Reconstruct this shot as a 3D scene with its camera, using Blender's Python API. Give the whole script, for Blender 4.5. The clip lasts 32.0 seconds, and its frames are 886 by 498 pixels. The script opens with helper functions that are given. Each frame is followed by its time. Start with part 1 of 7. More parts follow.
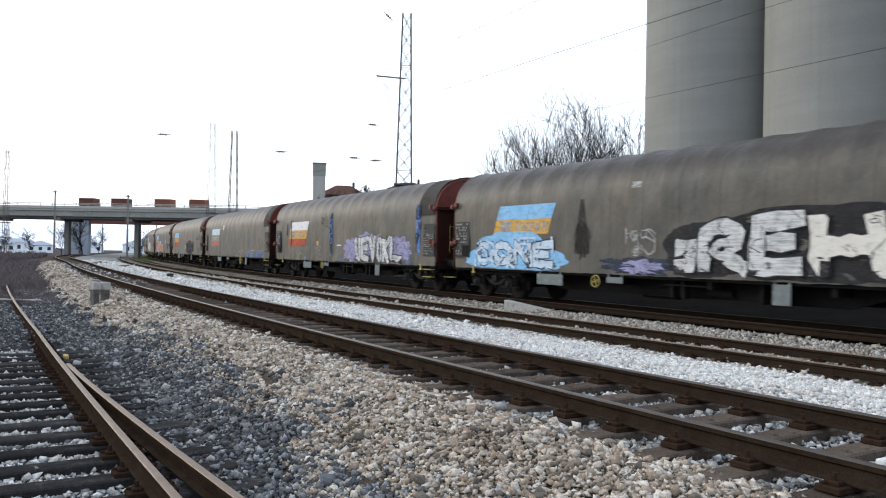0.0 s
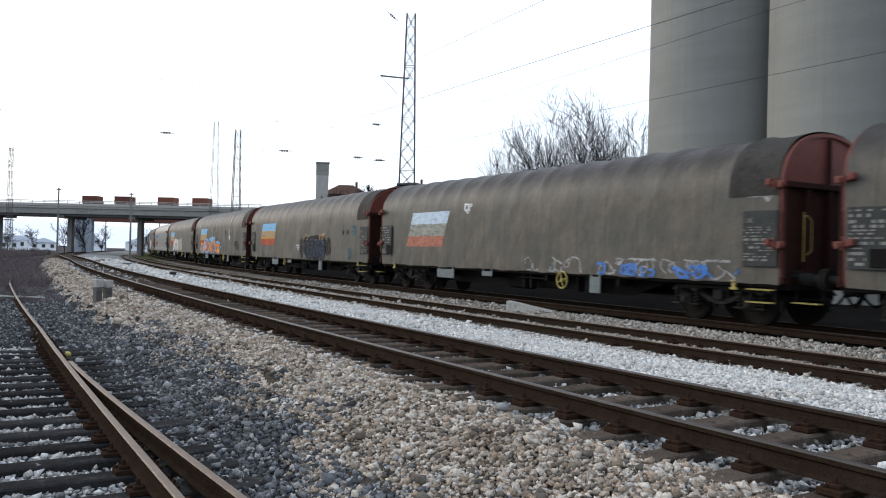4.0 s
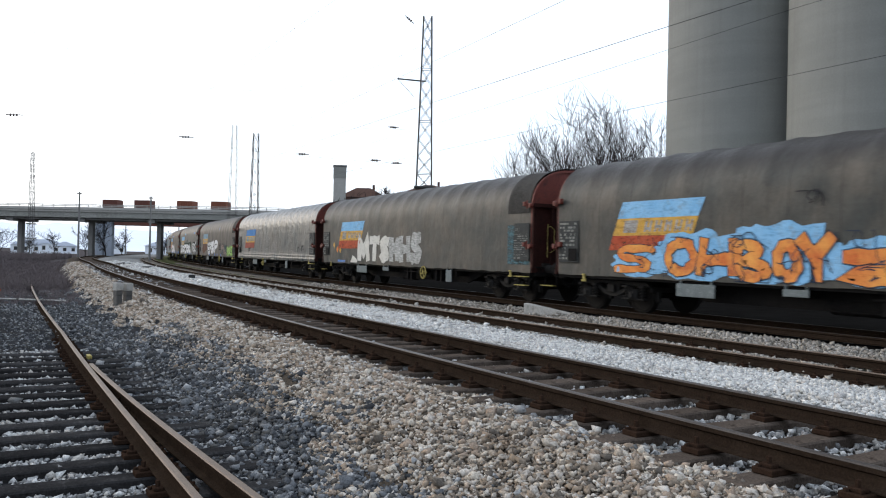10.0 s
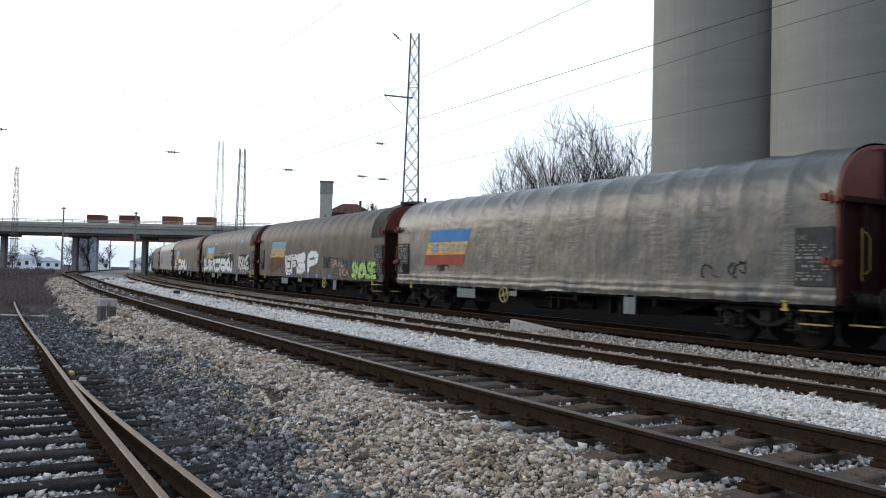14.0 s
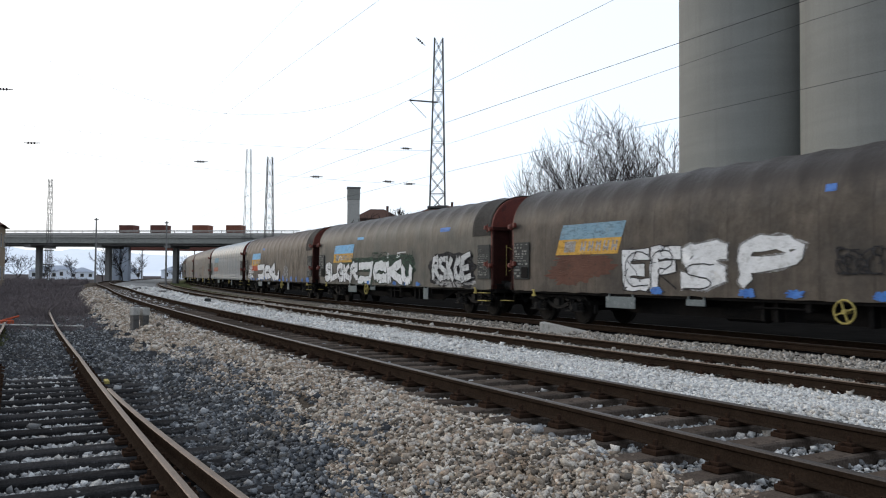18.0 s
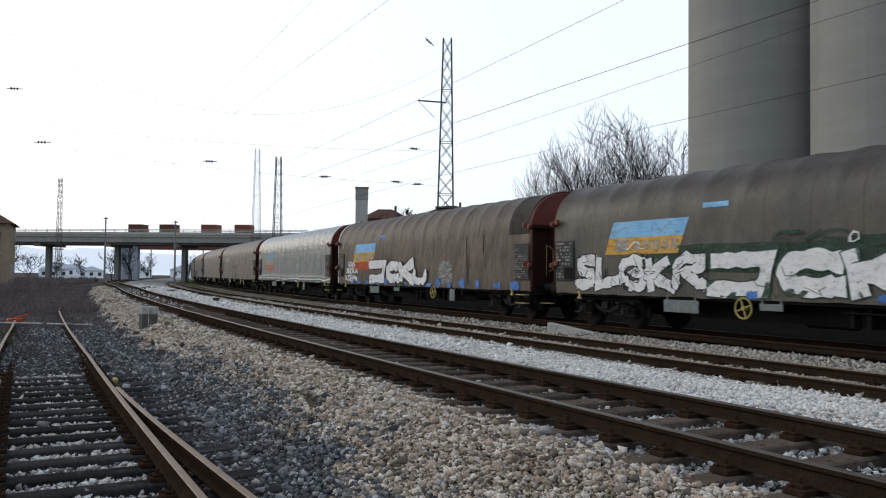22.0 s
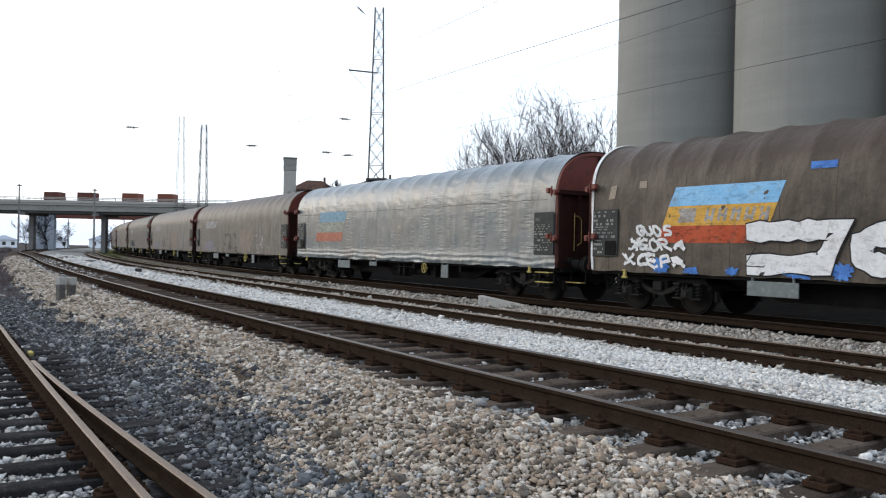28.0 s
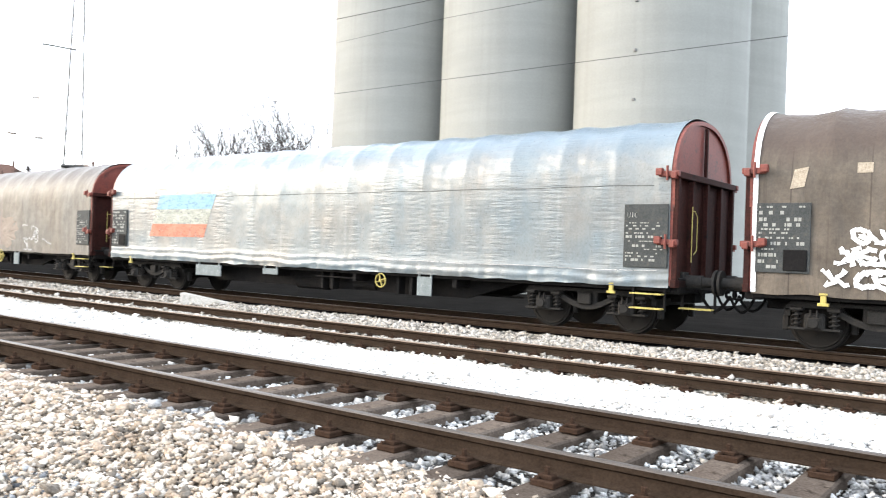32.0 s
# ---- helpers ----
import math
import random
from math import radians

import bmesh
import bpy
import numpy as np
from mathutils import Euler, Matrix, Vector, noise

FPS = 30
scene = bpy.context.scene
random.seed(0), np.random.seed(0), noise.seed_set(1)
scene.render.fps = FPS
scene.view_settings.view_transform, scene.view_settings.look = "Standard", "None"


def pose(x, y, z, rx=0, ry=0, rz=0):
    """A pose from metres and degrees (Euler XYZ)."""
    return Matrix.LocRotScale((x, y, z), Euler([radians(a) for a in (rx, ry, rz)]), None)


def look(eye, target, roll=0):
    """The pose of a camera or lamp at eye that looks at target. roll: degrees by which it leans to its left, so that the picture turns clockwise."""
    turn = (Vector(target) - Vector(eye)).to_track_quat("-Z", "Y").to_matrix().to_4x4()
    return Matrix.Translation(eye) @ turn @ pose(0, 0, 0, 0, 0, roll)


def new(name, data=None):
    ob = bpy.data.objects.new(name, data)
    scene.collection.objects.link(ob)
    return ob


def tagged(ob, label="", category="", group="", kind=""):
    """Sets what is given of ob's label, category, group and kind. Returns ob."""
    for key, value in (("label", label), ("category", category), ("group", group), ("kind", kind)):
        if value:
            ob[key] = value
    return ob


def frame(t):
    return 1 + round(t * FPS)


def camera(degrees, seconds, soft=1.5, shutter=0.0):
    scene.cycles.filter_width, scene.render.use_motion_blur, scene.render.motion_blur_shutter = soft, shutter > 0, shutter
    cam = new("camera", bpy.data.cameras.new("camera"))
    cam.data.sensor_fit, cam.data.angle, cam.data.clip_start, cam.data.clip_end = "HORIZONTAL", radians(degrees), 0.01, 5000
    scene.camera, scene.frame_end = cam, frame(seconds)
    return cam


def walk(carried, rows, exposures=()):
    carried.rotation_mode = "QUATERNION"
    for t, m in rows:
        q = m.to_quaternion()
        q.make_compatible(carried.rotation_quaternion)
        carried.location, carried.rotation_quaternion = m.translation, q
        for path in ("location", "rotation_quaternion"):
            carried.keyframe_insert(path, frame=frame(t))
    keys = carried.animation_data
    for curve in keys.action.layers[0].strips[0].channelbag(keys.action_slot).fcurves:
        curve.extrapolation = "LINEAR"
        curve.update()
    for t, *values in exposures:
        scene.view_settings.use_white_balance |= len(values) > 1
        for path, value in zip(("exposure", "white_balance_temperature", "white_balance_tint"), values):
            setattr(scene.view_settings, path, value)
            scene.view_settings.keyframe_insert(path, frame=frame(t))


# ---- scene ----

# ---------------------------------------------------------------- camera
# seconds, x, y, z offset from the stand, pitch, roll, yaw
EYE = (0.0, 0.0, 1.35)
PATH = [
    (0, 0, 0, 0, 0.337, -1.074, -2.868),
    (0.5, 0, 0, 0, 0.548, -1.606, -2.515),
    (1, 0, 0, 0, 0.604, -1.829, -2.404),
    (1.5, 0, 0, 0, 0.531, -1.737, -1.931),
    (2, 0, 0, 0, 0.658, -1.74, -1.482),
    (2.5, 0, 0, 0, 0.719, -1.777, -2.048),
    (3, 0, 0, 0, 0.629, -1.606, -2.599),
    (3.5, 0, 0, 0, 0.491, -1.487, -2.702),
    (5.5, 0, 0, 0, 0.07, -1.4, -2.538),
    (6, 0, 0, 0, 0.126, -1.481, -2.231),
    (6.5, 0, 0, 0, 0.199, -1.48, -2.103),
    (7, 0, 0, 0, 0.246, -1.207, -2.019),
    (7.5, 0, 0, 0, 0.409, -1.424, -1.899),
    (8, 0, 0, 0, 0.577, -1.387, -2.019),
    (8.5, 0, 0, 0, 0.575, -1.51, -1.863),
    (9, 0, 0, 0, 0.523, -1.413, -1.602),
    (9.5, 0, 0, 0, 0.446, -1.332, -1.452),
    (10, 0, 0, 0, 0.494, -1.328, -1.479),
    (10.5, 0, 0, 0, 1.043, -1.34, -1.627),
    (11, 0, 0, 0, 1.09, -1.473, -2.145),
    (11.5, 0, 0, 0, 1.103, -1.698, -2.224),
    (12, 0, 0, 0, 1.228, -1.525, -2.277),
    (12.5, 0, 0, 0, 1.376, -1.403, -2.288),
    (13, 0, 0, 0, 1.501, -1.456, -2.368),
    (13.5, 0, 0, 0, 1.548, -1.464, -2.412),
    (15.5, 0, 0, 0, 1.966, -1.235, -2.28),
    (16, 0, 0, 0, 1.85, -0.972, -1.394),
    (16.5, 0, 0, 0, 2.051, -0.416, -1.049),
    (17, 0, 0, 0, 2.13, -0.555, -0.539),
    (17.5, 0, 0, 0, 1.885, -0.265, -0.192),
    (18, 0, 0, 0, 1.879, -0.44, -0.454),
    (18.5, 0, 0, 0, 1.874, -0.554, -0.236),
    (19, 0, 0, 0, 1.997, -0.571, -0.02),
    (19.5, 0, 0, 0, 2.165, -0.486, 0.405),
    (20, 0, 0, 0, 2.188, -0.367, 0.76),
    (20.5, 0, 0, 0, 2.117, -0.802, 0.679),
    (21, 0, 0, 0, 2.084, -0.682, 0.393),
    (21.5, 0, 0, 0, 2.02, -0.676, 0.164),
    (22, 0, 0, 0, 1.894, -0.677, 0.096),
    (22.5, 0, 0, 0, 1.883, -0.828, 0.05),
    (23, 0, 0, 0, 1.743, -0.724, 0.025),
    (23.5, 0, 0, 0, 1.627, -0.819, -0.516),
    (24, 0, 0, 0, 1.434, -0.96, -0.709),
    (24.5, 0, 0, 0, 1.236, -0.955, -0.753),
    (26.5, -0.028, 0.04, -0.01, 0.986, -1.121, -0.708),
    (27, -0.055, 0.095, -0.018, 0.849, -0.985, -1.798),
    (27.5, -0.048, 0.143, -0.023, 0.48, -0.385, -3.346),
    (28, -0.064, 0.151, -0.019, 0.074, -1.187, -4.886),
    (28.5, -0.06, 0.11, -0.014, -0.074, -2.186, -7.653),
    (29, -0.046, 0.079, -0.013, 0.163, -1.763, -8.866),
    (29.5, -0.014, 0.038, -0.004, 0.474, -1.571, -8.86),
    (30, 0.072, -0.005, -0.002, 0.583, -1.688, -12.448),
    (30.5, 0.114, -0.025, 0.006, 0.585, -1.381, -15.806),
    (31, 0.139, -0.039, 0.005, 0.584, -1.572, -17.965),
    (31.5, 0.177, -0.043, 0.005, 0.526, -1.808, -20.667),
    (32, 0.226, -0.035, 0, 0.427, -2.096, -24.409),
]
cam = camera(57.0, 32.0, soft=1.1, shutter=0.35)
walk(cam, [(t, pose(EYE[0] + x, EYE[1] + y, EYE[2] + z, 90 + pitch, roll, yaw)) for t, x, y, z, pitch, roll, yaw in PATH],
     exposures=[(0.0, 0.50, 6250, 10), (1.0, 0.35, 6250, 10), (3.0, 0.25, 6200, 10), (6.0, 0.20, 6200, 10), (9.0, 0.18, 6200, 10), (11.0, 0.18, 6200, 10), (13.0, 0.10, 6200, 10), (17.0, -0.05, 6250, 10), (20.0, -0.18, 6350, 10), (22.0, -0.18, 6350, 10), (23.0, -0.22, 6350, 10), (24.0, -0.08, 6250, 10), (27.0, 0.10, 6250, 10), (28.0, 0.30, 6300, 10), (29.0, 0.78, 6300, 10), (30.0, 0.88, 6400, 10), (31.0, 1.48, 6500, 10), (31.6, 1.80, 6600, 10), (32.0, 2.08, 6600, 10)])

# ---------------------------------------------------------------- light
world = bpy.data.worlds.new("sky")
scene.world = world
world.use_nodes = True
wn = world.node_tree
wn.nodes.clear()
sky = wn.nodes.new("ShaderNodeTexSky")
sky.sky_type = "NISHITA"
sky.sun_disc = False
sky.sun_elevation, sky.sun_rotation = radians(22), radians(-60)
sky.air_density, sky.dust_density, sky.ozone_density = 1.0, 5.0, 1.0
sky_bg = wn.nodes.new("ShaderNodeBackground")
sky_bg.inputs["Strength"].default_value = 0.06
# high thin cloud spreads an even white light over the whole sky
cloud_bg = wn.nodes.new("ShaderNodeBackground")
cloud_bg.inputs["Color"].default_value, cloud_bg.inputs["Strength"].default_value = (0.89, 0.97, 1.065, 1.0), 1.05
sky_sum = wn.nodes.new("ShaderNodeAddShader")
sky_out = wn.nodes.new("ShaderNodeOutputWorld")
wn.links.new(sky.outputs[0], sky_bg.inputs["Color"])
wn.links.new(sky_bg.outputs[0], sky_sum.inputs[0])
wn.links.new(cloud_bg.outputs[0], sky_sum.inputs[1])
wn.links.new(sky_sum.outputs[0], sky_out.inputs["Surface"])
sun = new("sun", bpy.data.lights.new("sun", "SUN"))
sun.data.energy, sun.data.angle, sun.data.color = 0.5, radians(30), (1.0, 0.96, 0.91)
sun.matrix_world = look((-260, 150, 121), (0, 0, 0))


# ---------------------------------------------------------------- materials
def node(nt, kind, **values):
    n = nt.nodes.new(kind)
    for key, value in values.items():
        n.inputs[key].default_value = value
    return n


def mixer(nt, fac, a, b, blend="MIX"):
    m = nt.nodes.new("ShaderNodeMix")
    m.data_type, m.blend_type = "RGBA", blend
    for value, slot in ((fac, m.inputs[0]), (a, m.inputs[6]), (b, m.inputs[7])):
        if isinstance(value, (int, float)):
            slot.default_value = value
        elif isinstance(value, tuple):
            slot.default_value = (*value, 1.0) if len(value) == 3 else value
        else:
            nt.links.new(value, slot)
    return m.outputs[2]


def ramp(nt, src, lo, hi):
    r = nt.nodes.new("ShaderNodeMapRange")
    r.inputs[1].default_value, r.inputs[2].default_value = lo, hi
    nt.links.new(src, r.inputs[0])
    return r.outputs[0]


def noise_at(nt, co, scale, detail=4.0, rough=0.6):
    n = node(nt, "ShaderNodeTexNoise", Scale=scale, Detail=detail, Roughness=rough)
    nt.links.new(co, n.inputs["Vector"])
    return n.outputs["Fac"]


def stretched(nt, co, scale):
    m = nt.nodes.new("ShaderNodeMapping")
    m.inputs["Scale"].default_value = scale
    nt.links.new(co, m.inputs["Vector"])
    return m.outputs[0]


def blank(name):
    m = bpy.data.materials.new(name)
    m.use_nodes = True
    nt = m.node_tree
    return m, nt, nt.nodes["Principled BSDF"], nt.nodes.new("ShaderNodeTexCoord").outputs["Object"]


def bumped(nt, bsdf, height, strength, distance=0.02):
    b = node(nt, "ShaderNodeBump", Strength=strength, Distance=distance)
    nt.links.new(height, b.inputs["Height"])
    nt.links.new(b.outputs[0], bsdf.inputs["Normal"])


def mat(name, c1, c2, scale=3.0, fine=40.0, rough=0.8, metal=0.0, bump=0.3, vary=0.0, stain=None, distance=0.01, wear=0.0, run=(1.0, 1.0, 2.6)):
    """Two-scale noise between two colours, a stain colour in patches, bump from the fine grain; worn paint is rubbed off in streaks."""
    k = 0.85 if name.startswith(("paint", "plate", "yellow", "letter", "patch")) else 0.6
    c1, c2 = tuple(v * k for v in c1), tuple(v * k for v in c2)
    stain = tuple(v * k for v in stain) if stain else None
    m, nt, bsdf, co = blank(name)
    big, small = noise_at(nt, co, scale), noise_at(nt, co, fine)
    col = mixer(nt, ramp(nt, big, 0.3, 0.7), c1, c2)
    col = mixer(nt, 0.18 if name.startswith("paint") else 0.05 if name == "hill" else 0.45, col, mixer(nt, ramp(nt, small, 0.3, 0.7), tuple(v * 0.55 for v in c1), tuple(min(1, v * 1.35) for v in c2)))
    if stain:
        spot = noise_at(nt, co, scale * 2.3, 6.0, 0.7)
        col = mixer(nt, ramp(nt, spot, 0.55, 0.7), col, stain)
    if vary:
        info = nt.nodes.new("ShaderNodeObjectInfo")
        v = nt.nodes.new("ShaderNodeHueSaturation")
        shade = nt.nodes.new("ShaderNodeMapRange")
        shade.inputs[3].default_value, shade.inputs[4].default_value = 1 - vary, 1 + vary
        nt.links.new(info.outputs["Random"], shade.inputs[0])
        nt.links.new(shade.outputs[0], v.inputs["Value"])
        nt.links.new(col, v.inputs["Color"])
        col = v.outputs[0]
    nt.links.new(col, bsdf.inputs["Base Color"])
    bsdf.inputs["Roughness"].default_value, bsdf.inputs["Metallic"].default_value = rough, metal
    bsdf.inputs["Specular IOR Level"].default_value = 0.0 if rough >= 0.9 else 0.1 if rough >= 0.7 else 0.4
    if bump:
        bumped(nt, bsdf, small, bump, distance)
    if wear:
        rub = noise_at(nt, stretched(nt, co, run), 3.4, 8.0, 0.80)
        nt.links.new(ramp(nt, rub, 0.10 + 0.42 * wear, 0.44 + 0.42 * wear), bsdf.inputs["Alpha"])
    return m


def stone_mat(name, colours, k=0.72):
    """Broken stone: each stone takes its own tone."""
    m, nt, bsdf, co = blank(name)
    geo = nt.nodes.new("ShaderNodeNewGeometry")
    cr = nt.nodes.new("ShaderNodeValToRGB")
    cr.color_ramp.interpolation = "CONSTANT"
    while len(cr.color_ramp.elements) < len(colours):
        cr.color_ramp.elements.new(0.5)
    for i, c in enumerate(colours):
        cr.color_ramp.elements[i].position = i / len(colours)
        cr.color_ramp.elements[i].color = (*(v * k for v in c), 1)
    nt.links.new(geo.outputs["Random Per Island"], cr.inputs[0])
    grain = noise_at(nt, co, 55.0, 5.0)
    col = mixer(nt, ramp(nt, grain, 0.25, 0.75), (0.5, 0.5, 0.5), (1.3, 1.3, 1.3))
    col = mixer(nt, 1.0, cr.outputs[0], col, "MULTIPLY")
    dirt = noise_at(nt, co, 0.9, 4.0)
    col = mixer(nt, ramp(nt, dirt, 0.5, 0.8), col, mixer(nt, 1.0, col, (0.6, 0.55, 0.5), "MULTIPLY"))
    nt.links.new(col, bsdf.inputs["Base Color"])
    bsdf.inputs["Roughness"].default_value, bsdf.inputs["Specular IOR Level"].default_value = 0.95, 0.0
    bumped(nt, bsdf, grain, 0.6, 0.01)
    return m


def tarp_mat(name, side, roof, roughness=0.75, metal=0.0, dirt=0.5, roof_line=3.35, creases=0.0, relief=0.55):
    """Coated canvas: streaks run down the side, the roof is soiled from the shoulder upwards."""
    m, nt, bsdf, co = blank(name)
    sep = nt.nodes.new("ShaderNodeSeparateXYZ")
    nt.links.new(co, sep.inputs[0])
    info = nt.nodes.new("ShaderNodeObjectInfo")
    move = nt.nodes.new("ShaderNodeVectorMath")
    move.operation = "ADD"
    nt.links.new(co, move.inputs[0])
    shift = nt.nodes.new("ShaderNodeVectorMath")
    shift.operation = "SCALE"
    shift.inputs[0].default_value = (37.0, 11.0, 5.0)
    nt.links.new(info.outputs["Random"], shift.inputs["Scale"])
    nt.links.new(shift.outputs[0], move.inputs[1])
    p = move.outputs[0]
    streak = noise_at(nt, stretched(nt, p, (1.8, 1.8, 0.45)), 1.6, 6.0, 0.68)
    cloud = noise_at(nt, p, 0.7, 5.0, 0.6)
    fine = noise_at(nt, p, 22.0, 4.0, 0.6)
    col = mixer(nt, ramp(nt, streak, 0.3, 0.72), side, tuple(v * (1 - 0.45 * dirt) for v in side))
    col = mixer(nt, ramp(nt, cloud, 0.35, 0.75), col, mixer(nt, 0.6, col, (0.16, 0.13, 0.10)))
    blotch = noise_at(nt, p, 2.7, 7.0, 0.7)
    col = mixer(nt, ramp(nt, blotch, 0.28, 0.72), mixer(nt, min(1.0, dirt * 2), col, (0.68, 0.66, 0.64), "MULTIPLY"), mixer(nt, min(1.0, dirt * 2), col, (1.16, 1.16, 1.15), "MULTIPLY"))
    drip = noise_at(nt, stretched(nt, p, (9.0, 9.0, 0.5)), 1.0, 4.0, 0.7)
    col = mixer(nt, ramp(nt, drip, 0.56, 0.74), col, mixer(nt, min(1.0, dirt * 2), col, (0.66, 0.64, 0.62), "MULTIPLY"))
    # paler worn lines where the hoops rub
    seam = nt.nodes.new("ShaderNodeMath")
    seam.operation = "PINGPONG"
    seam.inputs[1].default_value = 0.58
    off = nt.nodes.new("ShaderNodeMath")
    off.inputs[1].default_value = 9.26
    nt.links.new(sep.outputs["X"], off.inputs[0])
    nt.links.new(off.outputs[0], seam.inputs[0])
    near = nt.nodes.new("ShaderNodeMath")
    near.operation = "MULTIPLY"
    nt.links.new(ramp(nt, seam.outputs[0], 0.05, 0.0), near.inputs[0])
    nt.links.new(ramp(nt, cloud, 0.4, 0.7), near.inputs[1])
    col = mixer(nt, near.outputs[0], col, mixer(nt, 1.0, col, (1.35, 1.35, 1.35), "MULTIPLY"))
    # thin dark stitching on each hoop of the cloth covers
    col = col if creases else mixer(nt, ramp(nt, seam.outputs[0], 0.565, 0.572), col, mixer(nt, 1.0, col, (0.62, 0.61, 0.60), "MULTIPLY"))
    # roof soot, with an uneven edge
    edge = nt.nodes.new("ShaderNodeMath")
    edge.operation = "MULTIPLY_ADD"
    edge.inputs[1].default_value, edge.inputs[2].default_value = 0.55, -0.275
    nt.links.new(streak, edge.inputs[0])
    high = nt.nodes.new("ShaderNodeMath")
    high.operation = "ADD"
    nt.links.new(sep.outputs["Z"], high.inputs[0])
    nt.links.new(edge.outputs[0], high.inputs[1])
    col = mixer(nt, ramp(nt, high.outputs[0], roof_line - 0.16, roof_line + 0.28), col, roof)
    col = mixer(nt, ramp(nt, fine, 0.35, 0.7), mixer(nt, 1.0, col, (0.8, 0.8, 0.8), "MULTIPLY"), col)
    nt.links.new(col, bsdf.inputs["Base Color"])
    nt.links.new(ramp(nt, fine, -1.2 + (1 - roughness) * 2, 1.6), bsdf.inputs["Roughness"])
    bsdf.inputs["Metallic"].default_value = metal
    bsdf.inputs["Specular IOR Level"].default_value = 0.4 if roughness < 0.7 else 0.14
    folds = noise_at(nt, stretched(nt, p, (1.0, 1.0, 0.7)), 1.7, 3.0, 0.5)
    if creases:
        # short level creases, gathered in upright bands
        lines = noise_at(nt, stretched(nt, p, (1.1, 1.0, 11.0)), 1.5, 3.0, 0.65)
        bands = noise_at(nt, stretched(nt, p, (1.5, 1.0, 0.25)), 1.0, 2.0, 0.5)
        joined = nt.nodes.new("ShaderNodeMath")
        joined.operation = "MULTIPLY"
        nt.links.new(lines, joined.inputs[0])
        nt.links.new(ramp(nt, bands, 0.42, 0.62), joined.inputs[1])
        total = nt.nodes.new("ShaderNodeMath")
        total.operation = "MULTIPLY_ADD"
        total.inputs[1].default_value = creases
        nt.links.new(joined.outputs[0], total.inputs[0])
        nt.links.new(folds, total.inputs[2])
        folds = total.outputs[0]
    else:
        # slack cloth: small slanting folds
        slack = noise_at(nt, stretched(nt, p, (2.6, 2.0, 1.1)), 2.0, 5.0, 0.6)
        both = nt.nodes.new("ShaderNodeMath")
        both.operation = "MULTIPLY_ADD"
        both.inputs[1].default_value = 0.5
        nt.links.new(slack, both.inputs[0])
        nt.links.new(folds, both.inputs[2])
        folds = both.outputs[0]
    bumped(nt, bsdf, folds, relief + 0.3 * creases, 0.06)
    return m


M = {}
M["tan_stone"] = stone_mat("tan_stone", [(0.44, 0.375, 0.305), (0.27, 0.225, 0.18), (0.58, 0.52, 0.44), (0.34, 0.27, 0.205), (0.16, 0.14, 0.12), (0.64, 0.59, 0.53), (0.38, 0.30, 0.235), (0.49, 0.445, 0.395)], 0.8)
M["white_stone"] = stone_mat("white_stone", [(0.72, 0.71, 0.685), (0.62, 0.61, 0.59), (0.78, 0.765, 0.735), (0.52, 0.51, 0.495), (0.68, 0.665, 0.63)], 0.80)
M["dark_stone"] = stone_mat("dark_stone", [(0.10, 0.105, 0.114), (0.155, 0.162, 0.174), (0.065, 0.068, 0.075), (0.21, 0.217, 0.228), (0.11, 0.108, 0.104), (0.36, 0.365, 0.37), (0.085, 0.086, 0.088)], 0.8)
M["crib_stone"] = stone_mat("crib_stone", [(0.26, 0.26, 0.26), (0.40, 0.40, 0.40), (0.58, 0.58, 0.57), (0.17, 0.17, 0.17), (0.46, 0.44, 0.41)], 0.9)
M["grey_stone"] = stone_mat("grey_stone", [(0.41, 0.375, 0.335), (0.33, 0.30, 0.26), (0.27, 0.25, 0.22), (0.48, 0.445, 0.395), (0.52, 0.49, 0.45)], 0.82)
# beds run darker than their stones, painting in the shade of the gaps
M["tan_bed"] = mat("tan_bed", (0.05, 0.04, 0.032), (0.15, 0.125, 0.10), 1.2, 26.0, 0.95, bump=1.0, distance=0.05)
M["white_bed"] = mat("white_bed", (0.22, 0.22, 0.215), (0.40, 0.40, 0.39), 1.2, 26.0, 0.95, bump=1.0, distance=0.05)
M["dark_bed"] = mat("dark_bed", (0.026, 0.028, 0.033), (0.065, 0.067, 0.073), 1.0, 24.0, 0.95, bump=1.0, stain=(0.08, 0.073, 0.065), distance=0.05)
M["crib_bed"] = mat("crib_bed", (0.022, 0.020, 0.019), (0.06, 0.055, 0.05), 1.5, 26.0, 0.95, bump=1.0, distance=0.05)
M["grey_bed"] = mat("grey_bed", (0.15, 0.135, 0.115), (0.29, 0.265, 0.23), 1.0, 26.0, 0.95, bump=1.0, distance=0.05)
# dark cinder ground, deepened to hold the shade beneath and behind the train
M["cinder_shade_bed"] = mat("cinder_shade_bed", (0.007, 0.0068, 0.0065), (0.022, 0.021, 0.020), 1.0, 26.0, 0.95, bump=1.0, distance=0.04)
M["earth"] = mat("earth", (0.085, 0.076, 0.079), (0.155, 0.135, 0.136), 0.25, 6.0, 0.95, bump=0.8, stain=(0.09, 0.11, 0.06), distance=0.08)
M["grass"] = mat("grass", (0.08, 0.10, 0.045), (0.17, 0.18, 0.09), 0.8, 18.0, 0.95, bump=0.8, stain=(0.22, 0.19, 0.14), distance=0.05)
M["rail_side"] = mat("rail_side", (0.0225, 0.0155, 0.0110), (0.050, 0.035, 0.0255), 6.0, 60.0, 0.9, 0.0, 0.3)
M["rail_head"] = mat("rail_head", (0.042, 0.033, 0.027), (0.082, 0.066, 0.055), 5.0, 90.0, 0.55, 0.3, 0.1)
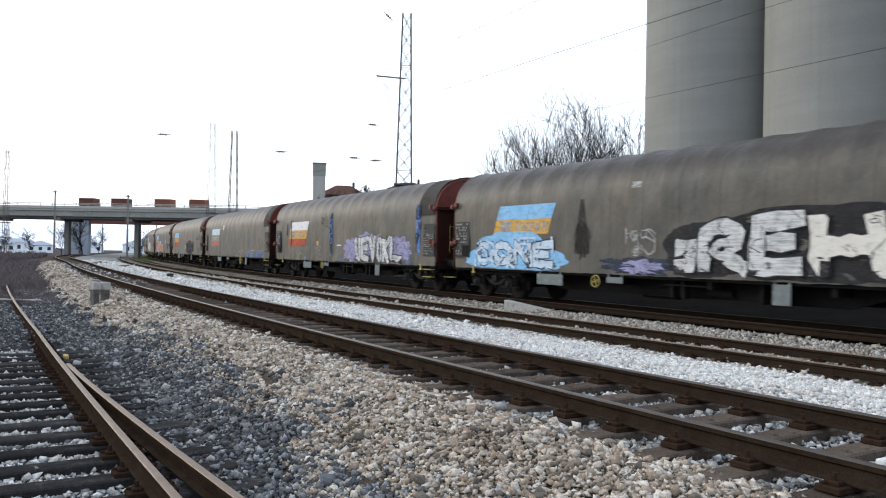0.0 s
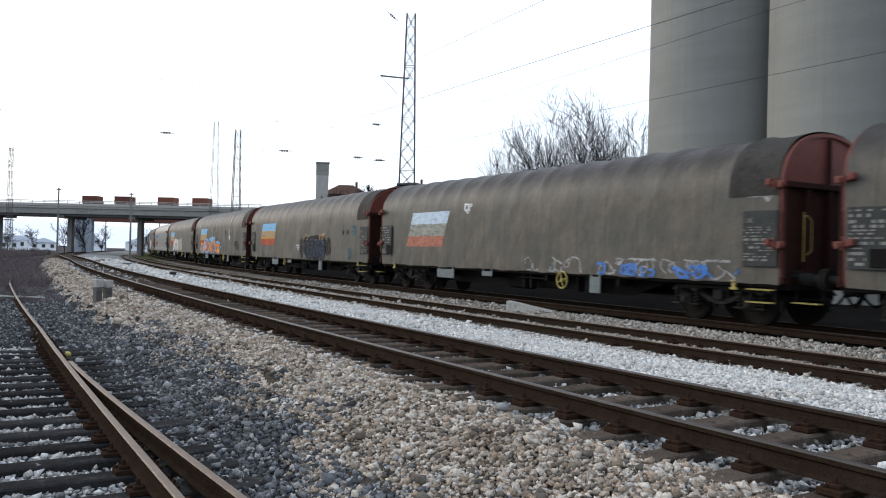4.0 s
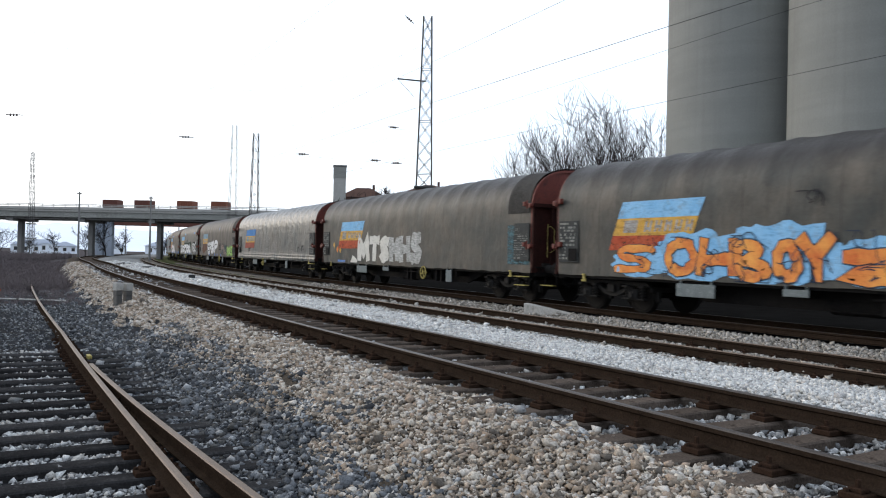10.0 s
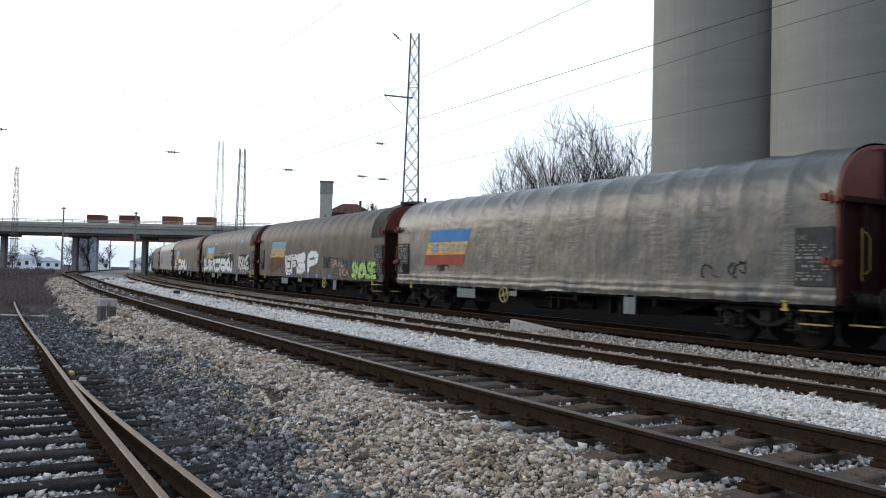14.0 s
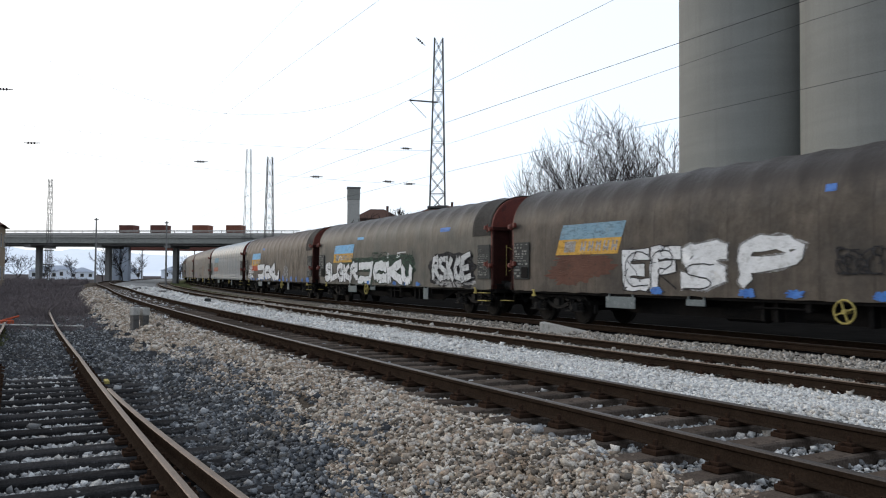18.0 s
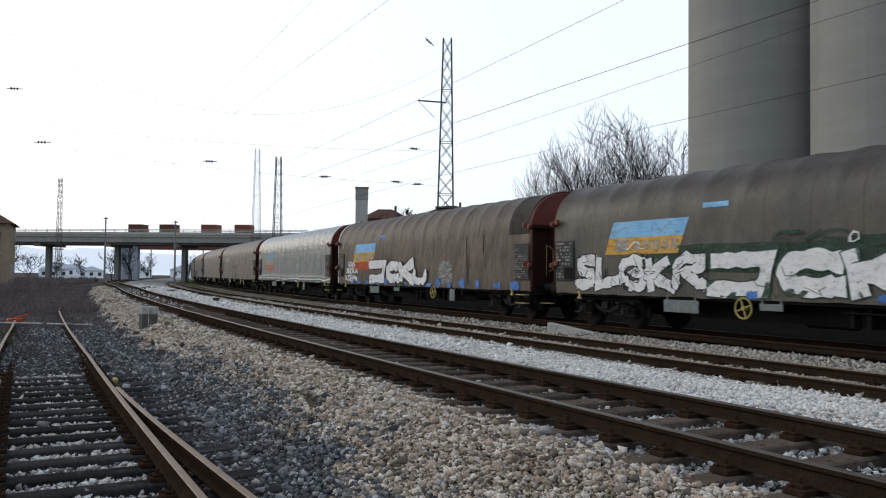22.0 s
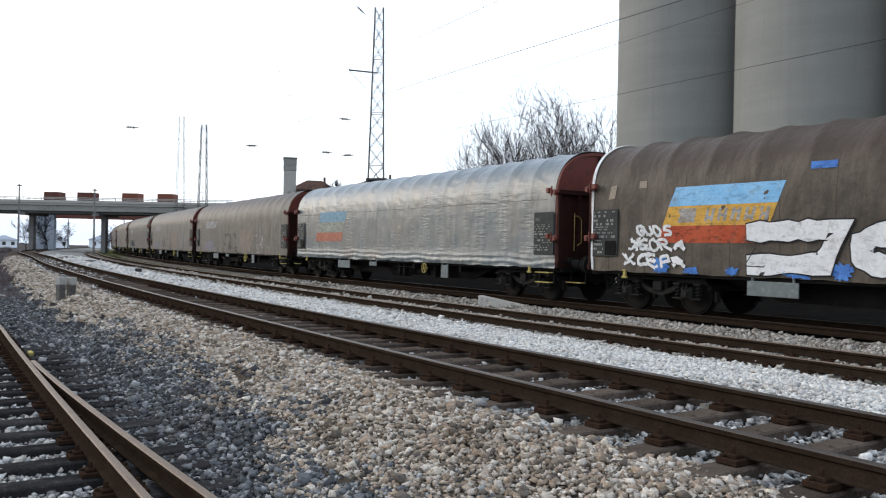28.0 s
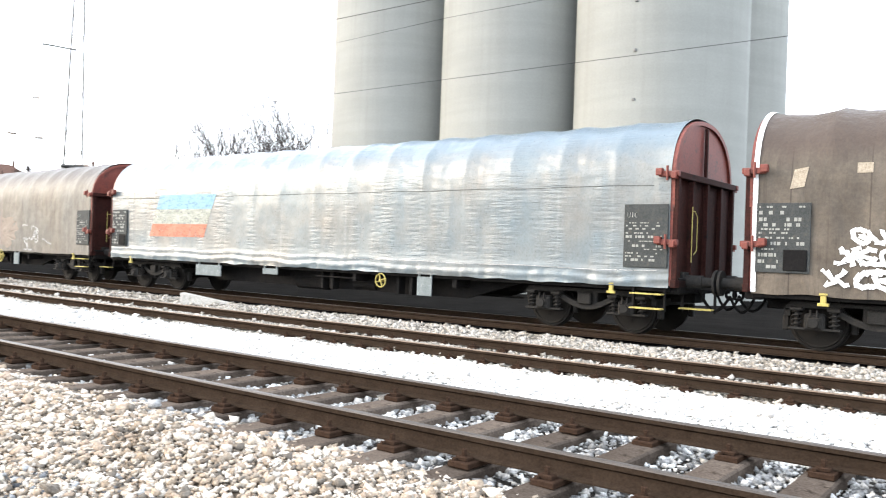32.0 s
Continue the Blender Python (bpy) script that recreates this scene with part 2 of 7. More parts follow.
M["rail_rust"] = mat("rail_rust", (0.135, 0.092, 0.063), (0.235, 0.170, 0.122), 5.0, 70.0, 0.65, 0.2, 0.2)
M["sleeper_wood"] = mat("sleeper_wood", (0.019, 0.0185, 0.019), (0.062, 0.060, 0.061), 3.0, 50.0, 0.9, bump=0.6, vary=0.35, stain=(0.125, 0.123, 0.122))
M["sleeper_brown"] = mat("sleeper_brown", (0.056, 0.042, 0.034), (0.150, 0.122, 0.102), 3.0, 50.0, 0.9, bump=0.5, vary=0.3, stain=(0.034, 0.026, 0.021))
M["fastening"] = mat("fastening", (0.030, 0.0185, 0.0135), (0.060, 0.037, 0.026), 9.0, 90.0, 0.9, 0.0, 0.3)
M["concrete"] = mat("concrete", (0.30, 0.30, 0.275), (0.40, 0.40, 0.37), 0.35, 7.0, 0.9, bump=0.15, stain=(0.27, 0.265, 0.24))
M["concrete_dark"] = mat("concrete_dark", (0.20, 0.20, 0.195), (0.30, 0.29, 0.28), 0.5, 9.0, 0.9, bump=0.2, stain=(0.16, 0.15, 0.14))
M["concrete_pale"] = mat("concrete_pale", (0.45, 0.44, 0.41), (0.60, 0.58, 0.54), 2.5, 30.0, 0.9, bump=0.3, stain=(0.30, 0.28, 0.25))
M["pier_blue"] = mat("pier_blue", (0.40, 0.45, 0.54), (0.50, 0.55, 0.63), 0.4, 8.0, 0.85, bump=0.2)
M["mast_steel"] = mat("mast_steel", (0.10, 0.10, 0.10), (0.20, 0.19, 0.18), 4.0, 40.0, 0.7, 0.3, 0.2)
M["cable"] = mat("cable", (0.03, 0.03, 0.03), (0.06, 0.06, 0.06), 4.0, 40.0, 0.6, 0.4, 0.0)
M["insulator"] = mat("insulator", (0.06, 0.04, 0.035), (0.10, 0.07, 0.06), 6.0, 40.0, 0.35, 0.0, 0.0)
M["red_end"] = mat("red_end", (0.130, 0.022, 0.0135), (0.205, 0.041, 0.025), 1.6, 24.0, 0.65, bump=0.15, stain=(0.055, 0.019, 0.014))
# darker red for the end frames, with the gap's shade in the colour
M["red_shaded"] = mat("red_shaded", (0.024, 0.0095, 0.008), (0.052, 0.016, 0.0125), 2.0, 24.0, 0.8, bump=0.15, stain=(0.016, 0.009, 0.008))
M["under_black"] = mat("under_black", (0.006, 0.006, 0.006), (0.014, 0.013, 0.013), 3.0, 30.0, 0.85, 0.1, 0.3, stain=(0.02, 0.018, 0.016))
M["bogie_iron"] = mat("bogie_iron", (0.016, 0.016, 0.0155), (0.036, 0.034, 0.032), 5.0, 45.0, 0.8, 0.0, 0.3, stain=(0.05, 0.043, 0.036))
M["tyre_steel"] = mat("tyre_steel", (0.009, 0.008, 0.0075), (0.020, 0.018, 0.016), 5.0, 60.0, 0.8, 0.0, 0.2)
M["yellow"] = mat("yellow", (0.28, 0.225, 0.06), (0.39, 0.325, 0.11), 6.0, 50.0, 0.7, bump=0.1, stain=(0.12, 0.095, 0.05))
M["plate_grey"] = mat("plate_grey", (0.10, 0.118, 0.12), (0.18, 0.20, 0.202), 4.0, 50.0, 0.75, bump=0.1, stain=(0.27, 0.29, 0.29))
M["panel_dark"] = mat("panel_dark", (0.040, 0.045, 0.045), (0.070, 0.074, 0.073), 4.0, 40.0, 0.7, bump=0.1, stain=(0.095, 0.088, 0.076))
M["lettering"] = mat("lettering", (0.18, 0.18, 0.165), (0.28, 0.28, 0.26), 7.0, 70.0, 0.8, bump=0.0, stain=(0.09, 0.09, 0.085))
M["paint_white"] = mat("paint_white", (0.58, 0.59, 0.60), (0.74, 0.75, 0.76), 2.0, 20.0, 0.7, bump=0.1, stain=(0.40, 0.40, 0.395), wear=0.10)
M["paint_black"] = mat("paint_black", (0.016, 0.016, 0.018), (0.036, 0.036, 0.039), 3.0, 30.0, 0.8, bump=0.1, wear=0.18)
M["paint_blue"] = mat("paint_blue", (0.17, 0.40, 0.66), (0.28, 0.51, 0.74), 2.0, 20.0, 0.75, bump=0.1, stain=(0.22, 0.30, 0.36), wear=0.12)
M["paint_deep"] = mat("paint_deep", (0.02, 0.11, 0.40), (0.04, 0.18, 0.52), 3.0, 20.0, 0.6, bump=0.1, wear=0.2)
M["tarp_flap"] = mat("tarp_flap", (0.040, 0.038, 0.036), (0.075, 0.070, 0.064), 1.2, 18.0, 0.8, bump=0.2, stain=(0.03, 0.026, 0.024))
M["paint_navy"] = mat("paint_navy", (0.020, 0.032, 0.055), (0.045, 0.060, 0.090), 3.0, 20.0, 0.8, bump=0.1, stain=(0.05, 0.055, 0.05), wear=0.25)
M["paint_amber"] = mat("paint_amber", (0.53, 0.30, 0.055), (0.64, 0.39, 0.09), 2.0, 20.0, 0.7, bump=0.1, stain=(0.36, 0.26, 0.14), wear=0.2)
M["paint_red"] = mat("paint_red", (0.34, 0.060, 0.028), (0.45, 0.10, 0.045), 2.0, 20.0, 0.7, bump=0.1, stain=(0.22, 0.10, 0.07), wear=0.22)
M["paint_orange"] = mat("paint_orange", (0.55, 0.115, 0.035), (0.78, 0.37, 0.09), 1.6, 14.0, 0.7, bump=0.1, stain=(0.45, 0.14, 0.06), wear=0.08)
M["paint_green"] = mat("paint_green", (0.24, 0.46, 0.10), (0.42, 0.60, 0.20), 3.0, 20.0, 0.7, bump=0.1, stain=(0.12, 0.22, 0.06), wear=0.2)
M["paint_lilac"] = mat("paint_lilac", (0.24, 0.235, 0.40), (0.33, 0.325, 0.49), 2.5, 20.0, 0.75, bump=0.1, stain=(0.20, 0.19, 0.26), wear=0.25)
M["paint_teal"] = mat("paint_teal", (0.055, 0.11, 0.13), (0.09, 0.16, 0.18), 2.5, 20.0, 0.75, bump=0.1, wear=0.4)
M["paint_sky"] = mat("paint_sky", (0.17, 0.29, 0.38), (0.23, 0.35, 0.43), 2.0, 20.0, 0.7, bump=0.1, stain=(0.22, 0.29, 0.33), wear=0.2)
M["paint_cream"] = mat("paint_cream", (0.30, 0.31, 0.27), (0.36, 0.36, 0.31), 2.0, 20.0, 0.7, bump=0.1, stain=(0.26, 0.28, 0.27), wear=0.3)
M["paint_rose"] = mat("paint_rose", (0.36, 0.13, 0.085), (0.43, 0.19, 0.13), 2.0, 20.0, 0.7, bump=0.1, stain=(0.30, 0.20, 0.17), wear=0.2)
M["paint_royal"] = mat("paint_royal", (0.04, 0.15, 0.38), (0.07, 0.21, 0.46), 2.0, 20.0, 0.7, bump=0.1, stain=(0.10, 0.18, 0.30))
M["paint_wine"] = mat("paint_wine", (0.22, 0.05, 0.035), (0.29, 0.075, 0.05), 2.0, 20.0, 0.7, bump=0.1, stain=(0.17, 0.07, 0.055))
M["paint_peach"] = mat("paint_peach", (0.185, 0.150, 0.125), (0.235, 0.195, 0.165), 2.5, 20.0, 0.8, bump=0.1, stain=(0.13, 0.12, 0.108))
M["paint_mauve"] = mat("paint_mauve", (0.165, 0.160, 0.185), (0.215, 0.210, 0.235), 2.5, 20.0, 0.8, bump=0.1, stain=(0.13, 0.12, 0.108))
M["paint_rust"] = mat("paint_rust", (0.090, 0.048, 0.036), (0.13, 0.065, 0.047), 2.5, 20.0, 0.8, bump=0.1, stain=(0.06, 0.045, 0.036))
M["tarp_umber"] = tarp_mat("tarp_umber", (0.055, 0.050, 0.0455), (0.035, 0.030, 0.027), 0.74, dirt=0.5, roof_line=3.15)
M["paint_pink"] = mat("paint_pink", (0.30, 0.21, 0.19), (0.40, 0.28, 0.25), 2.5, 20.0, 0.75, bump=0.1, wear=0.3)
M["paint_faded"] = mat("paint_faded", (0.30, 0.30, 0.30), (0.44, 0.44, 0.435), 2.5, 20.0, 0.75, bump=0.1, stain=(0.16, 0.155, 0.145), wear=0.38)
M["paint_chrome"] = mat("paint_chrome", (0.42, 0.43, 0.43), (0.66, 0.67, 0.67), 2.5, 20.0, 0.7, bump=0.1, stain=(0.10, 0.11, 0.11), wear=0.24, run=(0.5, 0.5, 9.0))
M["paint_cloudy"] = mat("paint_cloudy", (0.36, 0.36, 0.34), (0.60, 0.60, 0.58), 2.6, 20.0, 0.75, bump=0.1, stain=(0.17, 0.17, 0.16), wear=0.34, run=(1.0, 1.0, 7.0))
M["paint_ghost"] = mat("paint_ghost", (0.36, 0.36, 0.36), (0.46, 0.46, 0.46), 2.0, 20.0, 0.8, bump=0.1, wear=0.62)
M["paint_ivory"] = mat("paint_ivory", (0.56, 0.54, 0.49), (0.66, 0.64, 0.59), 1.5, 14.0, 0.75, bump=0.1, stain=(0.42, 0.40, 0.35), wear=0.08)
M["paint_ice"] = mat("paint_ice", (0.44, 0.55, 0.66), (0.58, 0.67, 0.76), 2.0, 20.0, 0.75, bump=0.1, wear=0.18)
M["paint_moss"] = mat("paint_moss", (0.030, 0.055, 0.042), (0.055, 0.085, 0.065), 2.0, 20.0, 0.8, bump=0.1, wear=0.3)
M["paint_soot"] = mat("paint_soot", (0.022, 0.020, 0.019), (0.040, 0.037, 0.034), 2.0, 20.0, 0.85, bump=0.1, wear=0.5, run=(2.0, 2.0, 0.8))
M["paint_sheen"] = mat("paint_sheen", (0.09, 0.11, 0.16), (0.15, 0.17, 0.23), 2.0, 20.0, 0.8, bump=0.1, wear=0.35)
M["patch_tan"] = mat("patch_tan", (0.22, 0.185, 0.14), (0.32, 0.275, 0.215), 5.0, 30.0, 0.8, bump=0.1, stain=(0.14, 0.11, 0.085))
M["bark"] = mat("bark", (0.030, 0.026, 0.026), (0.060, 0.052, 0.050), 4.0, 40.0, 0.95, bump=0.3)
M["scrub"] = mat("scrub", (0.15, 0.128, 0.132), (0.26, 0.222, 0.226), 2.0, 20.0, 0.95, bump=0.0, stain=(0.14, 0.135, 0.11))
M["plaster"] = mat("plaster", (0.30, 0.235, 0.165), (0.40, 0.32, 0.235), 0.6, 12.0, 0.9, bump=0.1, stain=(0.22, 0.17, 0.125))
M["roof_tile"] = mat("roof_tile", (0.10, 0.062, 0.050), (0.16, 0.10, 0.082), 1.5, 20.0, 0.9, bump=0.4)
M["container_red"] = mat("container_red", (0.150, 0.062, 0.048), (0.20, 0.085, 0.066), 0.7, 12.0, 0.7, bump=0.1, stain=(0.11, 0.065, 0.055))
M["container_orange"] = mat("container_orange", (0.24, 0.088, 0.055), (0.29, 0.115, 0.075), 0.7, 12.0, 0.7, bump=0.1)
M["window_dark"] = mat("window_dark", (0.03, 0.035, 0.04), (0.06, 0.065, 0.07), 2.0, 20.0, 0.25, bump=0.0)
# horizon haze is mixed into this very pale colour
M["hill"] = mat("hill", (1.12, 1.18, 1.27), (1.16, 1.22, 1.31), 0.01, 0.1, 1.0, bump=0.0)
M["rubber"] = mat("rubber", (0.012, 0.012, 0.012), (0.022, 0.022, 0.022), 6.0, 40.0, 0.7, bump=0.1)
M["tarp_olive"] = tarp_mat("tarp_olive", (0.074, 0.0765, 0.0705), (0.037, 0.032, 0.029), 0.72, dirt=0.3)
M["tarp_grey"] = tarp_mat("tarp_grey", (0.056, 0.060, 0.057), (0.035, 0.032, 0.030), 0.72, dirt=0.3)
M["tarp_brown"] = tarp_mat("tarp_brown", (0.083, 0.071, 0.059), (0.056, 0.042, 0.034), dirt=0.6, roof_line=3.1, relief=0.95)
M["tarp_silver"] = tarp_mat("tarp_silver", (0.106, 0.135, 0.152), (0.092, 0.124, 0.150), 0.48, 0.15, 0.08, 3.5, creases=0.8, relief=0.14)
M["tarp_pale"] = tarp_mat("tarp_pale", (0.056, 0.069, 0.072), (0.036, 0.042, 0.044), 0.50, 0.10, 0.35, 3.35, creases=0.25, relief=0.6)
M["tarp_sand"] = tarp_mat("tarp_sand", (0.140, 0.134, 0.124), (0.075, 0.066, 0.061), 0.75, 0.0, 0.7, 3.3)
M["tarp_mint"] = tarp_mat("tarp_mint", (0.14, 0.165, 0.17), (0.08, 0.08, 0.075), 0.6, 0.0, 0.45, 3.35)


def silo_mat():
    """Slip-formed concrete: faint lift rings, long rain streaks, soft clouds."""
    m, nt, bsdf, co = blank("silo_concrete")
    cloud = noise_at(nt, co, 0.22, 4.0, 0.55)
    rain = noise_at(nt, stretched(nt, co, (1.6, 1.6, 0.06)), 1.2, 4.0, 0.6)
    lift = noise_at(nt, stretched(nt, co, (0.05, 0.05, 1.3)), 1.6, 3.0, 0.5)
    grain = noise_at(nt, co, 14.0, 4.0, 0.6)
    col = mixer(nt, ramp(nt, cloud, 0.3, 0.7), (0.166, 0.170, 0.158), (0.214, 0.218, 0.201))
    col = mixer(nt, ramp(nt, rain, 0.45, 0.75), col, mixer(nt, 0.5, col, (0.15, 0.147, 0.135)))
    col = mixer(nt, ramp(nt, lift, 0.42, 0.62), mixer(nt, 1.0, col, (0.93, 0.93, 0.93), "MULTIPLY"), col)
    col = mixer(nt, 0.12, col, mixer(nt, ramp(nt, grain, 0.3, 0.7), (0.12, 0.12, 0.11), (0.30, 0.30, 0.28)))
    nt.links.new(col, bsdf.inputs["Base Color"])
    bsdf.inputs["Roughness"].default_value = 0.93
    bumped(nt, bsdf, grain, 0.05, 0.01)
    return m


M["silo"] = silo_mat()


# ---------------------------------------------------------------- mesh helpers
def part(name, bm, material, parent=None, label=""):
    """Link a bmesh as one mesh object under a thing or a part."""
    me = bpy.data.meshes.new(name)
    bm.to_mesh(me)
    bm.free()
    ob = new(name, me)
    for m in material if isinstance(material, (list, tuple)) else [material]:
        me.materials.append(m)
    if parent is not None:
        ob.parent = parent
    if label:
        tagged(ob, label)
    return ob


def piece(name, me, parent, m):
    """One more object on an existing mesh, under parent, at the pose m in its space."""
    ob = new(name, me)
    ob.parent = parent
    ob.matrix_basis = m
    return ob


def mesh_of(name, bm, material):
    me = bpy.data.meshes.new(name)
    bm.to_mesh(me)
    bm.free()
    me.materials.append(material)
    return me


def box(bm, x0, x1, y0, y1, z0, z1, bevel=0.0, m=None):
    """A box with optional bevelled edges."""
    mat4 = Matrix.Translation(((x0 + x1) / 2, (y0 + y1) / 2, (z0 + z1) / 2)) @ Matrix.Diagonal((x1 - x0, y1 - y0, z1 - z0, 1))
    got = bmesh.ops.create_cube(bm, size=1.0, matrix=(m @ mat4) if m else mat4)
    if bevel:
        edges = list({e for v in got["verts"] for e in v.link_edges})
        bmesh.ops.bevel(bm, geom=edges, offset=bevel, segments=1, affect="EDGES")
    return bm


def rod(bm, a, b, r, seg=6, r2=None):
    """A round bar from a to b."""
    a, b = Vector(a), Vector(b)
    d = b - a
    if d.length < 1e-6:
        return bm
    m = Matrix.Translation((a + b) / 2) @ d.to_track_quat("Z", "Y").to_matrix().to_4x4()
    bmesh.ops.create_cone(bm, cap_ends=True, segments=seg, radius1=r, radius2=r if r2 is None else r2, depth=d.length, matrix=m)
    return bm


def strip(bm, a, b, w, h=None):
    """A square bar from a to b."""
    a, b = Vector(a), Vector(b)
    d = b - a
    m = Matrix.Translation((a + b) / 2) @ d.to_track_quat("Z", "Y").to_matrix().to_4x4() @ Matrix.Diagonal((w, h or w, d.length, 1))
    bmesh.ops.create_cube(bm, size=1.0, matrix=m)
    return bm


def ring(bm, centre, axis, radius, r, seg=20, tube=5):
    """A torus round an axis ('x' or 'y')."""
    rows = []
    for i in range(seg):
        a = 2 * math.pi * i / seg
        row = []
        for j in range(tube):
            b = 2 * math.pi * j / tube
            u, v, w = (radius + r * math.cos(b)) * math.cos(a), (radius + r * math.cos(b)) * math.sin(a), r * math.sin(b)
            p = (u, w, v) if axis == "y" else (w, u, v)
            row.append(bm.verts.new(Vector(centre) + Vector(p)))
        rows.append(row)
    for i in range(seg):
        for j in range(tube):
            bm.faces.new((rows[i][j], rows[(i + 1) % seg][j], rows[(i + 1) % seg][(j + 1) % tube], rows[i][(j + 1) % tube]))
    return bm


def slab(bm, outline, y0, y1):
    """A plate in the xz plane, from an outline of (x, z), between y0 and y1."""
    front = [bm.verts.new((x, y0, z)) for x, z in outline]
    back = [bm.verts.new((x, y1, z)) for x, z in outline]
    bm.faces.new(front)
    bm.faces.new(back[::-1])
    n = len(outline)
    for i in range(n):
        bm.faces.new((front[i], back[i], back[(i + 1) % n], front[(i + 1) % n]))
    return bm


def finish(bm):
    bmesh.ops.recalc_face_normals(bm, faces=bm.faces)
    return bm


def smooth(ob, angle=40):
    me = ob.data
    me.shade_smooth()
    me.set_sharp_from_angle(angle=radians(angle))
    return ob


def thing(name, label, category, group="", kind="", m=None):
    ob = tagged(new(name), label, category, group, kind)
    if m:
        ob.matrix_basis = m
    return ob


# ---------------------------------------------------------------- plan of the line
# s runs along the freight line, away from the stand; d is the distance from its middle towards the stand.
STEP = 0.25
S = np.arange(-160, 320.01, STEP)
CURVE = np.where(S < -30, 0.0, np.where(S < 0, 0.00184, np.where(S < 60, 0.00139, np.where(S < 200, 0.00122, 0.003))))
ZERO = int(np.argmin(abs(S)))
HEAD = np.cumsum(CURVE) * STEP
HEAD = HEAD - HEAD[ZERO] - 0.4726
LINE_X, LINE_Y = np.cumsum(np.sin(HEAD)) * STEP, np.cumsum(np.cos(HEAD)) * STEP
LINE_X, LINE_Y = LINE_X - LINE_X[ZERO] + 6.3375, LINE_Y - LINE_Y[ZERO] + 21.2477


def spot(s, d=0.0):
    """x, y and heading at s along the line, d towards the stand."""
    h = np.interp(s, S, HEAD)
    return np.interp(s, S, LINE_X) - d * np.cos(h), np.interp(s, S, LINE_Y) + d * np.sin(h), h


def ease(a, b, v):
    k = np.clip((v - a) / (b - a), 0, 1)
    return k * k * (3 - 2 * k)


TRAIN, THIRD, MAIN, SIDING = 0.0, 4.34, 10.04, 14.92   # track middles
Z_TRAIN, Z_THIRD, Z_MAIN, Z_SIDING = 0.0, -0.075, 0.146, -0.34  # tops of rail


def main_d(s):
    return MAIN + 2.0 * ease(50, 105, s)


def siding_d(s):
    return SIDING + 0.012 * np.maximum(0, s - 2)


PROFILE_D = (-42, -38, -6, -2.3, -1.5, 1.5, 2.2, 3.0, 5.6, 6.2, 8.0, 8.55, 8.8, 10.9, 11.15, 11.6, 11.9, 12.7, 13.2, 13.7, 17.3, 20, 38, 42)
PROFILE_Z = (-1.4, -0.4, -0.4, -0.3, -0.2, -0.2, -0.3, -0.27, -0.27, -0.22, -0.03, -0.05, -0.14, -0.135, -0.09, -0.07, -0.12, -0.42, -0.55, -0.61, -0.62, -0.5, -0.45, -1.4)


def ground_z(s, d):
    # cinders have buried the siding's sleepers past the switch
    heap = 0.10 * ease(-0.6, 1.6, s) * ease(13.0, 13.6, d) * ease(17.6, 16.8, d)
    return np.interp(d - 2.0 * ease(50, 105, s) * ease(6, 9, d), PROFILE_D, PROFILE_Z) + heap


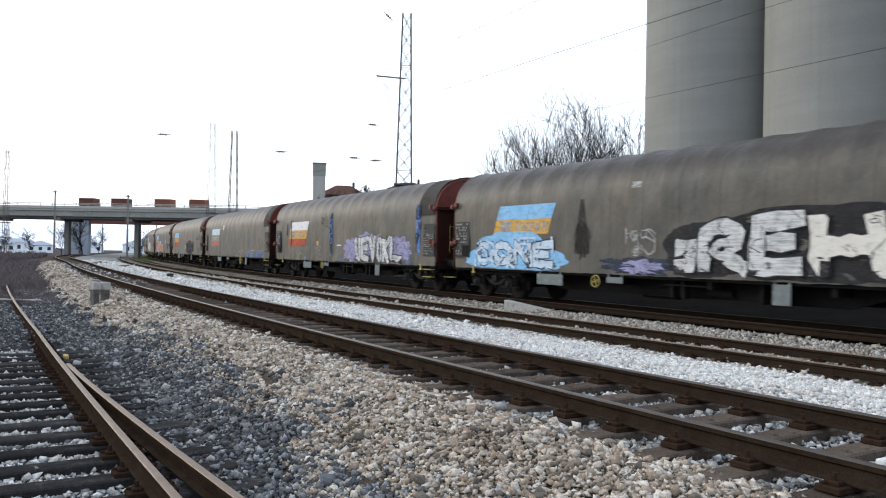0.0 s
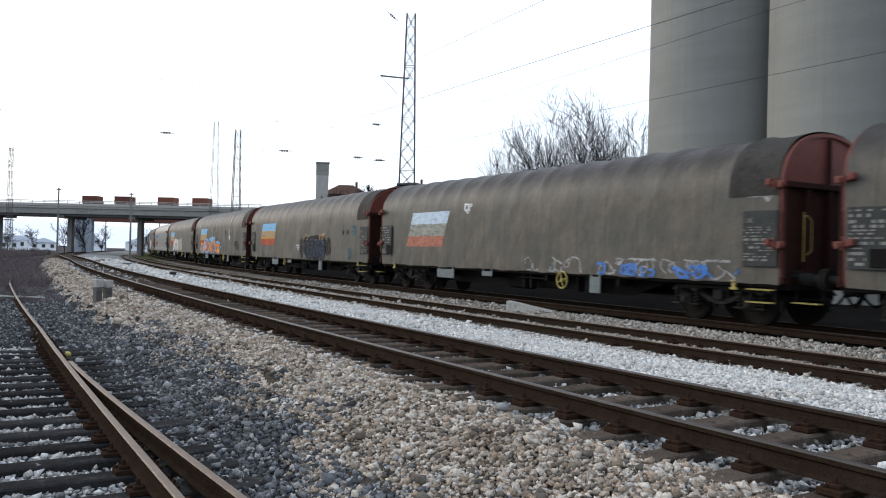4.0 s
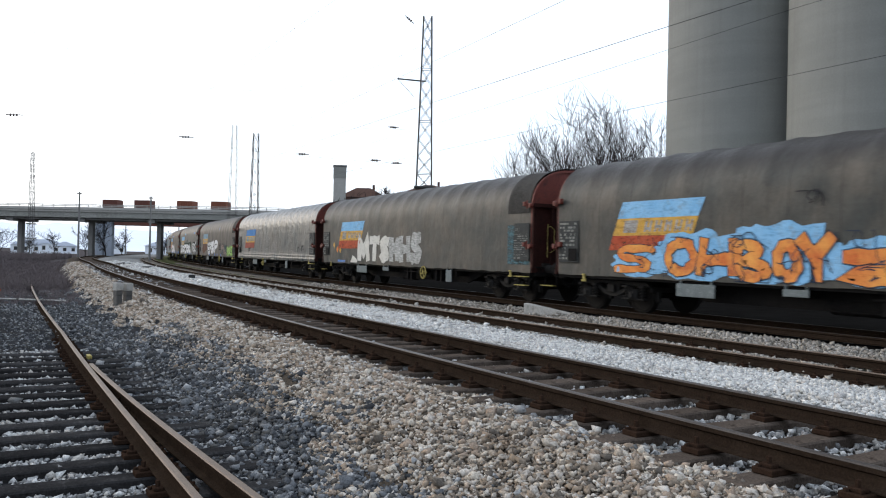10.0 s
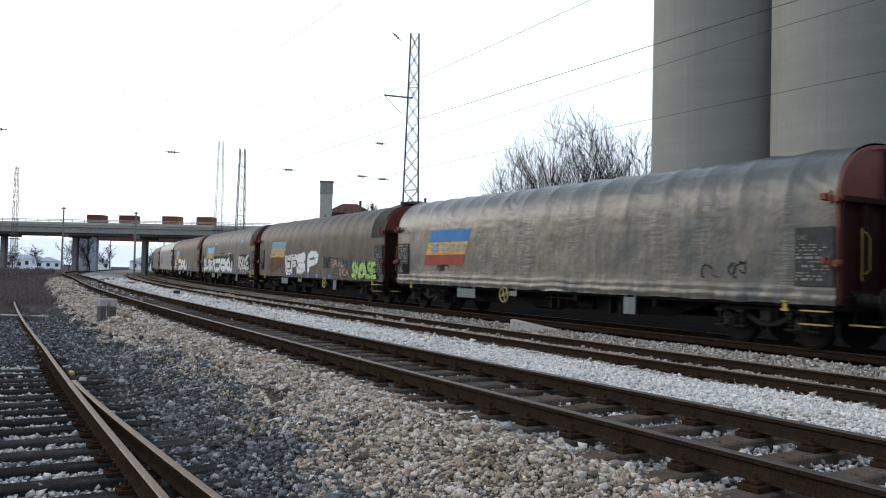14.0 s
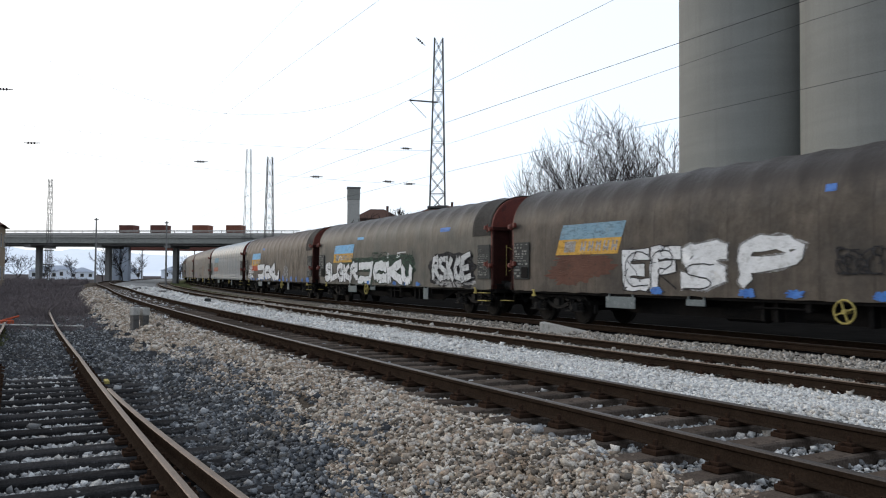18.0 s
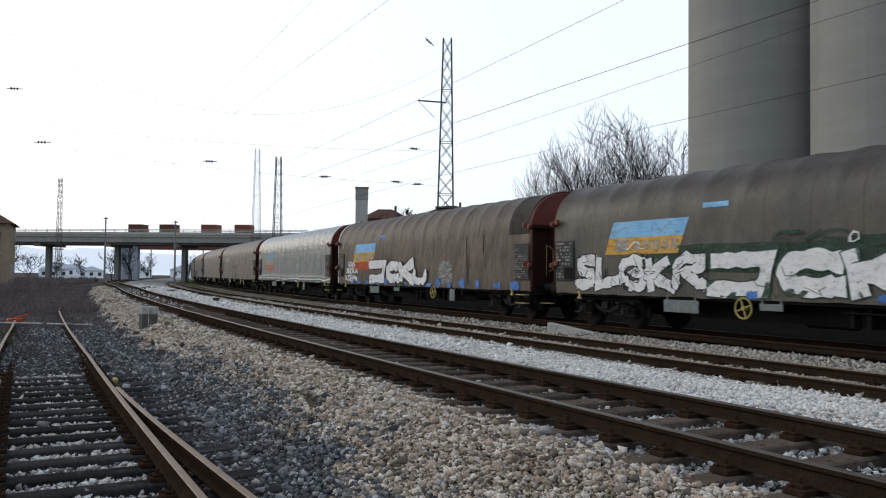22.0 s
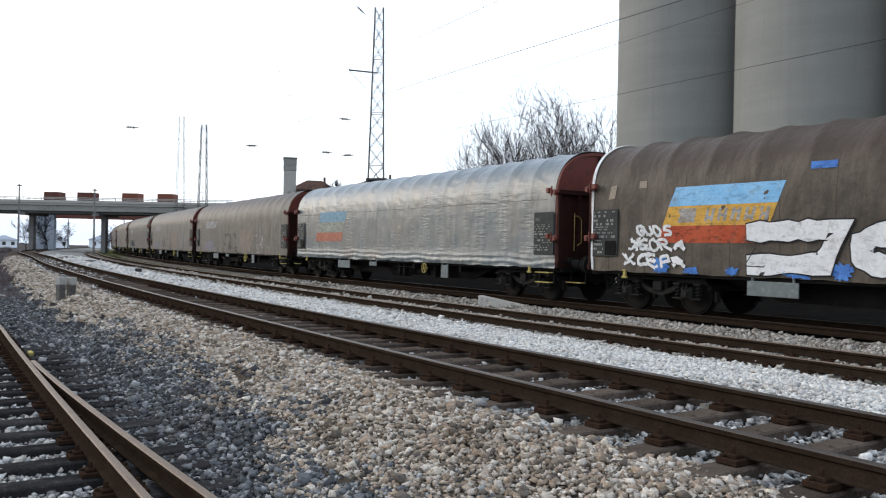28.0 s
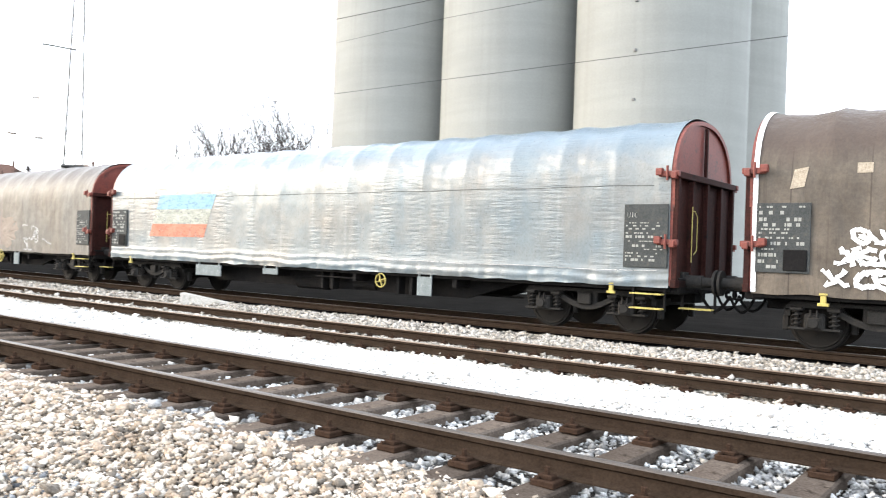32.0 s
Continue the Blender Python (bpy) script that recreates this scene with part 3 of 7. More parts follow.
# ---------------------------------------------------------------- ground
def build_ground():
    ss = np.concatenate([np.arange(-70, -20, 5), np.arange(-20, 40, 0.5), np.arange(40, 120, 2), np.arange(120, 231, 5)])
    dd = np.concatenate([[-42, -38, -30, -20, -12], np.arange(-8, 18, 0.2), [18.5, 19, 20, 22, 25, 30, 35, 38, 42]])
    grid_s, grid_d = np.meshgrid(ss, dd, indexing="ij")
    x, y, _ = spot(grid_s, grid_d)
    z = ground_z(grid_s, grid_d)
    rough = np.array([[noise.noise((a * 0.9, b * 0.9, 0.0)) for b in dd] for a in ss])
    z = z + rough * 0.02 * (abs(grid_d) < 38)
    n, k = grid_s.shape
    verts = np.stack([x, y, z], -1).reshape(-1, 3)
    index = np.arange(n * k).reshape(n, k)
    faces = np.stack([index[:-1, :-1], index[1:, :-1], index[1:, 1:], index[:-1, 1:]], -1).reshape(-1, 4)
    base = len(verts)
    far = [(-2500, -2500, -1.1), (2500, -2500, -1.1), (2500, 2500, -1.1), (-2500, 2500, -1.1)]
    me = bpy.data.meshes.new("ground")
    me.from_pydata(verts.tolist() + far, [], faces.tolist() + [[base, base + 1, base + 2, base + 3]])
    for key in ("earth", "cinder_shade_bed", "grey_bed", "white_bed", "crib_bed", "tan_bed", "dark_bed", "grass"):
        me.materials.append(M[key])
    mid_d = ((grid_d[:-1, :-1] + grid_d[:-1, 1:]) / 2).reshape(-1)
    mid_s = ((grid_s[:-1, :-1] + grid_s[1:, :-1]) / 2).reshape(-1)
    q = mid_d - 2.0 * ease(50, 105, mid_s) * ease(6, 9, mid_d)
    wob = 0.12 * np.sin(mid_s * 1.7) + 0.1 * np.sin(mid_s * 0.61) 
    edge = 12.1 + 0.75 * ease(-4.5, -10.0, mid_s)
    kind = np.zeros(len(q), int)
    # shade under and behind the train is put into this bed's colour
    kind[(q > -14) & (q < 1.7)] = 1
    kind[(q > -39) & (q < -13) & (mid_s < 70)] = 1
    kind[(q >= 1.7) & (q < 5.5)] = 2
    kind[(q >= 0.5) & (q < 2.0) & (mid_s > 9)] = 2
    kind[(q >= 2.0) & (q < 3.4) & (mid_s > 14)] = 7
    kind[(q >= -2) & (q < 3.4) & (mid_s > 85)] = 7
    kind[(q >= 5.5) & (q < 8.7)] = 3
    kind[(q >= 8.7) & (q < 11.2)] = 4
    kind[(q >= 11.2) & (q < edge + wob)] = 5
    kind[(q >= edge + wob) & (q < 17.6) & (mid_s < 24)] = 6
    kind[(q >= edge + wob) & (q < 16.6) & (mid_s >= 24)] = 0
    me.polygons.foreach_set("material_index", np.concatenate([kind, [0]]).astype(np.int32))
    me.polygons.foreach_set("use_smooth", np.ones(len(kind) + 1, bool))
    return tagged(new("ground", me), "uneven railway ground of ballast shoulders, dark earth and thin grass", "ground", kind="structure")


build_ground()

ICO = (1 + 5 ** 0.5) / 2


def stone_shapes():
    """Blunt icosahedra and rougher eight-cornered chips."""
    v20 = np.array([(a, b * ICO, 0) for a in (-1, 1) for b in (-1, 1)] + [(0, a, b * ICO) for a in (-1, 1) for b in (-1, 1)] + [(b * ICO, 0, a) for a in (-1, 1) for b in (-1, 1)], float)
    v20 /= np.linalg.norm(v20, axis=1)[:, None]
    f20 = []
    for i in range(12):
        for j in range(i + 1, 12):
            for k in range(j + 1, 12):
                if max(np.linalg.norm(v20[i] - v20[j]), np.linalg.norm(v20[j] - v20[k]), np.linalg.norm(v20[i] - v20[k])) < 1.2:
                    f20.append((i, j, k) if np.dot(np.cross(v20[j] - v20[i], v20[k] - v20[i]), v20[i]) > 0 else (i, k, j))
    v12 = np.array([(a, b, c) for a in (-1, 1) for b in (-1, 1) for c in (-1, 1)], float) * 0.62
    v8 = np.array([(1, 0, 0), (-1, 0, 0), (0, 1, 0), (0, -1, 0), (0, 0, 1), (0, 0, -1)], float)
    f8 = [(0, 2, 4), (2, 1, 4), (1, 3, 4), (3, 0, 4), (2, 0, 5), (1, 2, 5), (3, 1, 5), (0, 3, 5)]
    quads = [(0, 1, 3, 2), (4, 6, 7, 5), (0, 4, 5, 1), (2, 3, 7, 6), (0, 2, 6, 4), (1, 5, 7, 3)]
    f12 = [t for q in quads for t in ((q[0], q[1], q[2]), (q[0], q[2], q[3]))]
    return (v20, np.array(f20)), (v12, np.array(f12)), (v8, np.array(f8))


SHAPES = stone_shapes()


def stones(name, label, material, zones, seed):
    """Scatter broken stone: zones of (s0, s1, d0, d1, per square metre, size, shape)."""
    rng = np.random.default_rng(seed)
    all_v, all_f, base = [], [], 0
    for s0, s1, d0, d1, dens, size, is_fine in zones:
        n = int((s1 - s0) * (d1 - d0) * dens)
        s, d = rng.uniform(s0, s1, n), rng.uniform(d0, d1, n)
        d = d + 0.18 * np.sin(s * 1.7) * (d > d1 - 0.25) - 0.12 * np.sin(s * 2.1) * (d < d0 + 0.2)
        shift = 2.0 * ease(50, 105, s) * ease(6, 9, d)
        z = ground_z(s, d + shift)
        x, y, _ = spot(s, d + shift)
        shape, tris = SHAPES[is_fine]
        k = len(shape)
        r = size * np.exp(rng.normal(0, 0.32, n))
        pts = (shape[None] + rng.normal(0, 0.19, (n, k, 3))) * (rng.uniform(0.68, 1.22, (n, 1, 3)) * r[:, None, None])
        q = rng.normal(0, 1, (n, 4))
        q /= np.linalg.norm(q, axis=1)[:, None]
        w, a, b, c = q.T
        rot = np.stack([1 - 2 * (b * b + c * c), 2 * (a * b - w * c), 2 * (a * c + w * b), 2 * (a * b + w * c), 1 - 2 * (a * a + c * c), 2 * (b * c - w * a), 2 * (a * c - w * b), 2 * (b * c + w * a), 1 - 2 * (a * a + b * b)], -1).reshape(n, 3, 3)
        pts = np.einsum("nij,nkj->nki", rot, pts)
        pts[..., 2] *= 0.8
        centre = np.stack([x, y, z + r * rng.uniform(-0.35, 0.7, n)], -1)
        all_v.append((pts + centre[:, None]).reshape(-1, 3))
        all_f.append((tris[None] + (base + np.arange(n) * k)[:, None, None]).reshape(-1, 3))
        base += n * k
    v, f = np.concatenate(all_v), np.concatenate(all_f)
    me = bpy.data.meshes.new(name)
    me.vertices.add(len(v))
    me.vertices.foreach_set("co", v.astype(np.float32).ravel())
    me.loops.add(f.size)
    me.loops.foreach_set("vertex_index", f.astype(np.int32).ravel())
    me.polygons.add(len(f))
    me.polygons.foreach_set("loop_start", np.arange(0, f.size, 3, dtype=np.int32))
    me.update(calc_edges=True)
    me.materials.append(material)
    return tagged(new(name, me), label, "ballast", kind="stuff")


stones("tan_ballast", "loose tan and buff crushed stone on the track shoulder", M["tan_stone"],
       [(-14.5, -8.5, 11.0, 12.95, 1700, 0.0235, 2), (-8.5, -6.5, 11.0, 12.6, 1700, 0.0235, 2), (-6.5, 3, 11.0, 12.35, 1300, 0.0255, 2), (-14.5, -8.5, 12.7, 13.1, 500, 0.022, 2), (-8.5, 3, 12.2, 12.75, 400, 0.022, 2),
        (3, 24, 11.15, 12.75, 420, 0.034, 2), (24, 70, 11.3, 12.8, 70, 0.065, 2), (-32, -14.5, 11.1, 12.6, 120, 0.03, 2)], 3)
stones("dark_ballast", "soot-dark bluish crushed stone beside the siding", M["dark_stone"],
       [(-13.5, -8.5, 12.6, 14.1, 900, 0.0275, 2), (-8.5, -4, 12.3, 14.1, 900, 0.0275, 2), (-4, 2, 12.1, 14.1, 620, 0.029, 2), (-13.5, -8.5, 12.3, 12.8, 250, 0.022, 2), (-8.5, 2, 11.9, 12.4, 350, 0.022, 2),
        (2, 22, 12.7, 14.4, 260, 0.03, 2), (-2, 20, 14.3, 16.8, 200, 0.024, 2)], 4)
stones("siding_ballast", "pale grey crushed stone between the weathered siding sleepers", M["crib_stone"],
       [(-13.5, 0.5, 13.9, 16.6, 700, 0.0265, 2), (-32, -13.5, 12.4, 17.0, 60, 0.03, 2)], 14)
stones("white_ballast", "fresh white crushed stone heaped beside the main track", M["white_stone"],
       [(-15.5, -2, 5.3, 8.75, 1250, 0.0235, 2), (-2, 10, 5.35, 8.72, 520, 0.030, 2), (10, 30, 5.7, 8.7, 170, 0.045, 2), (30, 75, 5.7, 8.7, 40, 0.075, 2)], 5)
stones("crib_ballast", "pale grey crushed stone lying between the main track sleepers", M["crib_stone"],
       [(-15, 4, 8.75, 11.2, 520, 0.026, 2), (4, 16, 8.75, 11.2, 300, 0.032, 2), (16, 60, 8.75, 11.2, 70, 0.055, 2)], 6)
stones("grey_ballast", "weathered grey-buff crushed stone between the far tracks", M["grey_stone"],
       [(-15.5, 2, 1.15, 3.75, 620, 0.030, 2), (-15.5, 2, 3.6, 5.4, 300, 0.029, 2), (2, 14, 1.2, 5.5, 190, 0.041, 2), (14, 40, 3.3, 5.6, 70, 0.055, 2), (14, 24, 1.3, 2.2, 60, 0.05, 2)], 7)


# ---------------------------------------------------------------- tracks
def rail_mesh(name, s0, s1, offset, top, materials, step=1.0, inner=0.0):
    """A flat-bottomed rail swept along the line; offset is a number or a function of s."""
    section = [(-0.0675, -0.150), (-0.0675, -0.139), (-0.016, -0.124), (-0.009, -0.056), (-0.033, -0.042), (-0.035, -0.010), (-0.025, 0.0),
               (0.025, 0.0), (0.035, -0.010), (0.033, -0.042), (0.009, -0.056), (0.016, -0.124), (0.0675, -0.139), (0.0675, -0.150)]
    bm = bmesh.new()
    ss = np.arange(s0, s1 + 0.01, step)
    rows = []
    for s in ss:
        off = offset(s) if callable(offset) else offset
        row = []
        for a, b in section:
            x, y, _ = spot(s, off + a)
            row.append(bm.verts.new((x, y, top + b)))
        rows.append(row)
    n = len(section)
    for i in range(len(rows) - 1):
        for j in range(n):
            f = bm.faces.new((rows[i][j], rows[i + 1][j], rows[i + 1][(j + 1) % n], rows[i][(j + 1) % n]))
            f.material_index = 1 if 5 <= j <= 7 else 0
    bm.faces.new(rows[0])
    bm.faces.new(rows[-1][::-1])
    finish(bm)
    return bm, materials


def line_pose(s, d, z, turn=0.0):
    x, y, h = spot(s, d)
    return pose(float(x), float(y), z, 0, 0, math.degrees(-h) + turn)


def build_track(name, label, s0, s1, offset, top, sides, heads, wood, spacing, length, width, proud, clip_to=None, step=1.0, bury=None):
    """Rails, sleepers and fastenings of one track. In a sleeper's space x is across the track."""
    root = thing(name, label, "railway track")
    fn = offset if callable(offset) else (lambda s: offset)
    for side in (-0.752, 0.752):
        bm, ms = rail_mesh("rail", s0, -1.5 if bury and side > 0 else s1, lambda s: fn(s) + side, top, [sides, heads], step)
        part("rail", bm, ms, root, "rusty steel rail with a worn running head")
    if bury:
        # past the joint the old rail lies askew, half sunk in cinders
        bm, ms = rail_mesh("rail", -2.0, bury, lambda s: fn(s) + 0.752 + 0.23 * max(0.0, 1 - (s + 2) / 14), top - 0.01, [sides, heads], step)
        part("rail", bm, ms, root, "rusty steel rail lying askew in cinders")
    rng = random.Random(len(name) * 7)
    meshes = []
    for k in range(4):
        bm = bmesh.new()
        box(bm, -length / 2, length / 2, -width / 2, width / 2, -0.24, 0.0, 0.015)
        bmesh.ops.subdivide_edges(bm, edges=[e for e in bm.edges if e.calc_length() > 1.0], cuts=6)
        for v in bm.verts:
            v.co += Vector((0, noise.noise(v.co * 2.3 + Vector((k * 9, 0, 0))) * 0.012, noise.noise(v.co * 3.1 + Vector((0, k * 7, 0))) * 0.010))
        meshes.append(mesh_of("sleeper", bm, wood))
    bm = bmesh.new()
    box(bm, -0.185, 0.185, -0.085, 0.085, 0.0, 0.044, 0.006)
    for u in (-0.112, 0.112):
        box(bm, u - 0.038, u + 0.038, -0.05, 0.05, 0.042, 0.072, 0.006)
        rod(bm, (u, 0, 0.07), (u, 0, 0.118), 0.019, 6)
        rod(bm, (u * 1.45, 0.045, 0.04), (u * 1.45, 0.045, 0.062), 0.02, 6)
    clip = mesh_of("fastening", bm, M["fastening"])
    for i, s in enumerate(np.arange(s0 + 0.3, s1, spacing)):
        d = fn(s)
        m = line_pose(s + rng.uniform(-0.02, 0.02), d - (0.38 if bury and s < -2 else 0.0), top - 0.194 + rng.uniform(-0.008, 0.002), rng.uniform(-0.8, 0.8))
        ob = piece("sleeper", meshes[rng.randrange(4)], root, m)
        if clip_to and s < clip_to:
            for side in (-0.752, 0.752):
                piece("fastening", clip, root, line_pose(s, d + side, top - 0.196, 0))
    return root


build_track("main_track", "main railway track on brown sleepers with dark rusty rails", -26, 130, main_d, Z_MAIN, M["rail_side"], M["rail_head"], M["sleeper_brown"], 0.62, 2.5, 0.25, 0.0, 12)
build_track("second_track", "old railway track sunk in grey-brown ballast", -26, 130, THIRD, Z_THIRD, M["rail_side"], M["rail_rust"], M["sleeper_wood"], 0.62, 2.5, 0.25, 0.0, -4)
build_track("freight_track", "railway track under the freight train, on a darkened cinder bed", -40, 215, TRAIN, Z_TRAIN, M["rail_side"], M["rail_head"], M["sleeper_wood"], 0.62, 2.5, 0.25, 0.0)
siding = build_track("siding_track", "worn siding track with grey weathered wooden sleepers", -32.5, 38, siding_d, Z_SIDING, M["rail_side"], M["rail_rust"], M["sleeper_wood"], 0.62, 3.8, 0.24, 0.0, 2, 0.5, 15.5)


def switch_d(s):
    # the blade leaves the siding's rail and bends towards the main track
    return 14.17 - 0.075 - 0.26 * max(0.0, (-3.0 - s) / 6.5) ** 1.3


bm, ms = rail_mesh("switch_rail", -24.5, -2.6, switch_d, Z_SIDING, [M["rail_side"], M["rail_rust"]], 0.5)
part("switch_rail", bm, ms, siding, "worn steel switch rail with a bright head")


# ---------------------------------------------------------------- silos
def build_silo(x, y, radius, height):
    root = thing("grain_silo", "tall weathered grey concrete grain silo behind the train", "silo", "row of grain silos", m=pose(x, y, -0.45))
    bm = bmesh.new()
    seg, rows = 72, 16
    ring_rows = []
    for i in range(rows + 1):
        z = height * i / rows
        ring_rows.append([bm.verts.new((radius * math.cos(2 * math.pi * k / seg), radius * math.sin(2 * math.pi * k / seg), z)) for k in range(seg)])
    for i in range(rows):
        for k in range(seg):
            bm.faces.new((ring_rows[i][k], ring_rows[i][(k + 1) % seg], ring_rows[i + 1][(k + 1) % seg], ring_rows[i + 1][k]))
    bm.faces.new(ring_rows[-1])
    bm.faces.new(ring_rows[0][::-1])
    smooth(part("shell", finish(bm), M["silo"], root), 30)
    bm = bmesh.new()
    bmesh.ops.create_cone(bm, cap_ends=True, segments=48, radius1=radius + 0.35, radius2=radius + 0.35, depth=0.9, matrix=Matrix.Translation((0, 0, height + 0.45)))
    part("cap", bm, M["concrete_dark"], root)
    return root


SILO_STEP = Vector((math.sin(-0.50), math.cos(-0.50)))
silo_first = Vector((25.26, 31.03))
silos = []
for k in range(3):
    p = silo_first + SILO_STEP * (8.0 * k)
    silos.append(build_silo(p.x, p.y, 3.98, 34.0))
back = silo_first + Vector((5.2, 1.2))
silos.append(build_silo(back.x + 1.2, back.y + 2.6, 3.98, 34.0))
# ladder bolts down the nearest shell and a drain pipe in the joint
bm = bmesh.new()
face = (Vector((0, 0)) - silo_first).normalized()
side = Vector((face.y, -face.x))
for z in np.arange(4, 33, 2.15):
    a = silo_first + (face * 0.96 + side * 0.26).normalized() * 3.98
    box(bm, a.x - 0.06, a.x + 0.06, a.y - 0.06, a.y + 0.06, z, z + 0.12, 0.01)
bolts = part("anchor_plate", bm, M["concrete_dark"], silos[0])
bolts.matrix_parent_inverse = silos[0].matrix_basis.inverted()


# ---------------------------------------------------------------- overhead line masts
def build_mast(x, y, z0, height, base, top, arm=None, label="tall lattice steel mast of the overhead line", turn=0.0, bar=0.085):
    root = thing("lattice_mast", label, "mast", "overhead line masts", m=pose(x, y, z0, 0, 0, turn))
    corners = [(-1, -1), (1, -1), (1, 1), (-1, 1)]

    def at(k, z):
        w = base + (top - base) * z / height
        return (corners[k % 4][0] * w / 2, corners[k % 4][1] * w / 2, z)
    for k in range(4):
        part("leg", strip(bmesh.new(), at(k, 0), at(k, height), bar), M["mast_steel"], root)
    cells = max(8, int(height / 1.25))
    for k in range(4):
        for i in range(cells):
            z, z1 = height * i / cells, height * (i + 1) / cells
            part("brace", strip(bmesh.new(), at(k, z), at(k + 1, z1), bar * 0.47), M["mast_steel"], root)
            part("brace", strip(bmesh.new(), at(k + 1, z), at(k, z1), bar * 0.47), M["mast_steel"], root)
            if i % 3 == 0:
                part("cross_bar", strip(bmesh.new(), at(k, z), at(k + 1, z), bar * 0.5), M["mast_steel"], root)
    for z in (height * 0.215, height * 0.345):
        bm = bmesh.new()
        w = base + (top - base) * z / height + 0.35
        box(bm, -w / 2, w / 2, -w / 2, w / 2, z, z + 0.12)
        part("collar", bm, M["mast_steel"], root)
    if arm:
        length, z = arm
        bm = bmesh.new()
        strip(bm, (0, 0, z), (-length, 0, z + 0.15), 0.10)
        strip(bm, (-length, 0, z + 0.15), (-length + 1.3, 0, z - 1.2), 0.035)
        part("arm", bm, M["mast_steel"], root)
    return root


def far(bearing, distance):
    return distance * math.sin(radians(bearing)), distance * math.cos(radians(bearing))


mast_x, mast_y = far(0.02, 62.0)
build_mast(mast_x, mast_y, -0.4, 19.9, 1.45, 0.62, (2.2, 15.0))
x2, y2 = far(-11.62, 95.0)
build_mast(x2, y2, -0.4, 15.2, 1.15, 0.55, bar=0.06)
x3, y3 = far(-13.05, 125.0)
build_mast(x3, y3, -0.4, 20.5, 1.4, 0.6, bar=0.04)
x4, y4 = far(-25.35, 110.0)
build_mast(x4, y4, -0.6, 13.4, 0.62, 0.34, bar=0.04, label="slim lattice steel mast beside the scrub")


def wire(name, label, a, b, r, sag, parent=None, n=24):
    """A hanging cable as a thin tube."""
    bm = bmesh.new()
    a, b = Vector(a), Vector(b)
    pts = [a.lerp(b, i / n) - Vector((0, 0, sag * 4 * (i / n) * (1 - i / n))) for i in range(n + 1)]
    side = (b - a).cross(Vector((0, 0, 1))).normalized()
    rows = []
    for p in pts:
        rows.append([bm.verts.new(p + side * r * math.cos(k * 2.0944) + Vector((0, 0, r * math.sin(k * 2.0944)))) for k in range(3)])
    for i in range(n):
        for k in range(3):
            bm.faces.new((rows[i][k], rows[i + 1][k], rows[i + 1][(k + 1) % 3], rows[i][(k + 1) % 3]))
    ob = part(name, bm, M["cable"], parent)
    if not parent:
        tagged(ob, label, "cable", "overhead cables")
    return ob


# ---------------------------------------------------------------- the train
def profile(z):
    """Half width of the canvas cover at height z."""
    if z <= 2.85:
        return 1.42 + 0.03 * (z - 0.93) / 1.92
    return 1.45 * max(0.0, 1 - ((z - 2.85) / 1.25) ** 2.25) ** (1 / 2.25)


HALF = 9.26
SILL, TOP = 0.93, 4.10


def puff(x, z, seed, wrinkle):
    """How far the canvas stands off its mean shape: hoops, sag between them, folds at the hem."""
    hoop = abs(math.sin(math.pi * (x + HALF) / 1.16))
    roof = min(1.0, max(0.0, (z - 2.5) / 0.9))
    out = -0.045 * roof * hoop ** 0.7 * (0.6 + wrinkle * 0.5)
    fold = noise.noise((x * 1.3 + seed * 7.1, z * 0.55, seed)) * 0.030 + noise.noise((x * 4.5 + seed, z * 1.4 + x * 0.9, seed * 3.0)) * 0.012 * wrinkle
    if wrinkle > 2 and z > 2.72:
        # slack foil: folds run slantwise from each hoop to the next
        u = ((x + HALF) / 1.16) % 1.0
        bend = noise.noise((x * 0.9, z * 1.1, seed * 2.0))
        out += 0.020 * math.sin(6.2832 * (3.1 * z + 1.1 * u + 1.6 * bend)) * 4 * u * (1 - u) * min(1.0, (z - 2.72) / 0.2) * (0.6 + bend)
    hem = max(0.0, 1 - (z - SILL) / 0.35)
    if wrinkle > 2:
        # a taut cover, loose only along its hem
        fold *= 0.35
        low = max(0.0, 1 - (z - SILL) / 0.45)
        out = out * 0.55 + low * (0.035 + 0.018 * math.sin(z * 38 + 2.5 * noise.noise((x * 0.8, 0.0, seed))))
    out += fold * (1 - roof * 0.5) + hem * (0.042 * noise.noise((x * 3.1, seed * 5.0, 1.0)) + 0.022 * noise.noise((x * 7.5, z * 4.0, seed)))
    return out


def skin_y(x, z, seed, wrinkle):
    return -(profile(z) + puff(x, z, seed, wrinkle))


ARCH = [(1.45 * math.cos(a) ** (2 / 2.25), 2.85 + 1.25 * math.sin(a) ** (2 / 2.25)) for a in np.linspace(0, math.pi / 2, 12)]
SECTION = [(-profile(z), z) for z in np.linspace(SILL, 2.70, 13)] + [(-y, z) for y, z in ARCH] + [(y, z) for y, z in ARCH[::-1][1:]] + [(profile(z), z) for z in (2.0, 1.4, SILL)]


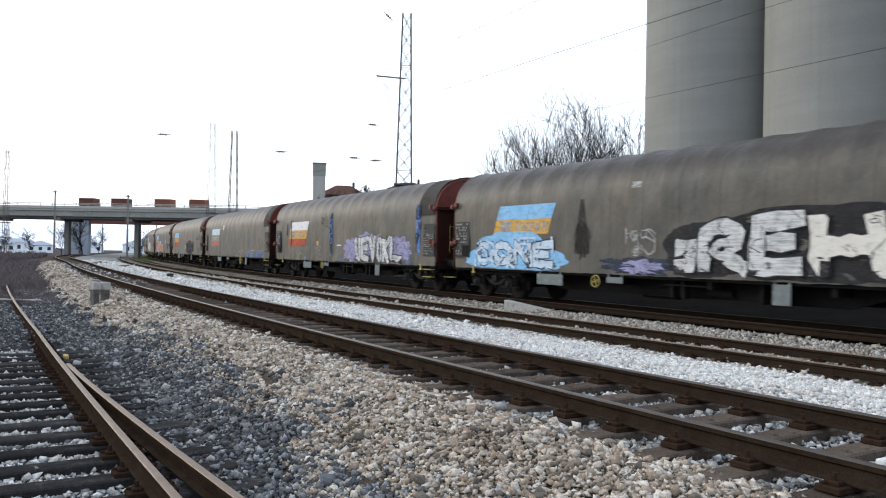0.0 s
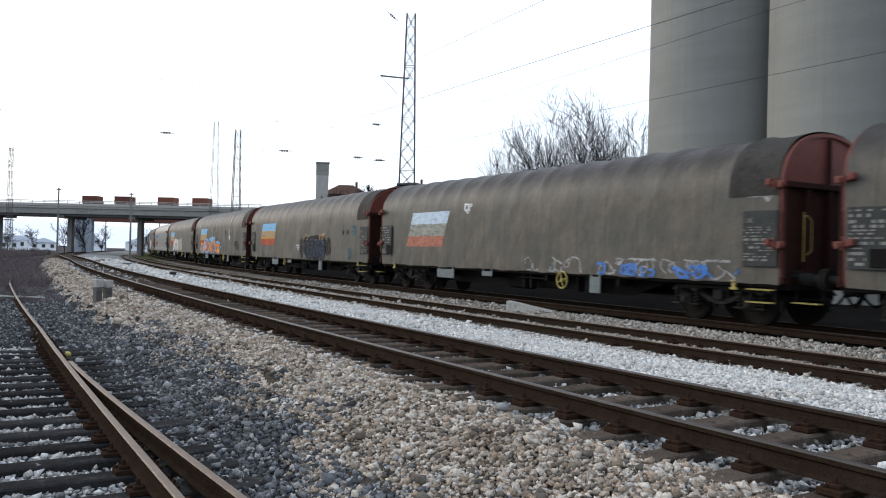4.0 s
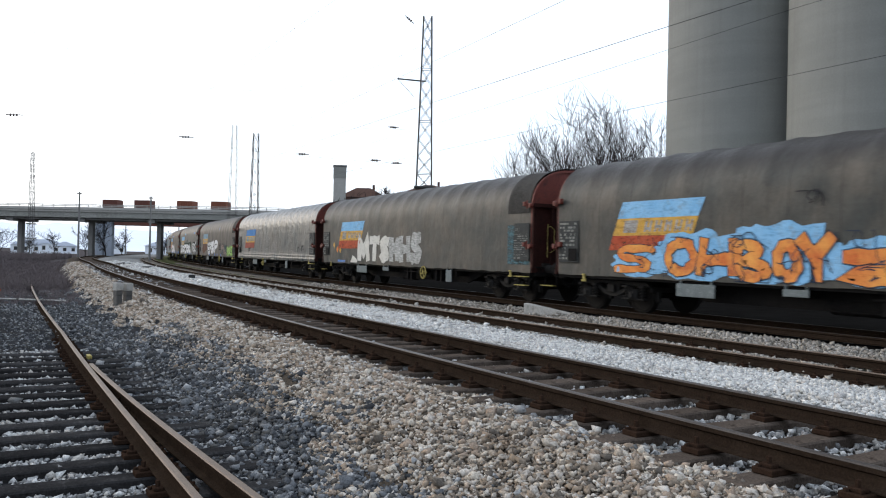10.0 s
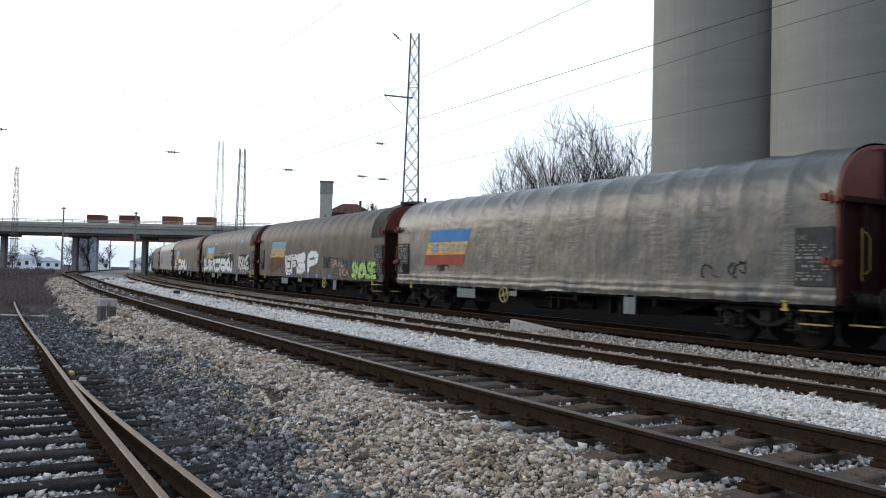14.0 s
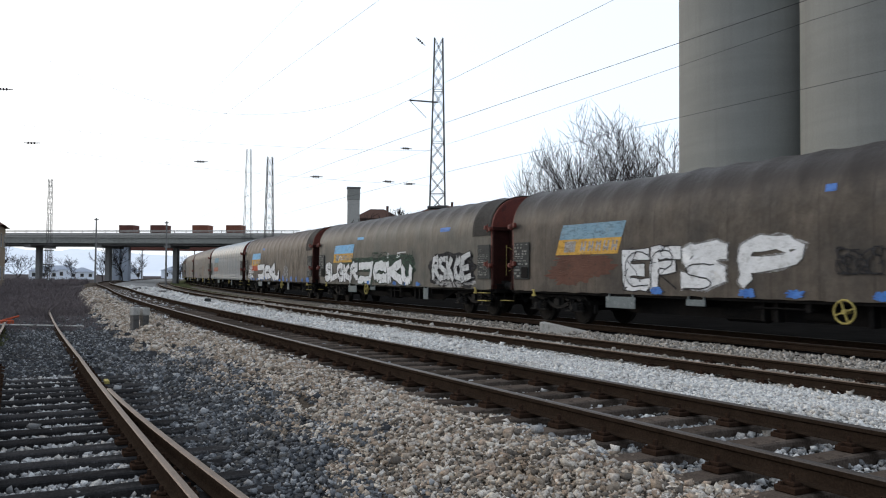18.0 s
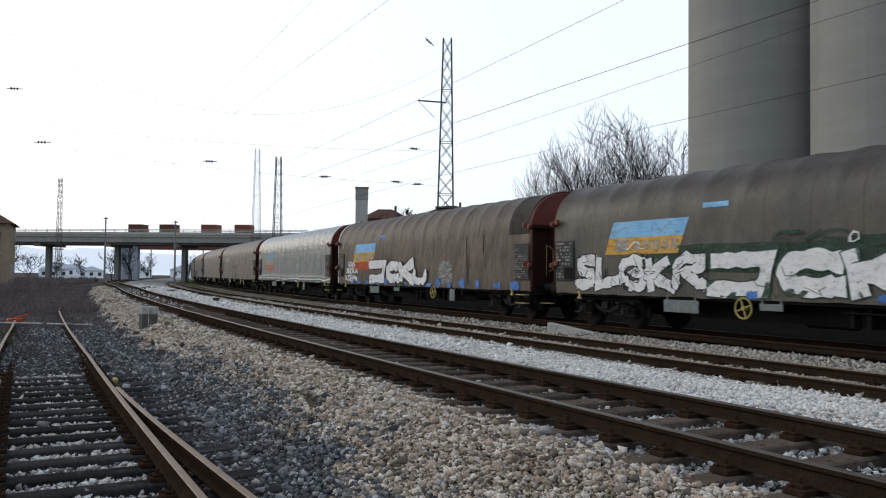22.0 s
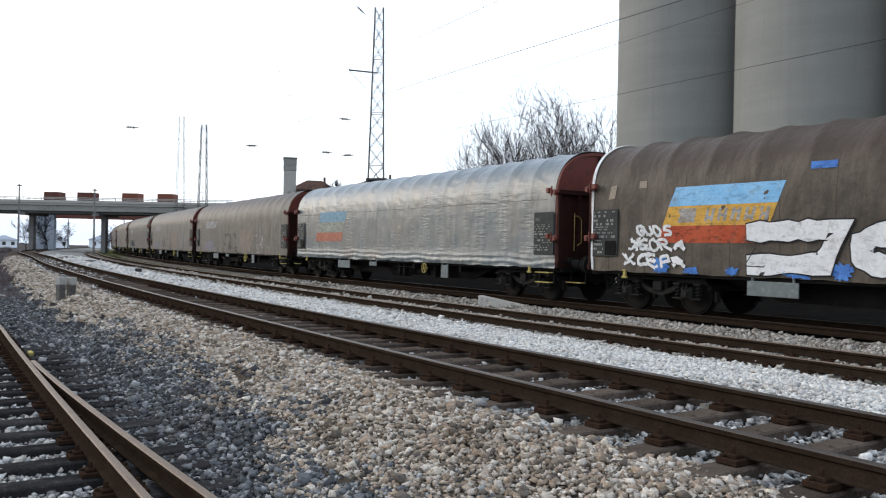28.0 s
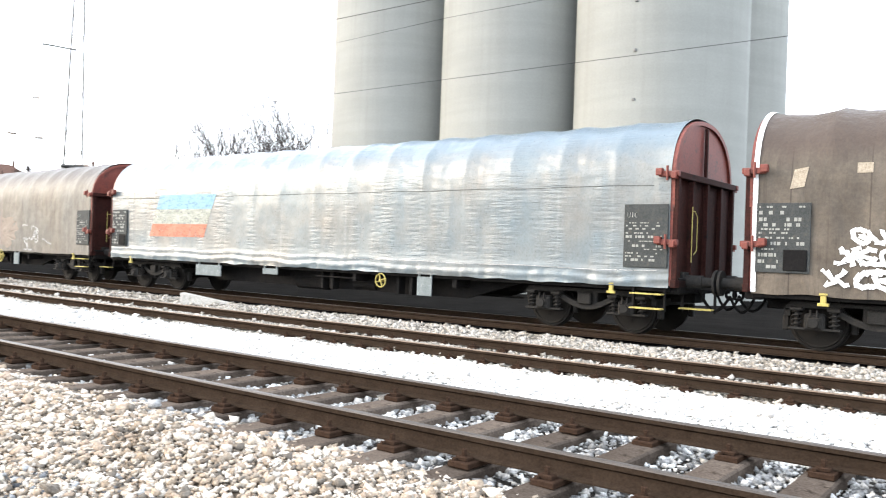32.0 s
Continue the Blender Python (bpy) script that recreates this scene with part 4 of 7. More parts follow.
def canvas_mesh(seed, wrinkle, cols=150):
    bm = bmesh.new()
    fine = wrinkle > 2
    xs = np.linspace(-HALF, HALF, 300 if fine else cols)
    rows = []
    section = SECTION
    if fine:
        section = [tuple((1 - q) * u + q * v for u, v in zip(a, b)) for a, b in zip(SECTION[:-1], SECTION[1:]) for q in (0, 1 / 3, 2 / 3)] + [SECTION[-1]]
    for x in xs:
        row = []
        for k, (y, z) in enumerate(section):
            p = puff(x, z, seed, wrinkle) if y < 0.4 else 0.0
            if z > 2.8:
                ny, nz = y / 1.45, (z - 2.85) / 1.25
                q = math.hypot(ny, nz)
                y, z = y + p * ny / q, z + p * nz / q
            else:
                y = y + (p if y > 0 else -p)
            if k in (0, len(section) - 1):
                z += 0.03 * noise.noise((x * 2.2, seed * 3.3, 0.0)) - 0.02
            row.append(bm.verts.new((x, y, z)))
        rows.append(row)
    for i in range(len(rows) - 1):
        for j in range(len(section) - 1):
            bm.faces.new((rows[i][j], rows[i][j + 1], rows[i + 1][j + 1], rows[i + 1][j]))
    for f in bm.faces:
        f.smooth = True
    return finish(bm)


def end_wall_mesh():
    """Arched steel bulkhead with rim, ribs and a cross rail; x points out of the wagon."""
    bm = bmesh.new()
    outline = [(profile(z) - 0.012, z) for z in (0.95, 2.0, 2.85)] + [(y * 0.99, 2.85 + (z - 2.85) * 0.955) for y, z in ARCH[1:]]
    full = outline + [(-y, z) for y, z in outline[::-1][1:]]
    a = [bm.verts.new((-0.03, y, z)) for y, z in full]
    b = [bm.verts.new((0.05, y, z)) for y, z in full]
    inner = [bm.verts.new((0.05, y * 0.95, 0.95 + (z - 0.95) * 0.975)) for y, z in full]
    deep = [bm.verts.new((0.0, y * 0.95, 0.95 + (z - 0.95) * 0.975)) for y, z in full]
    n = len(full)
    for i in range(n - 1):
        bm.faces.new((a[i], a[i + 1], b[i + 1], b[i]))
        bm.faces.new((b[i], b[i + 1], inner[i + 1], inner[i]))
        bm.faces.new((inner[i], inner[i + 1], deep[i + 1], deep[i]))
    bm.faces.new(deep)
    bm.faces.new(a[::-1])
    return finish(bm)


def end_frame_mesh():
    bm = bmesh.new()
    box(bm, 0.0, 0.12, -1.45, 1.45, 2.86, 2.98, 0.01)
    for y in (-1.38, -0.72, 0.0, 0.72, 1.38):
        box(bm, 0.0, 0.10, y - 0.05, y + 0.05, 0.98, 2.86, 0.01)
    box(bm, 0.0, 0.06, -0.035, 0.035, 2.98, 3.93, 0.01)
    # sheet behind the ribs; its dark red stands in for the recess's deep shade
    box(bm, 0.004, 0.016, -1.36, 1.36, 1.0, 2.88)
    box(bm, 0.0, 0.10, -1.46, 1.46, 0.92, 1.06, 0.01)
    return bm


def clamp_mesh():
    bm = bmesh.new()
    box(bm, -0.22, 0.16, -0.09, 0.0, -0.05, 0.05, 0.012)
    box(bm, -0.26, -0.14, -0.13, -0.02, -0.03, 0.10, 0.012)
    box(bm, 0.02, 0.12, -0.12, 0.02, -0.09, 0.03, 0.012)
    rod(bm, (-0.05, -0.10, -0.12), (-0.05, -0.10, 0.14), 0.022, 6)
    return bm


def bogie_frame_mesh():
    """Two-axle cast bogie: bowed side frames, axle boxes between coil springs, and a bolster."""
    bm = bmesh.new()
    for y in (-0.98, 0.98):
        k = 1 if y > 0 else -1
        us = np.linspace(-0.66, 0.66, 13)
        bow = [(u, 0.40 + 0.26 * (u / 0.66) ** 2) for u in us]
        slab(bm, bow + [(u, z + 0.11) for u, z in bow[::-1]], y - 0.05, y + 0.07)
        slab(bm, [(-1.42, 0.66), (-1.30, 0.80), (1.30, 0.80), (1.42, 0.66), (1.30, 0.70), (0.60, 0.70), (0.5, 0.74), (-0.5, 0.74), (-0.60, 0.70), (-1.30, 0.70)], y - 0.06, y + 0.06)
        for x in (-0.9, 0.9):
            box(bm, x - 0.16, x + 0.16, y + k * 0.0, y + k * 0.20, 0.34, 0.62, 0.035)
            box(bm, x - 0.11, x + 0.11, y + k * 0.19, y + k * 0.225, 0.38, 0.56, 0.02)
            rod(bm, (x, y + k * 0.20, 0.47), (x, y + k * 0.26, 0.47), 0.075, 12)
            for u in (-0.05, 0.05):
                box(bm, x + u - 0.012, x + u + 0.012, y + k * 0.19, y + k * 0.235, 0.56, 0.68, 0.004)
            box(bm, x - 0.40, x + 0.40, y + k * 0.02, y + k * 0.18, 0.345, 0.385, 0.01)
            for u in (-0.285, 0.285):
                last = None
                for i in range(25):
                    g = i / 24 * 4 * 2 * math.pi
                    p = Vector((x + u + 0.072 * math.cos(g), y + k * 0.10 + 0.072 * math.sin(g), 0.385 + 0.29 * i / 24))
                    if last:
                        rod(bm, last, p, 0.017, 4)
                    last = p
                rod(bm, (x + u, y + k * 0.10, 0.34), (x + u, y + k * 0.10, 0.68), 0.035, 6)
                box(bm, x + u - 0.10, x + u + 0.10, y, y + k * 0.19, 0.66, 0.715, 0.012)
        box(bm, -0.14, 0.14, y + k * 0.05, y + k * 0.13, 0.50, 0.72, 0.02)
    box(bm, -0.22, 0.22, -1.0, 1.0, 0.52, 0.78, 0.02)
    for x in (-1.36, 1.36):
        box(bm, x - 0.05, x + 0.05, -0.95, 0.95, 0.55, 0.68, 0.01)
    for x in (-1.42, -0.36, 0.36, 1.42):
        for y in (-0.75, 0.75):
            box(bm, x - 0.05, x + 0.05, y - 0.06, y + 0.06, 0.30, 0.56, 0.015)
    return finish(bm)


def wheelset_mesh():
    bm = bmesh.new()
    for y in (-0.75, 0.75):
        k = 1 if y > 0 else -1
        for y0, y1, r in ((-0.068, 0.068, 0.455), (-0.085, -0.055, 0.485)):
            rod(bm, (0, y + k * y0, 0), (0, y + k * y1, 0), r, 36)
        ring(bm, (0, y + k * 0.07, 0), "y", 0.40, 0.022, 32, 5)
        rod(bm, (0, y + k * 0.06, 0), (0, y + k * 0.12, 0), 0.12, 16)
        for i in range(4):
            a = math.pi / 2 * i
            rod(bm, (0.22 * math.cos(a), y + k * 0.066, 0.22 * math.sin(a)), (0.22 * math.cos(a), y + k * 0.076, 0.22 * math.sin(a)), 0.035, 8)
    rod(bm, (0, -1.0, 0), (0, 1.0, 0), 0.08, 12)
    return bm


def underframe_mesh():
    bm = bmesh.new()
    for y in (-1.30, 1.30):
        box(bm, -HALF, HALF, y - 0.05, y + 0.05, 0.84, 0.97, 0.01)
        slab(bm, [(-5.9, 0.86), (5.9, 0.86), (4.4, 0.42), (-4.4, 0.42)], y * 0.6 - 0.04, y * 0.6 + 0.04)
    box(bm, -HALF, HALF, -1.3, 1.3, 0.86, 0.95)
    box(bm, -9.3, 9.3, -0.28, 0.28, 0.62, 0.88, 0.02)
    for x in (-HALF, HALF):
        box(bm, x - 0.14, x + 0.14, -1.30, 1.30, 0.80, 1.10, 0.02)
    for x in (-4.4, -1.5, 1.4, 4.4):
        box(bm, x - 0.06, x + 0.06, -1.3, 1.3, 0.66, 0.88)
    return finish(bm)


def brake_gear_mesh():
    bm = bmesh.new()
    rod(bm, (-1.2, -0.65, 0.55), (-0.1, -0.65, 0.55), 0.20, 16)
    rod(bm, (1.0, -0.8, 0.58), (1.7, -0.8, 0.58), 0.13, 14)
    for x in (0.2, 0.55, 2.7, 3.1):
        box(bm, x - 0.05, x + 0.05, -1.22, -1.0, 0.42, 0.86, 0.01)
    rod(bm, (-5.6, -0.4, 0.5), (5.6, -0.4, 0.5), 0.025, 6)
    rod(bm, (0.0, -1.25, 0.72), (1.5, -1.25, 0.72), 0.02, 6)
    return finish(bm)


def buffer_mesh():
    bm = bmesh.new()
    rod(bm, (0, 0, 0), (0.34, 0, 0), 0.12, 20)
    rod(bm, (0.30, 0, 0), (0.57, 0, 0), 0.09, 20)
    rod(bm, (0.56, 0, 0), (0.605, 0, 0), 0.225, 28)
    box(bm, -0.02, 0.03, -0.19, 0.19, -0.17, 0.17, 0.01)
    return bm


def coupler_mesh():
    bm = bmesh.new()
    rod(bm, (0, 0, 0), (0.5, 0, -0.06), 0.045, 8)
    ring(bm, (0.52, 0, -0.12), "y", 0.09, 0.03, 14, 6)
    box(bm, 0.02, 0.30, -0.05, 0.05, -0.02, 0.12, 0.02)
    for y in (-0.45, 0.42):
        last = Vector((0.05, y, 0.0))
        for i in range(1, 9):
            p = Vector((0.05 + 0.55 * i / 8, y * (1 - 0.4 * i / 8), -0.42 * math.sin(math.pi * i / 9)))
            rod(bm, last, p, 0.028, 6)
            last = p
    return bm


def step_mesh():
    bm = bmesh.new()
    for x in (-0.30, 0.30):
        box(bm, x - 0.02, x + 0.02, -0.04, 0.0, -0.36, 0.10)
    box(bm, -0.29, 0.29, -0.035, -0.005, 0.05, 0.09)
    return bm


def tread_mesh():
    return box(bmesh.new(), -0.30, 0.30, -0.18, 0.02, -0.012, 0.014, 0.004)


def hook_mesh():
    bm = bmesh.new()
    box(bm, -0.05, 0.05, -0.06, 0.0, -0.12, 0.04, 0.01)
    box(bm, -0.10, 0.10, -0.07, -0.01, -0.17, -0.11, 0.01)
    box(bm, -0.075, 0.075, -0.08, -0.02, 0.03, 0.075, 0.01)
    return bm


def handwheel_mesh():
    bm = bmesh.new()
    ring(bm, (0, 0, 0), "y", 0.225, 0.022, 28, 6)
    rod(bm, (0, -0.03, 0), (0, 0.14, 0), 0.05, 10)
    for i in range(4):
        a = math.pi / 2 * i + 0.35
        strip(bm, (0, 0, 0), (0.22 * math.cos(a), 0, 0.22 * math.sin(a)), 0.035, 0.025)
    return bm


def grab_mesh():
    bm = bmesh.new()
    for (a, b) in (((0, -0.12, 0), (0, -0.12, 1.0)), ((0, 0.12, 0.22), (0, 0.12, 0.82)), ((0, 0.12, 0.82), (0, 0.0, 0.92)), ((0, 0.0, 0.92), (0, -0.12, 0.92)), ((0, 0.12, 0.22), (0, -0.02, 0.14))):
        rod(bm, a, b, 0.010, 6)
    return bm


def panel_mesh():
    return box(bmesh.new(), -0.42, 0.42, -0.010, 0.010, -0.57, 0.57, 0.006)


def panel_bars_mesh(seed):
    """Rows of small lettering too worn to read, and the square of a label holder."""
    rnd = random.Random(seed)
    bm = bmesh.new()
    z = 0.52
    if seed % 2:
        # right-hand panel: the three-letter mark, then columns of small marks
        for k, line in enumerate(([(0, 1), (0.05, 0.1), (0.5, 0), (0.95, 0.1), (1, 1)], [(0.5, 0), (0.5, 1)], [(1, 0.9), (0.5, 1), (0.05, 0.75), (0.05, 0.25), (0.5, 0), (1, 0.1)])):
            for (xa, za), (xb, zb) in zip(line[:-1], line[1:]):
                strip(bm, (-0.35 + 0.07 * k + xa * 0.05, -0.013, 0.33 + za * 0.09), (-0.35 + 0.07 * k + xb * 0.05, -0.013, 0.33 + zb * 0.09), 0.016, 0.006)
        z = 0.24
    while z > -0.5:
        h = rnd.choice((0.018, 0.026, 0.045)) if seed % 2 else rnd.choice((0.03, 0.055, 0.06))
        x = -0.38
        end = 0.36 if z > -0.1 or seed % 2 else -0.02
        while x < end - 0.06:
            w = rnd.uniform(0.02, 0.07)
            if rnd.random() < 0.66:
                box(bm, x, min(x + w, end), -0.014, -0.009, z - h, z)
            x += w + rnd.choice((0.015, 0.02, 0.07))
        z -= h + rnd.choice((0.03, 0.05))
    return bm


def holder_mesh():
    return box(bmesh.new(), -0.18, 0.18, -0.02, 0.0, -0.17, 0.17, 0.008)


def plate_mesh(w, h):
    bm = bmesh.new()
    box(bm, -w / 2, w / 2, -0.02, 0.01, -h, 0.0, 0.008)
    for x in (-w * 0.4, w * 0.4):
        box(bm, x - 0.02, x + 0.02, -0.01, 0.03, 0.0, 0.10)
    return bm


SHARE = {
    "end_wall": mesh_of("end_wall", end_wall_mesh(), M["red_end"]),
    "end_frame": mesh_of("end_frame", end_frame_mesh(), M["red_shaded"]),
    "clamp": mesh_of("clamp", clamp_mesh(), M["red_end"]),
    "bogie": mesh_of("bogie", bogie_frame_mesh(), M["bogie_iron"]),
    "wheelset": mesh_of("wheelset", wheelset_mesh(), M["tyre_steel"]),
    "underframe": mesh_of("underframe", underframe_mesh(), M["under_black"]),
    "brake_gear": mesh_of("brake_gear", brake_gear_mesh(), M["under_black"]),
    "buffer": mesh_of("buffer", buffer_mesh(), M["bogie_iron"]),
    "coupling": mesh_of("coupling", coupler_mesh(), M["under_black"]),
    "step": mesh_of("step", step_mesh(), M["under_black"]),
    "tread": mesh_of("tread", tread_mesh(), M["yellow"]),
    "hook": mesh_of("hook", hook_mesh(), M["yellow"]),
    "handwheel": mesh_of("handwheel", handwheel_mesh(), M["yellow"]),
    "grab_rail": mesh_of("grab_rail", grab_mesh(), M["yellow"]),
    "label_holder": mesh_of("label_holder", holder_mesh(), M["under_black"]),
    "panel": mesh_of("panel", panel_mesh(), M["panel_dark"]),
    "plate_wide": mesh_of("plate", plate_mesh(1.15, 0.30), M["plate_grey"]),
    "plate_low": mesh_of("plate", plate_mesh(0.60, 0.15), M["plate_grey"]),
    "plate_tall": mesh_of("plate", plate_mesh(0.42, 0.42), M["plate_grey"]),
}
BARS = [mesh_of("lettering", panel_bars_mesh(k), M["lettering"]) for k in range(4)]

# letter-like strokes in a unit box
STROKES = {
    "D": [[(0, 0), (0, 1), (0.65, 0.9), (0.95, 0.5), (0.65, 0.05), (0, 0)]],
    "O": [[(0.2, 0.05), (0, 0.5), (0.25, 0.97), (0.75, 0.97), (1, 0.5), (0.8, 0.05), (0.2, 0.05)]],
    "N": [[(0, 0), (0.05, 1), (0.9, 0), (1, 1)]],
    "E": [[(1, 1), (0.05, 0.95), (0, 0), (1, 0.03)], [(0.05, 0.5), (0.8, 0.52)]],
    "G": [[(1, 0.9), (0.3, 1), (0, 0.5), (0.3, 0), (0.95, 0.05), (0.95, 0.5), (0.55, 0.48)]],
    "S": [[(1, 0.95), (0.2, 0.98), (0.05, 0.6), (0.9, 0.42), (0.85, 0.05), (0, 0.03)]],
    "H": [[(0.05, 0), (0, 1)], [(0.95, 1), (1, 0)], [(0.0, 0.5), (1, 0.52)]],
    "J": [[(0, 0.95), (1, 1), (0.88, 0.06), (0.02, 0.03)]],
    "C": [[(1, 0.85), (0.6, 1), (0.1, 0.85), (0, 0.4), (0.25, 0.03), (1, 0.1)]],
    "K": [[(0.05, 0), (0, 1)], [(0.9, 1), (0.12, 0.52)], [(0.14, 0.5), (1, 0)]],
    "R": [[(0, 0), (0, 1), (0.85, 0.95), (0.85, 0.55), (0.1, 0.5), (1, 0)]],
    "I": [[(0.5, 0), (0.5, 1)]],
    "P": [[(0.1, 0), (0.05, 1), (0.9, 0.95), (0.9, 0.5), (0.1, 0.42)]],
    "M": [[(0, 0), (0.1, 1), (0.5, 0.3), (0.9, 1), (1, 0)]],
    "A": [[(0, 0), (0.5, 1), (1, 0)], [(0.25, 0.38), (0.8, 0.38)]],
    "V": [[(0, 1), (0.5, 0), (1, 1)]],
    "L": [[(0.05, 1), (0, 0), (1, 0.05)]],
    "T": [[(0, 1), (1, 0.97)], [(0.5, 1), (0.45, 0)]],
    "U": [[(0, 1), (0.05, 0.15), (0.5, 0), (0.95, 0.15), (1, 1)]],
    "Z": [[(0, 0.95), (1, 1), (0.72, 0.5), (0.05, 0.03), (1, 0.03)]],
    "F": [[(0.02, 0), (0, 1), (1, 0.97)], [(0.0, 0.5), (0.8, 0.52)]],
    "X": [[(0, 0), (1, 1)], [(0, 1), (1, 0)]],
    "Y": [[(0, 1), (0.5, 0.45), (1, 1)], [(0.5, 0.45), (0.5, 0)]],
    "B": [[(0, 0), (0.05, 1), (0.8, 0.9), (0.6, 0.55), (0.1, 0.5), (0.95, 0.3), (0.8, 0), (0, 0)]],
}


def rounded(pts, times=2):
    """Cut the corners of a polyline, keeping its ends."""
    closed = pts[0] == pts[-1]
    for _ in range(times):
        out = [] if closed else [pts[0]]
        for (x0, z0), (x1, z1) in zip(pts[:-1], pts[1:]):
            out += [(x0 * 0.75 + x1 * 0.25, z0 * 0.75 + z1 * 0.25), (x0 * 0.25 + x1 * 0.75, z0 * 0.25 + z1 * 0.75)]
        out.append(out[0] if closed else pts[-1])
        pts = out
    return pts


def shaken(pts, rnd, amount):
    """A hand's unsteadiness, with closed strokes kept closed."""
    out = [(x + rnd.gauss(0, amount), z + rnd.gauss(0, amount)) for x, z in pts]
    if pts[0] == pts[-1]:
        out[-1] = out[0]
    return out


class Skin:
    """Paint laid on the camera-side canvas of one wagon."""

    def __init__(self, root, seed, wrinkle):
        self.root, self.seed, self.wrinkle, self.level = root, seed, wrinkle, 0.008

    def y(self, x, z, lift):
        z = max(z, SILL - 0.02)
        return skin_y(x, max(z, SILL), self.seed, self.wrinkle) - lift

    def quad(self, bm, corners, lift, cols=10, rows=3, index=0, bend=None):
        """A four-cornered patch: bottom left, bottom right, top right, top left."""
        grid = []
        for j in range(rows + 1):
            v, line = j / rows, []
            for i in range(cols + 1):
                u = i / cols
                x = (1 - v) * ((1 - u) * corners[0][0] + u * corners[1][0]) + v * ((1 - u) * corners[3][0] + u * corners[2][0])
                z = (1 - v) * ((1 - u) * corners[0][1] + u * corners[1][1]) + v * ((1 - u) * corners[3][1] + u * corners[2][1])
                line.append(bm.verts.new((x, self.y(x, z, lift), z)))
            grid.append(line)
        for j in range(rows):
            for i in range(cols):
                f = bm.faces.new((grid[j][i], grid[j][i + 1], grid[j + 1][i + 1], grid[j + 1][i]))
                f.material_index, f.smooth = index, True

    def patch(self, name, corners, material, lift=0.010, label="", cols=10, rows=3):
        bm = bmesh.new()
        self.quad(bm, corners, lift, cols, rows)
        return part(name, bm, material, self.root, label)

    def rect(self, name, x0, x1, z0, z1, material, lift=0.010, label="", slant=0.0):
        return self.patch(name, [(x0, z0), (x1, z0), (x1 + slant, z1), (x0 + slant, z1)], material, lift, label, max(2, int((x1 - x0) / 0.25)), max(2, int((z1 - z0) / 0.2)))

    def blob(self, name, x0, x1, z0, z1, material, lift=0.009, seed=0, rag=0.18, label="", square=2.6):
        """A sprayed patch with a ragged outline."""
        bm = bmesh.new()
        cx, cz, n = (x0 + x1) / 2, (z0 + z1) / 2, 56
        rings = []
        for r in (0.34, 0.67, 1.0):
            line = []
            for i in range(n):
                a = 2 * math.pi * i / n
                c, s = math.cos(a), math.sin(a)
                k = (abs(c) ** square + abs(s) ** square) ** (-1 / square)
                k *= 1 + rag * noise.noise((c * 3 + seed * 9.0, s * 3, seed)) + rag * 0.6 * noise.noise((c * 9, s * 9 + seed * 4.0, seed))
                x, z = cx + c * k * r * (x1 - x0) / 2, cz + s * k * r * (z1 - z0) / 2
                z = min(max(z, SILL - 0.01), 3.3)
                line.append(bm.verts.new((x, self.y(x, z, lift), z)))
            rings.append(line)
        mid = bm.verts.new((cx, self.y(cx, cz, lift), cz))
        for i in range(n):
            j = (i + 1) % n
            bm.faces.new((mid, rings[0][i], rings[0][j]))
            for k in (0, 1):
                bm.faces.new((rings[k][i], rings[k + 1][i], rings[k + 1][j], rings[k][j]))
        return part(name, bm, material, self.root, label)

    def ribbon(self, bm, pts, width, lift, index):
        """A thick stroke along a polyline: one strip with mitred corners."""
        line = [Vector(pts[0])]
        for p in pts[1:]:
            gap = Vector(p) - line[-1]
            if gap.length < 1e-3:
                continue
            n = max(1, int(gap.length / 0.2))
            start = line[-1]
            line += [start + gap * (i + 1) / n for i in range(n)]
        if len(line) < 2:
            return
        closed = (line[0] - line[-1]).length < 1e-3 and len(line) > 3
        if closed:
            line = line[:-1]
        else:
            line[0] = line[0] - (line[1] - line[0]).normalized() * width * 0.3
            line[-1] = line[-1] + (line[-1] - line[-2]).normalized() * width * 0.3
        n, rows = len(line), []
        for i, p in enumerate(line):
            back = p - line[i - 1] if closed or i else line[1] - p
            ahead = line[(i + 1) % n] - p if closed or i < n - 1 else back
            u, v = back.normalized(), ahead.normalized()
            mid = (u + v).normalized() if (u + v).length > 0.1 else v
            side = Vector((-mid.y, mid.x)) * (width / 2) / max(0.62, mid.dot(u))
            row = []
            swell = 1 + 0.16 * math.sin(i * 1.9 + p.x * 3) if width > 0.15 else 1.0
            for k in (-1, 0, 1):
                q = p + side * k * swell
                z = min(max(q.y, SILL), 3.2)
                row.append(bm.verts.new((q.x, self.y(q.x, z, lift), z)))
            rows.append(row)
        for i in range(n if closed else n - 1):
            lo, hi = rows[i], rows[(i + 1) % n]
            for k in (0, 1):
                f = bm.faces.new((lo[k], hi[k], hi[k + 1], lo[k + 1]))
                f.material_index, f.smooth = index, True

    def band(self, name, x0, x1, k0, k1, material, lift=0.014, label=""):
        """A strip of canvas laid over the cover from one point of its section to another."""
        bm = bmesh.new()
        rows = []
        for x in np.linspace(x0, x1, max(2, int((x1 - x0) / 0.1))):
            row = []
            for y, z in SECTION[k0:k1]:
                p = puff(x, z, self.seed, self.wrinkle) + lift
                if z > 2.8:
                    ny, nz = y / 1.45, (z - 2.85) / 1.25
                    q = math.hypot(ny, nz)
                    y, z = y + p * ny / q, z + p * nz / q
                else:
                    y = y - p
                row.append(bm.verts.new((x, y, z)))
            rows.append(row)
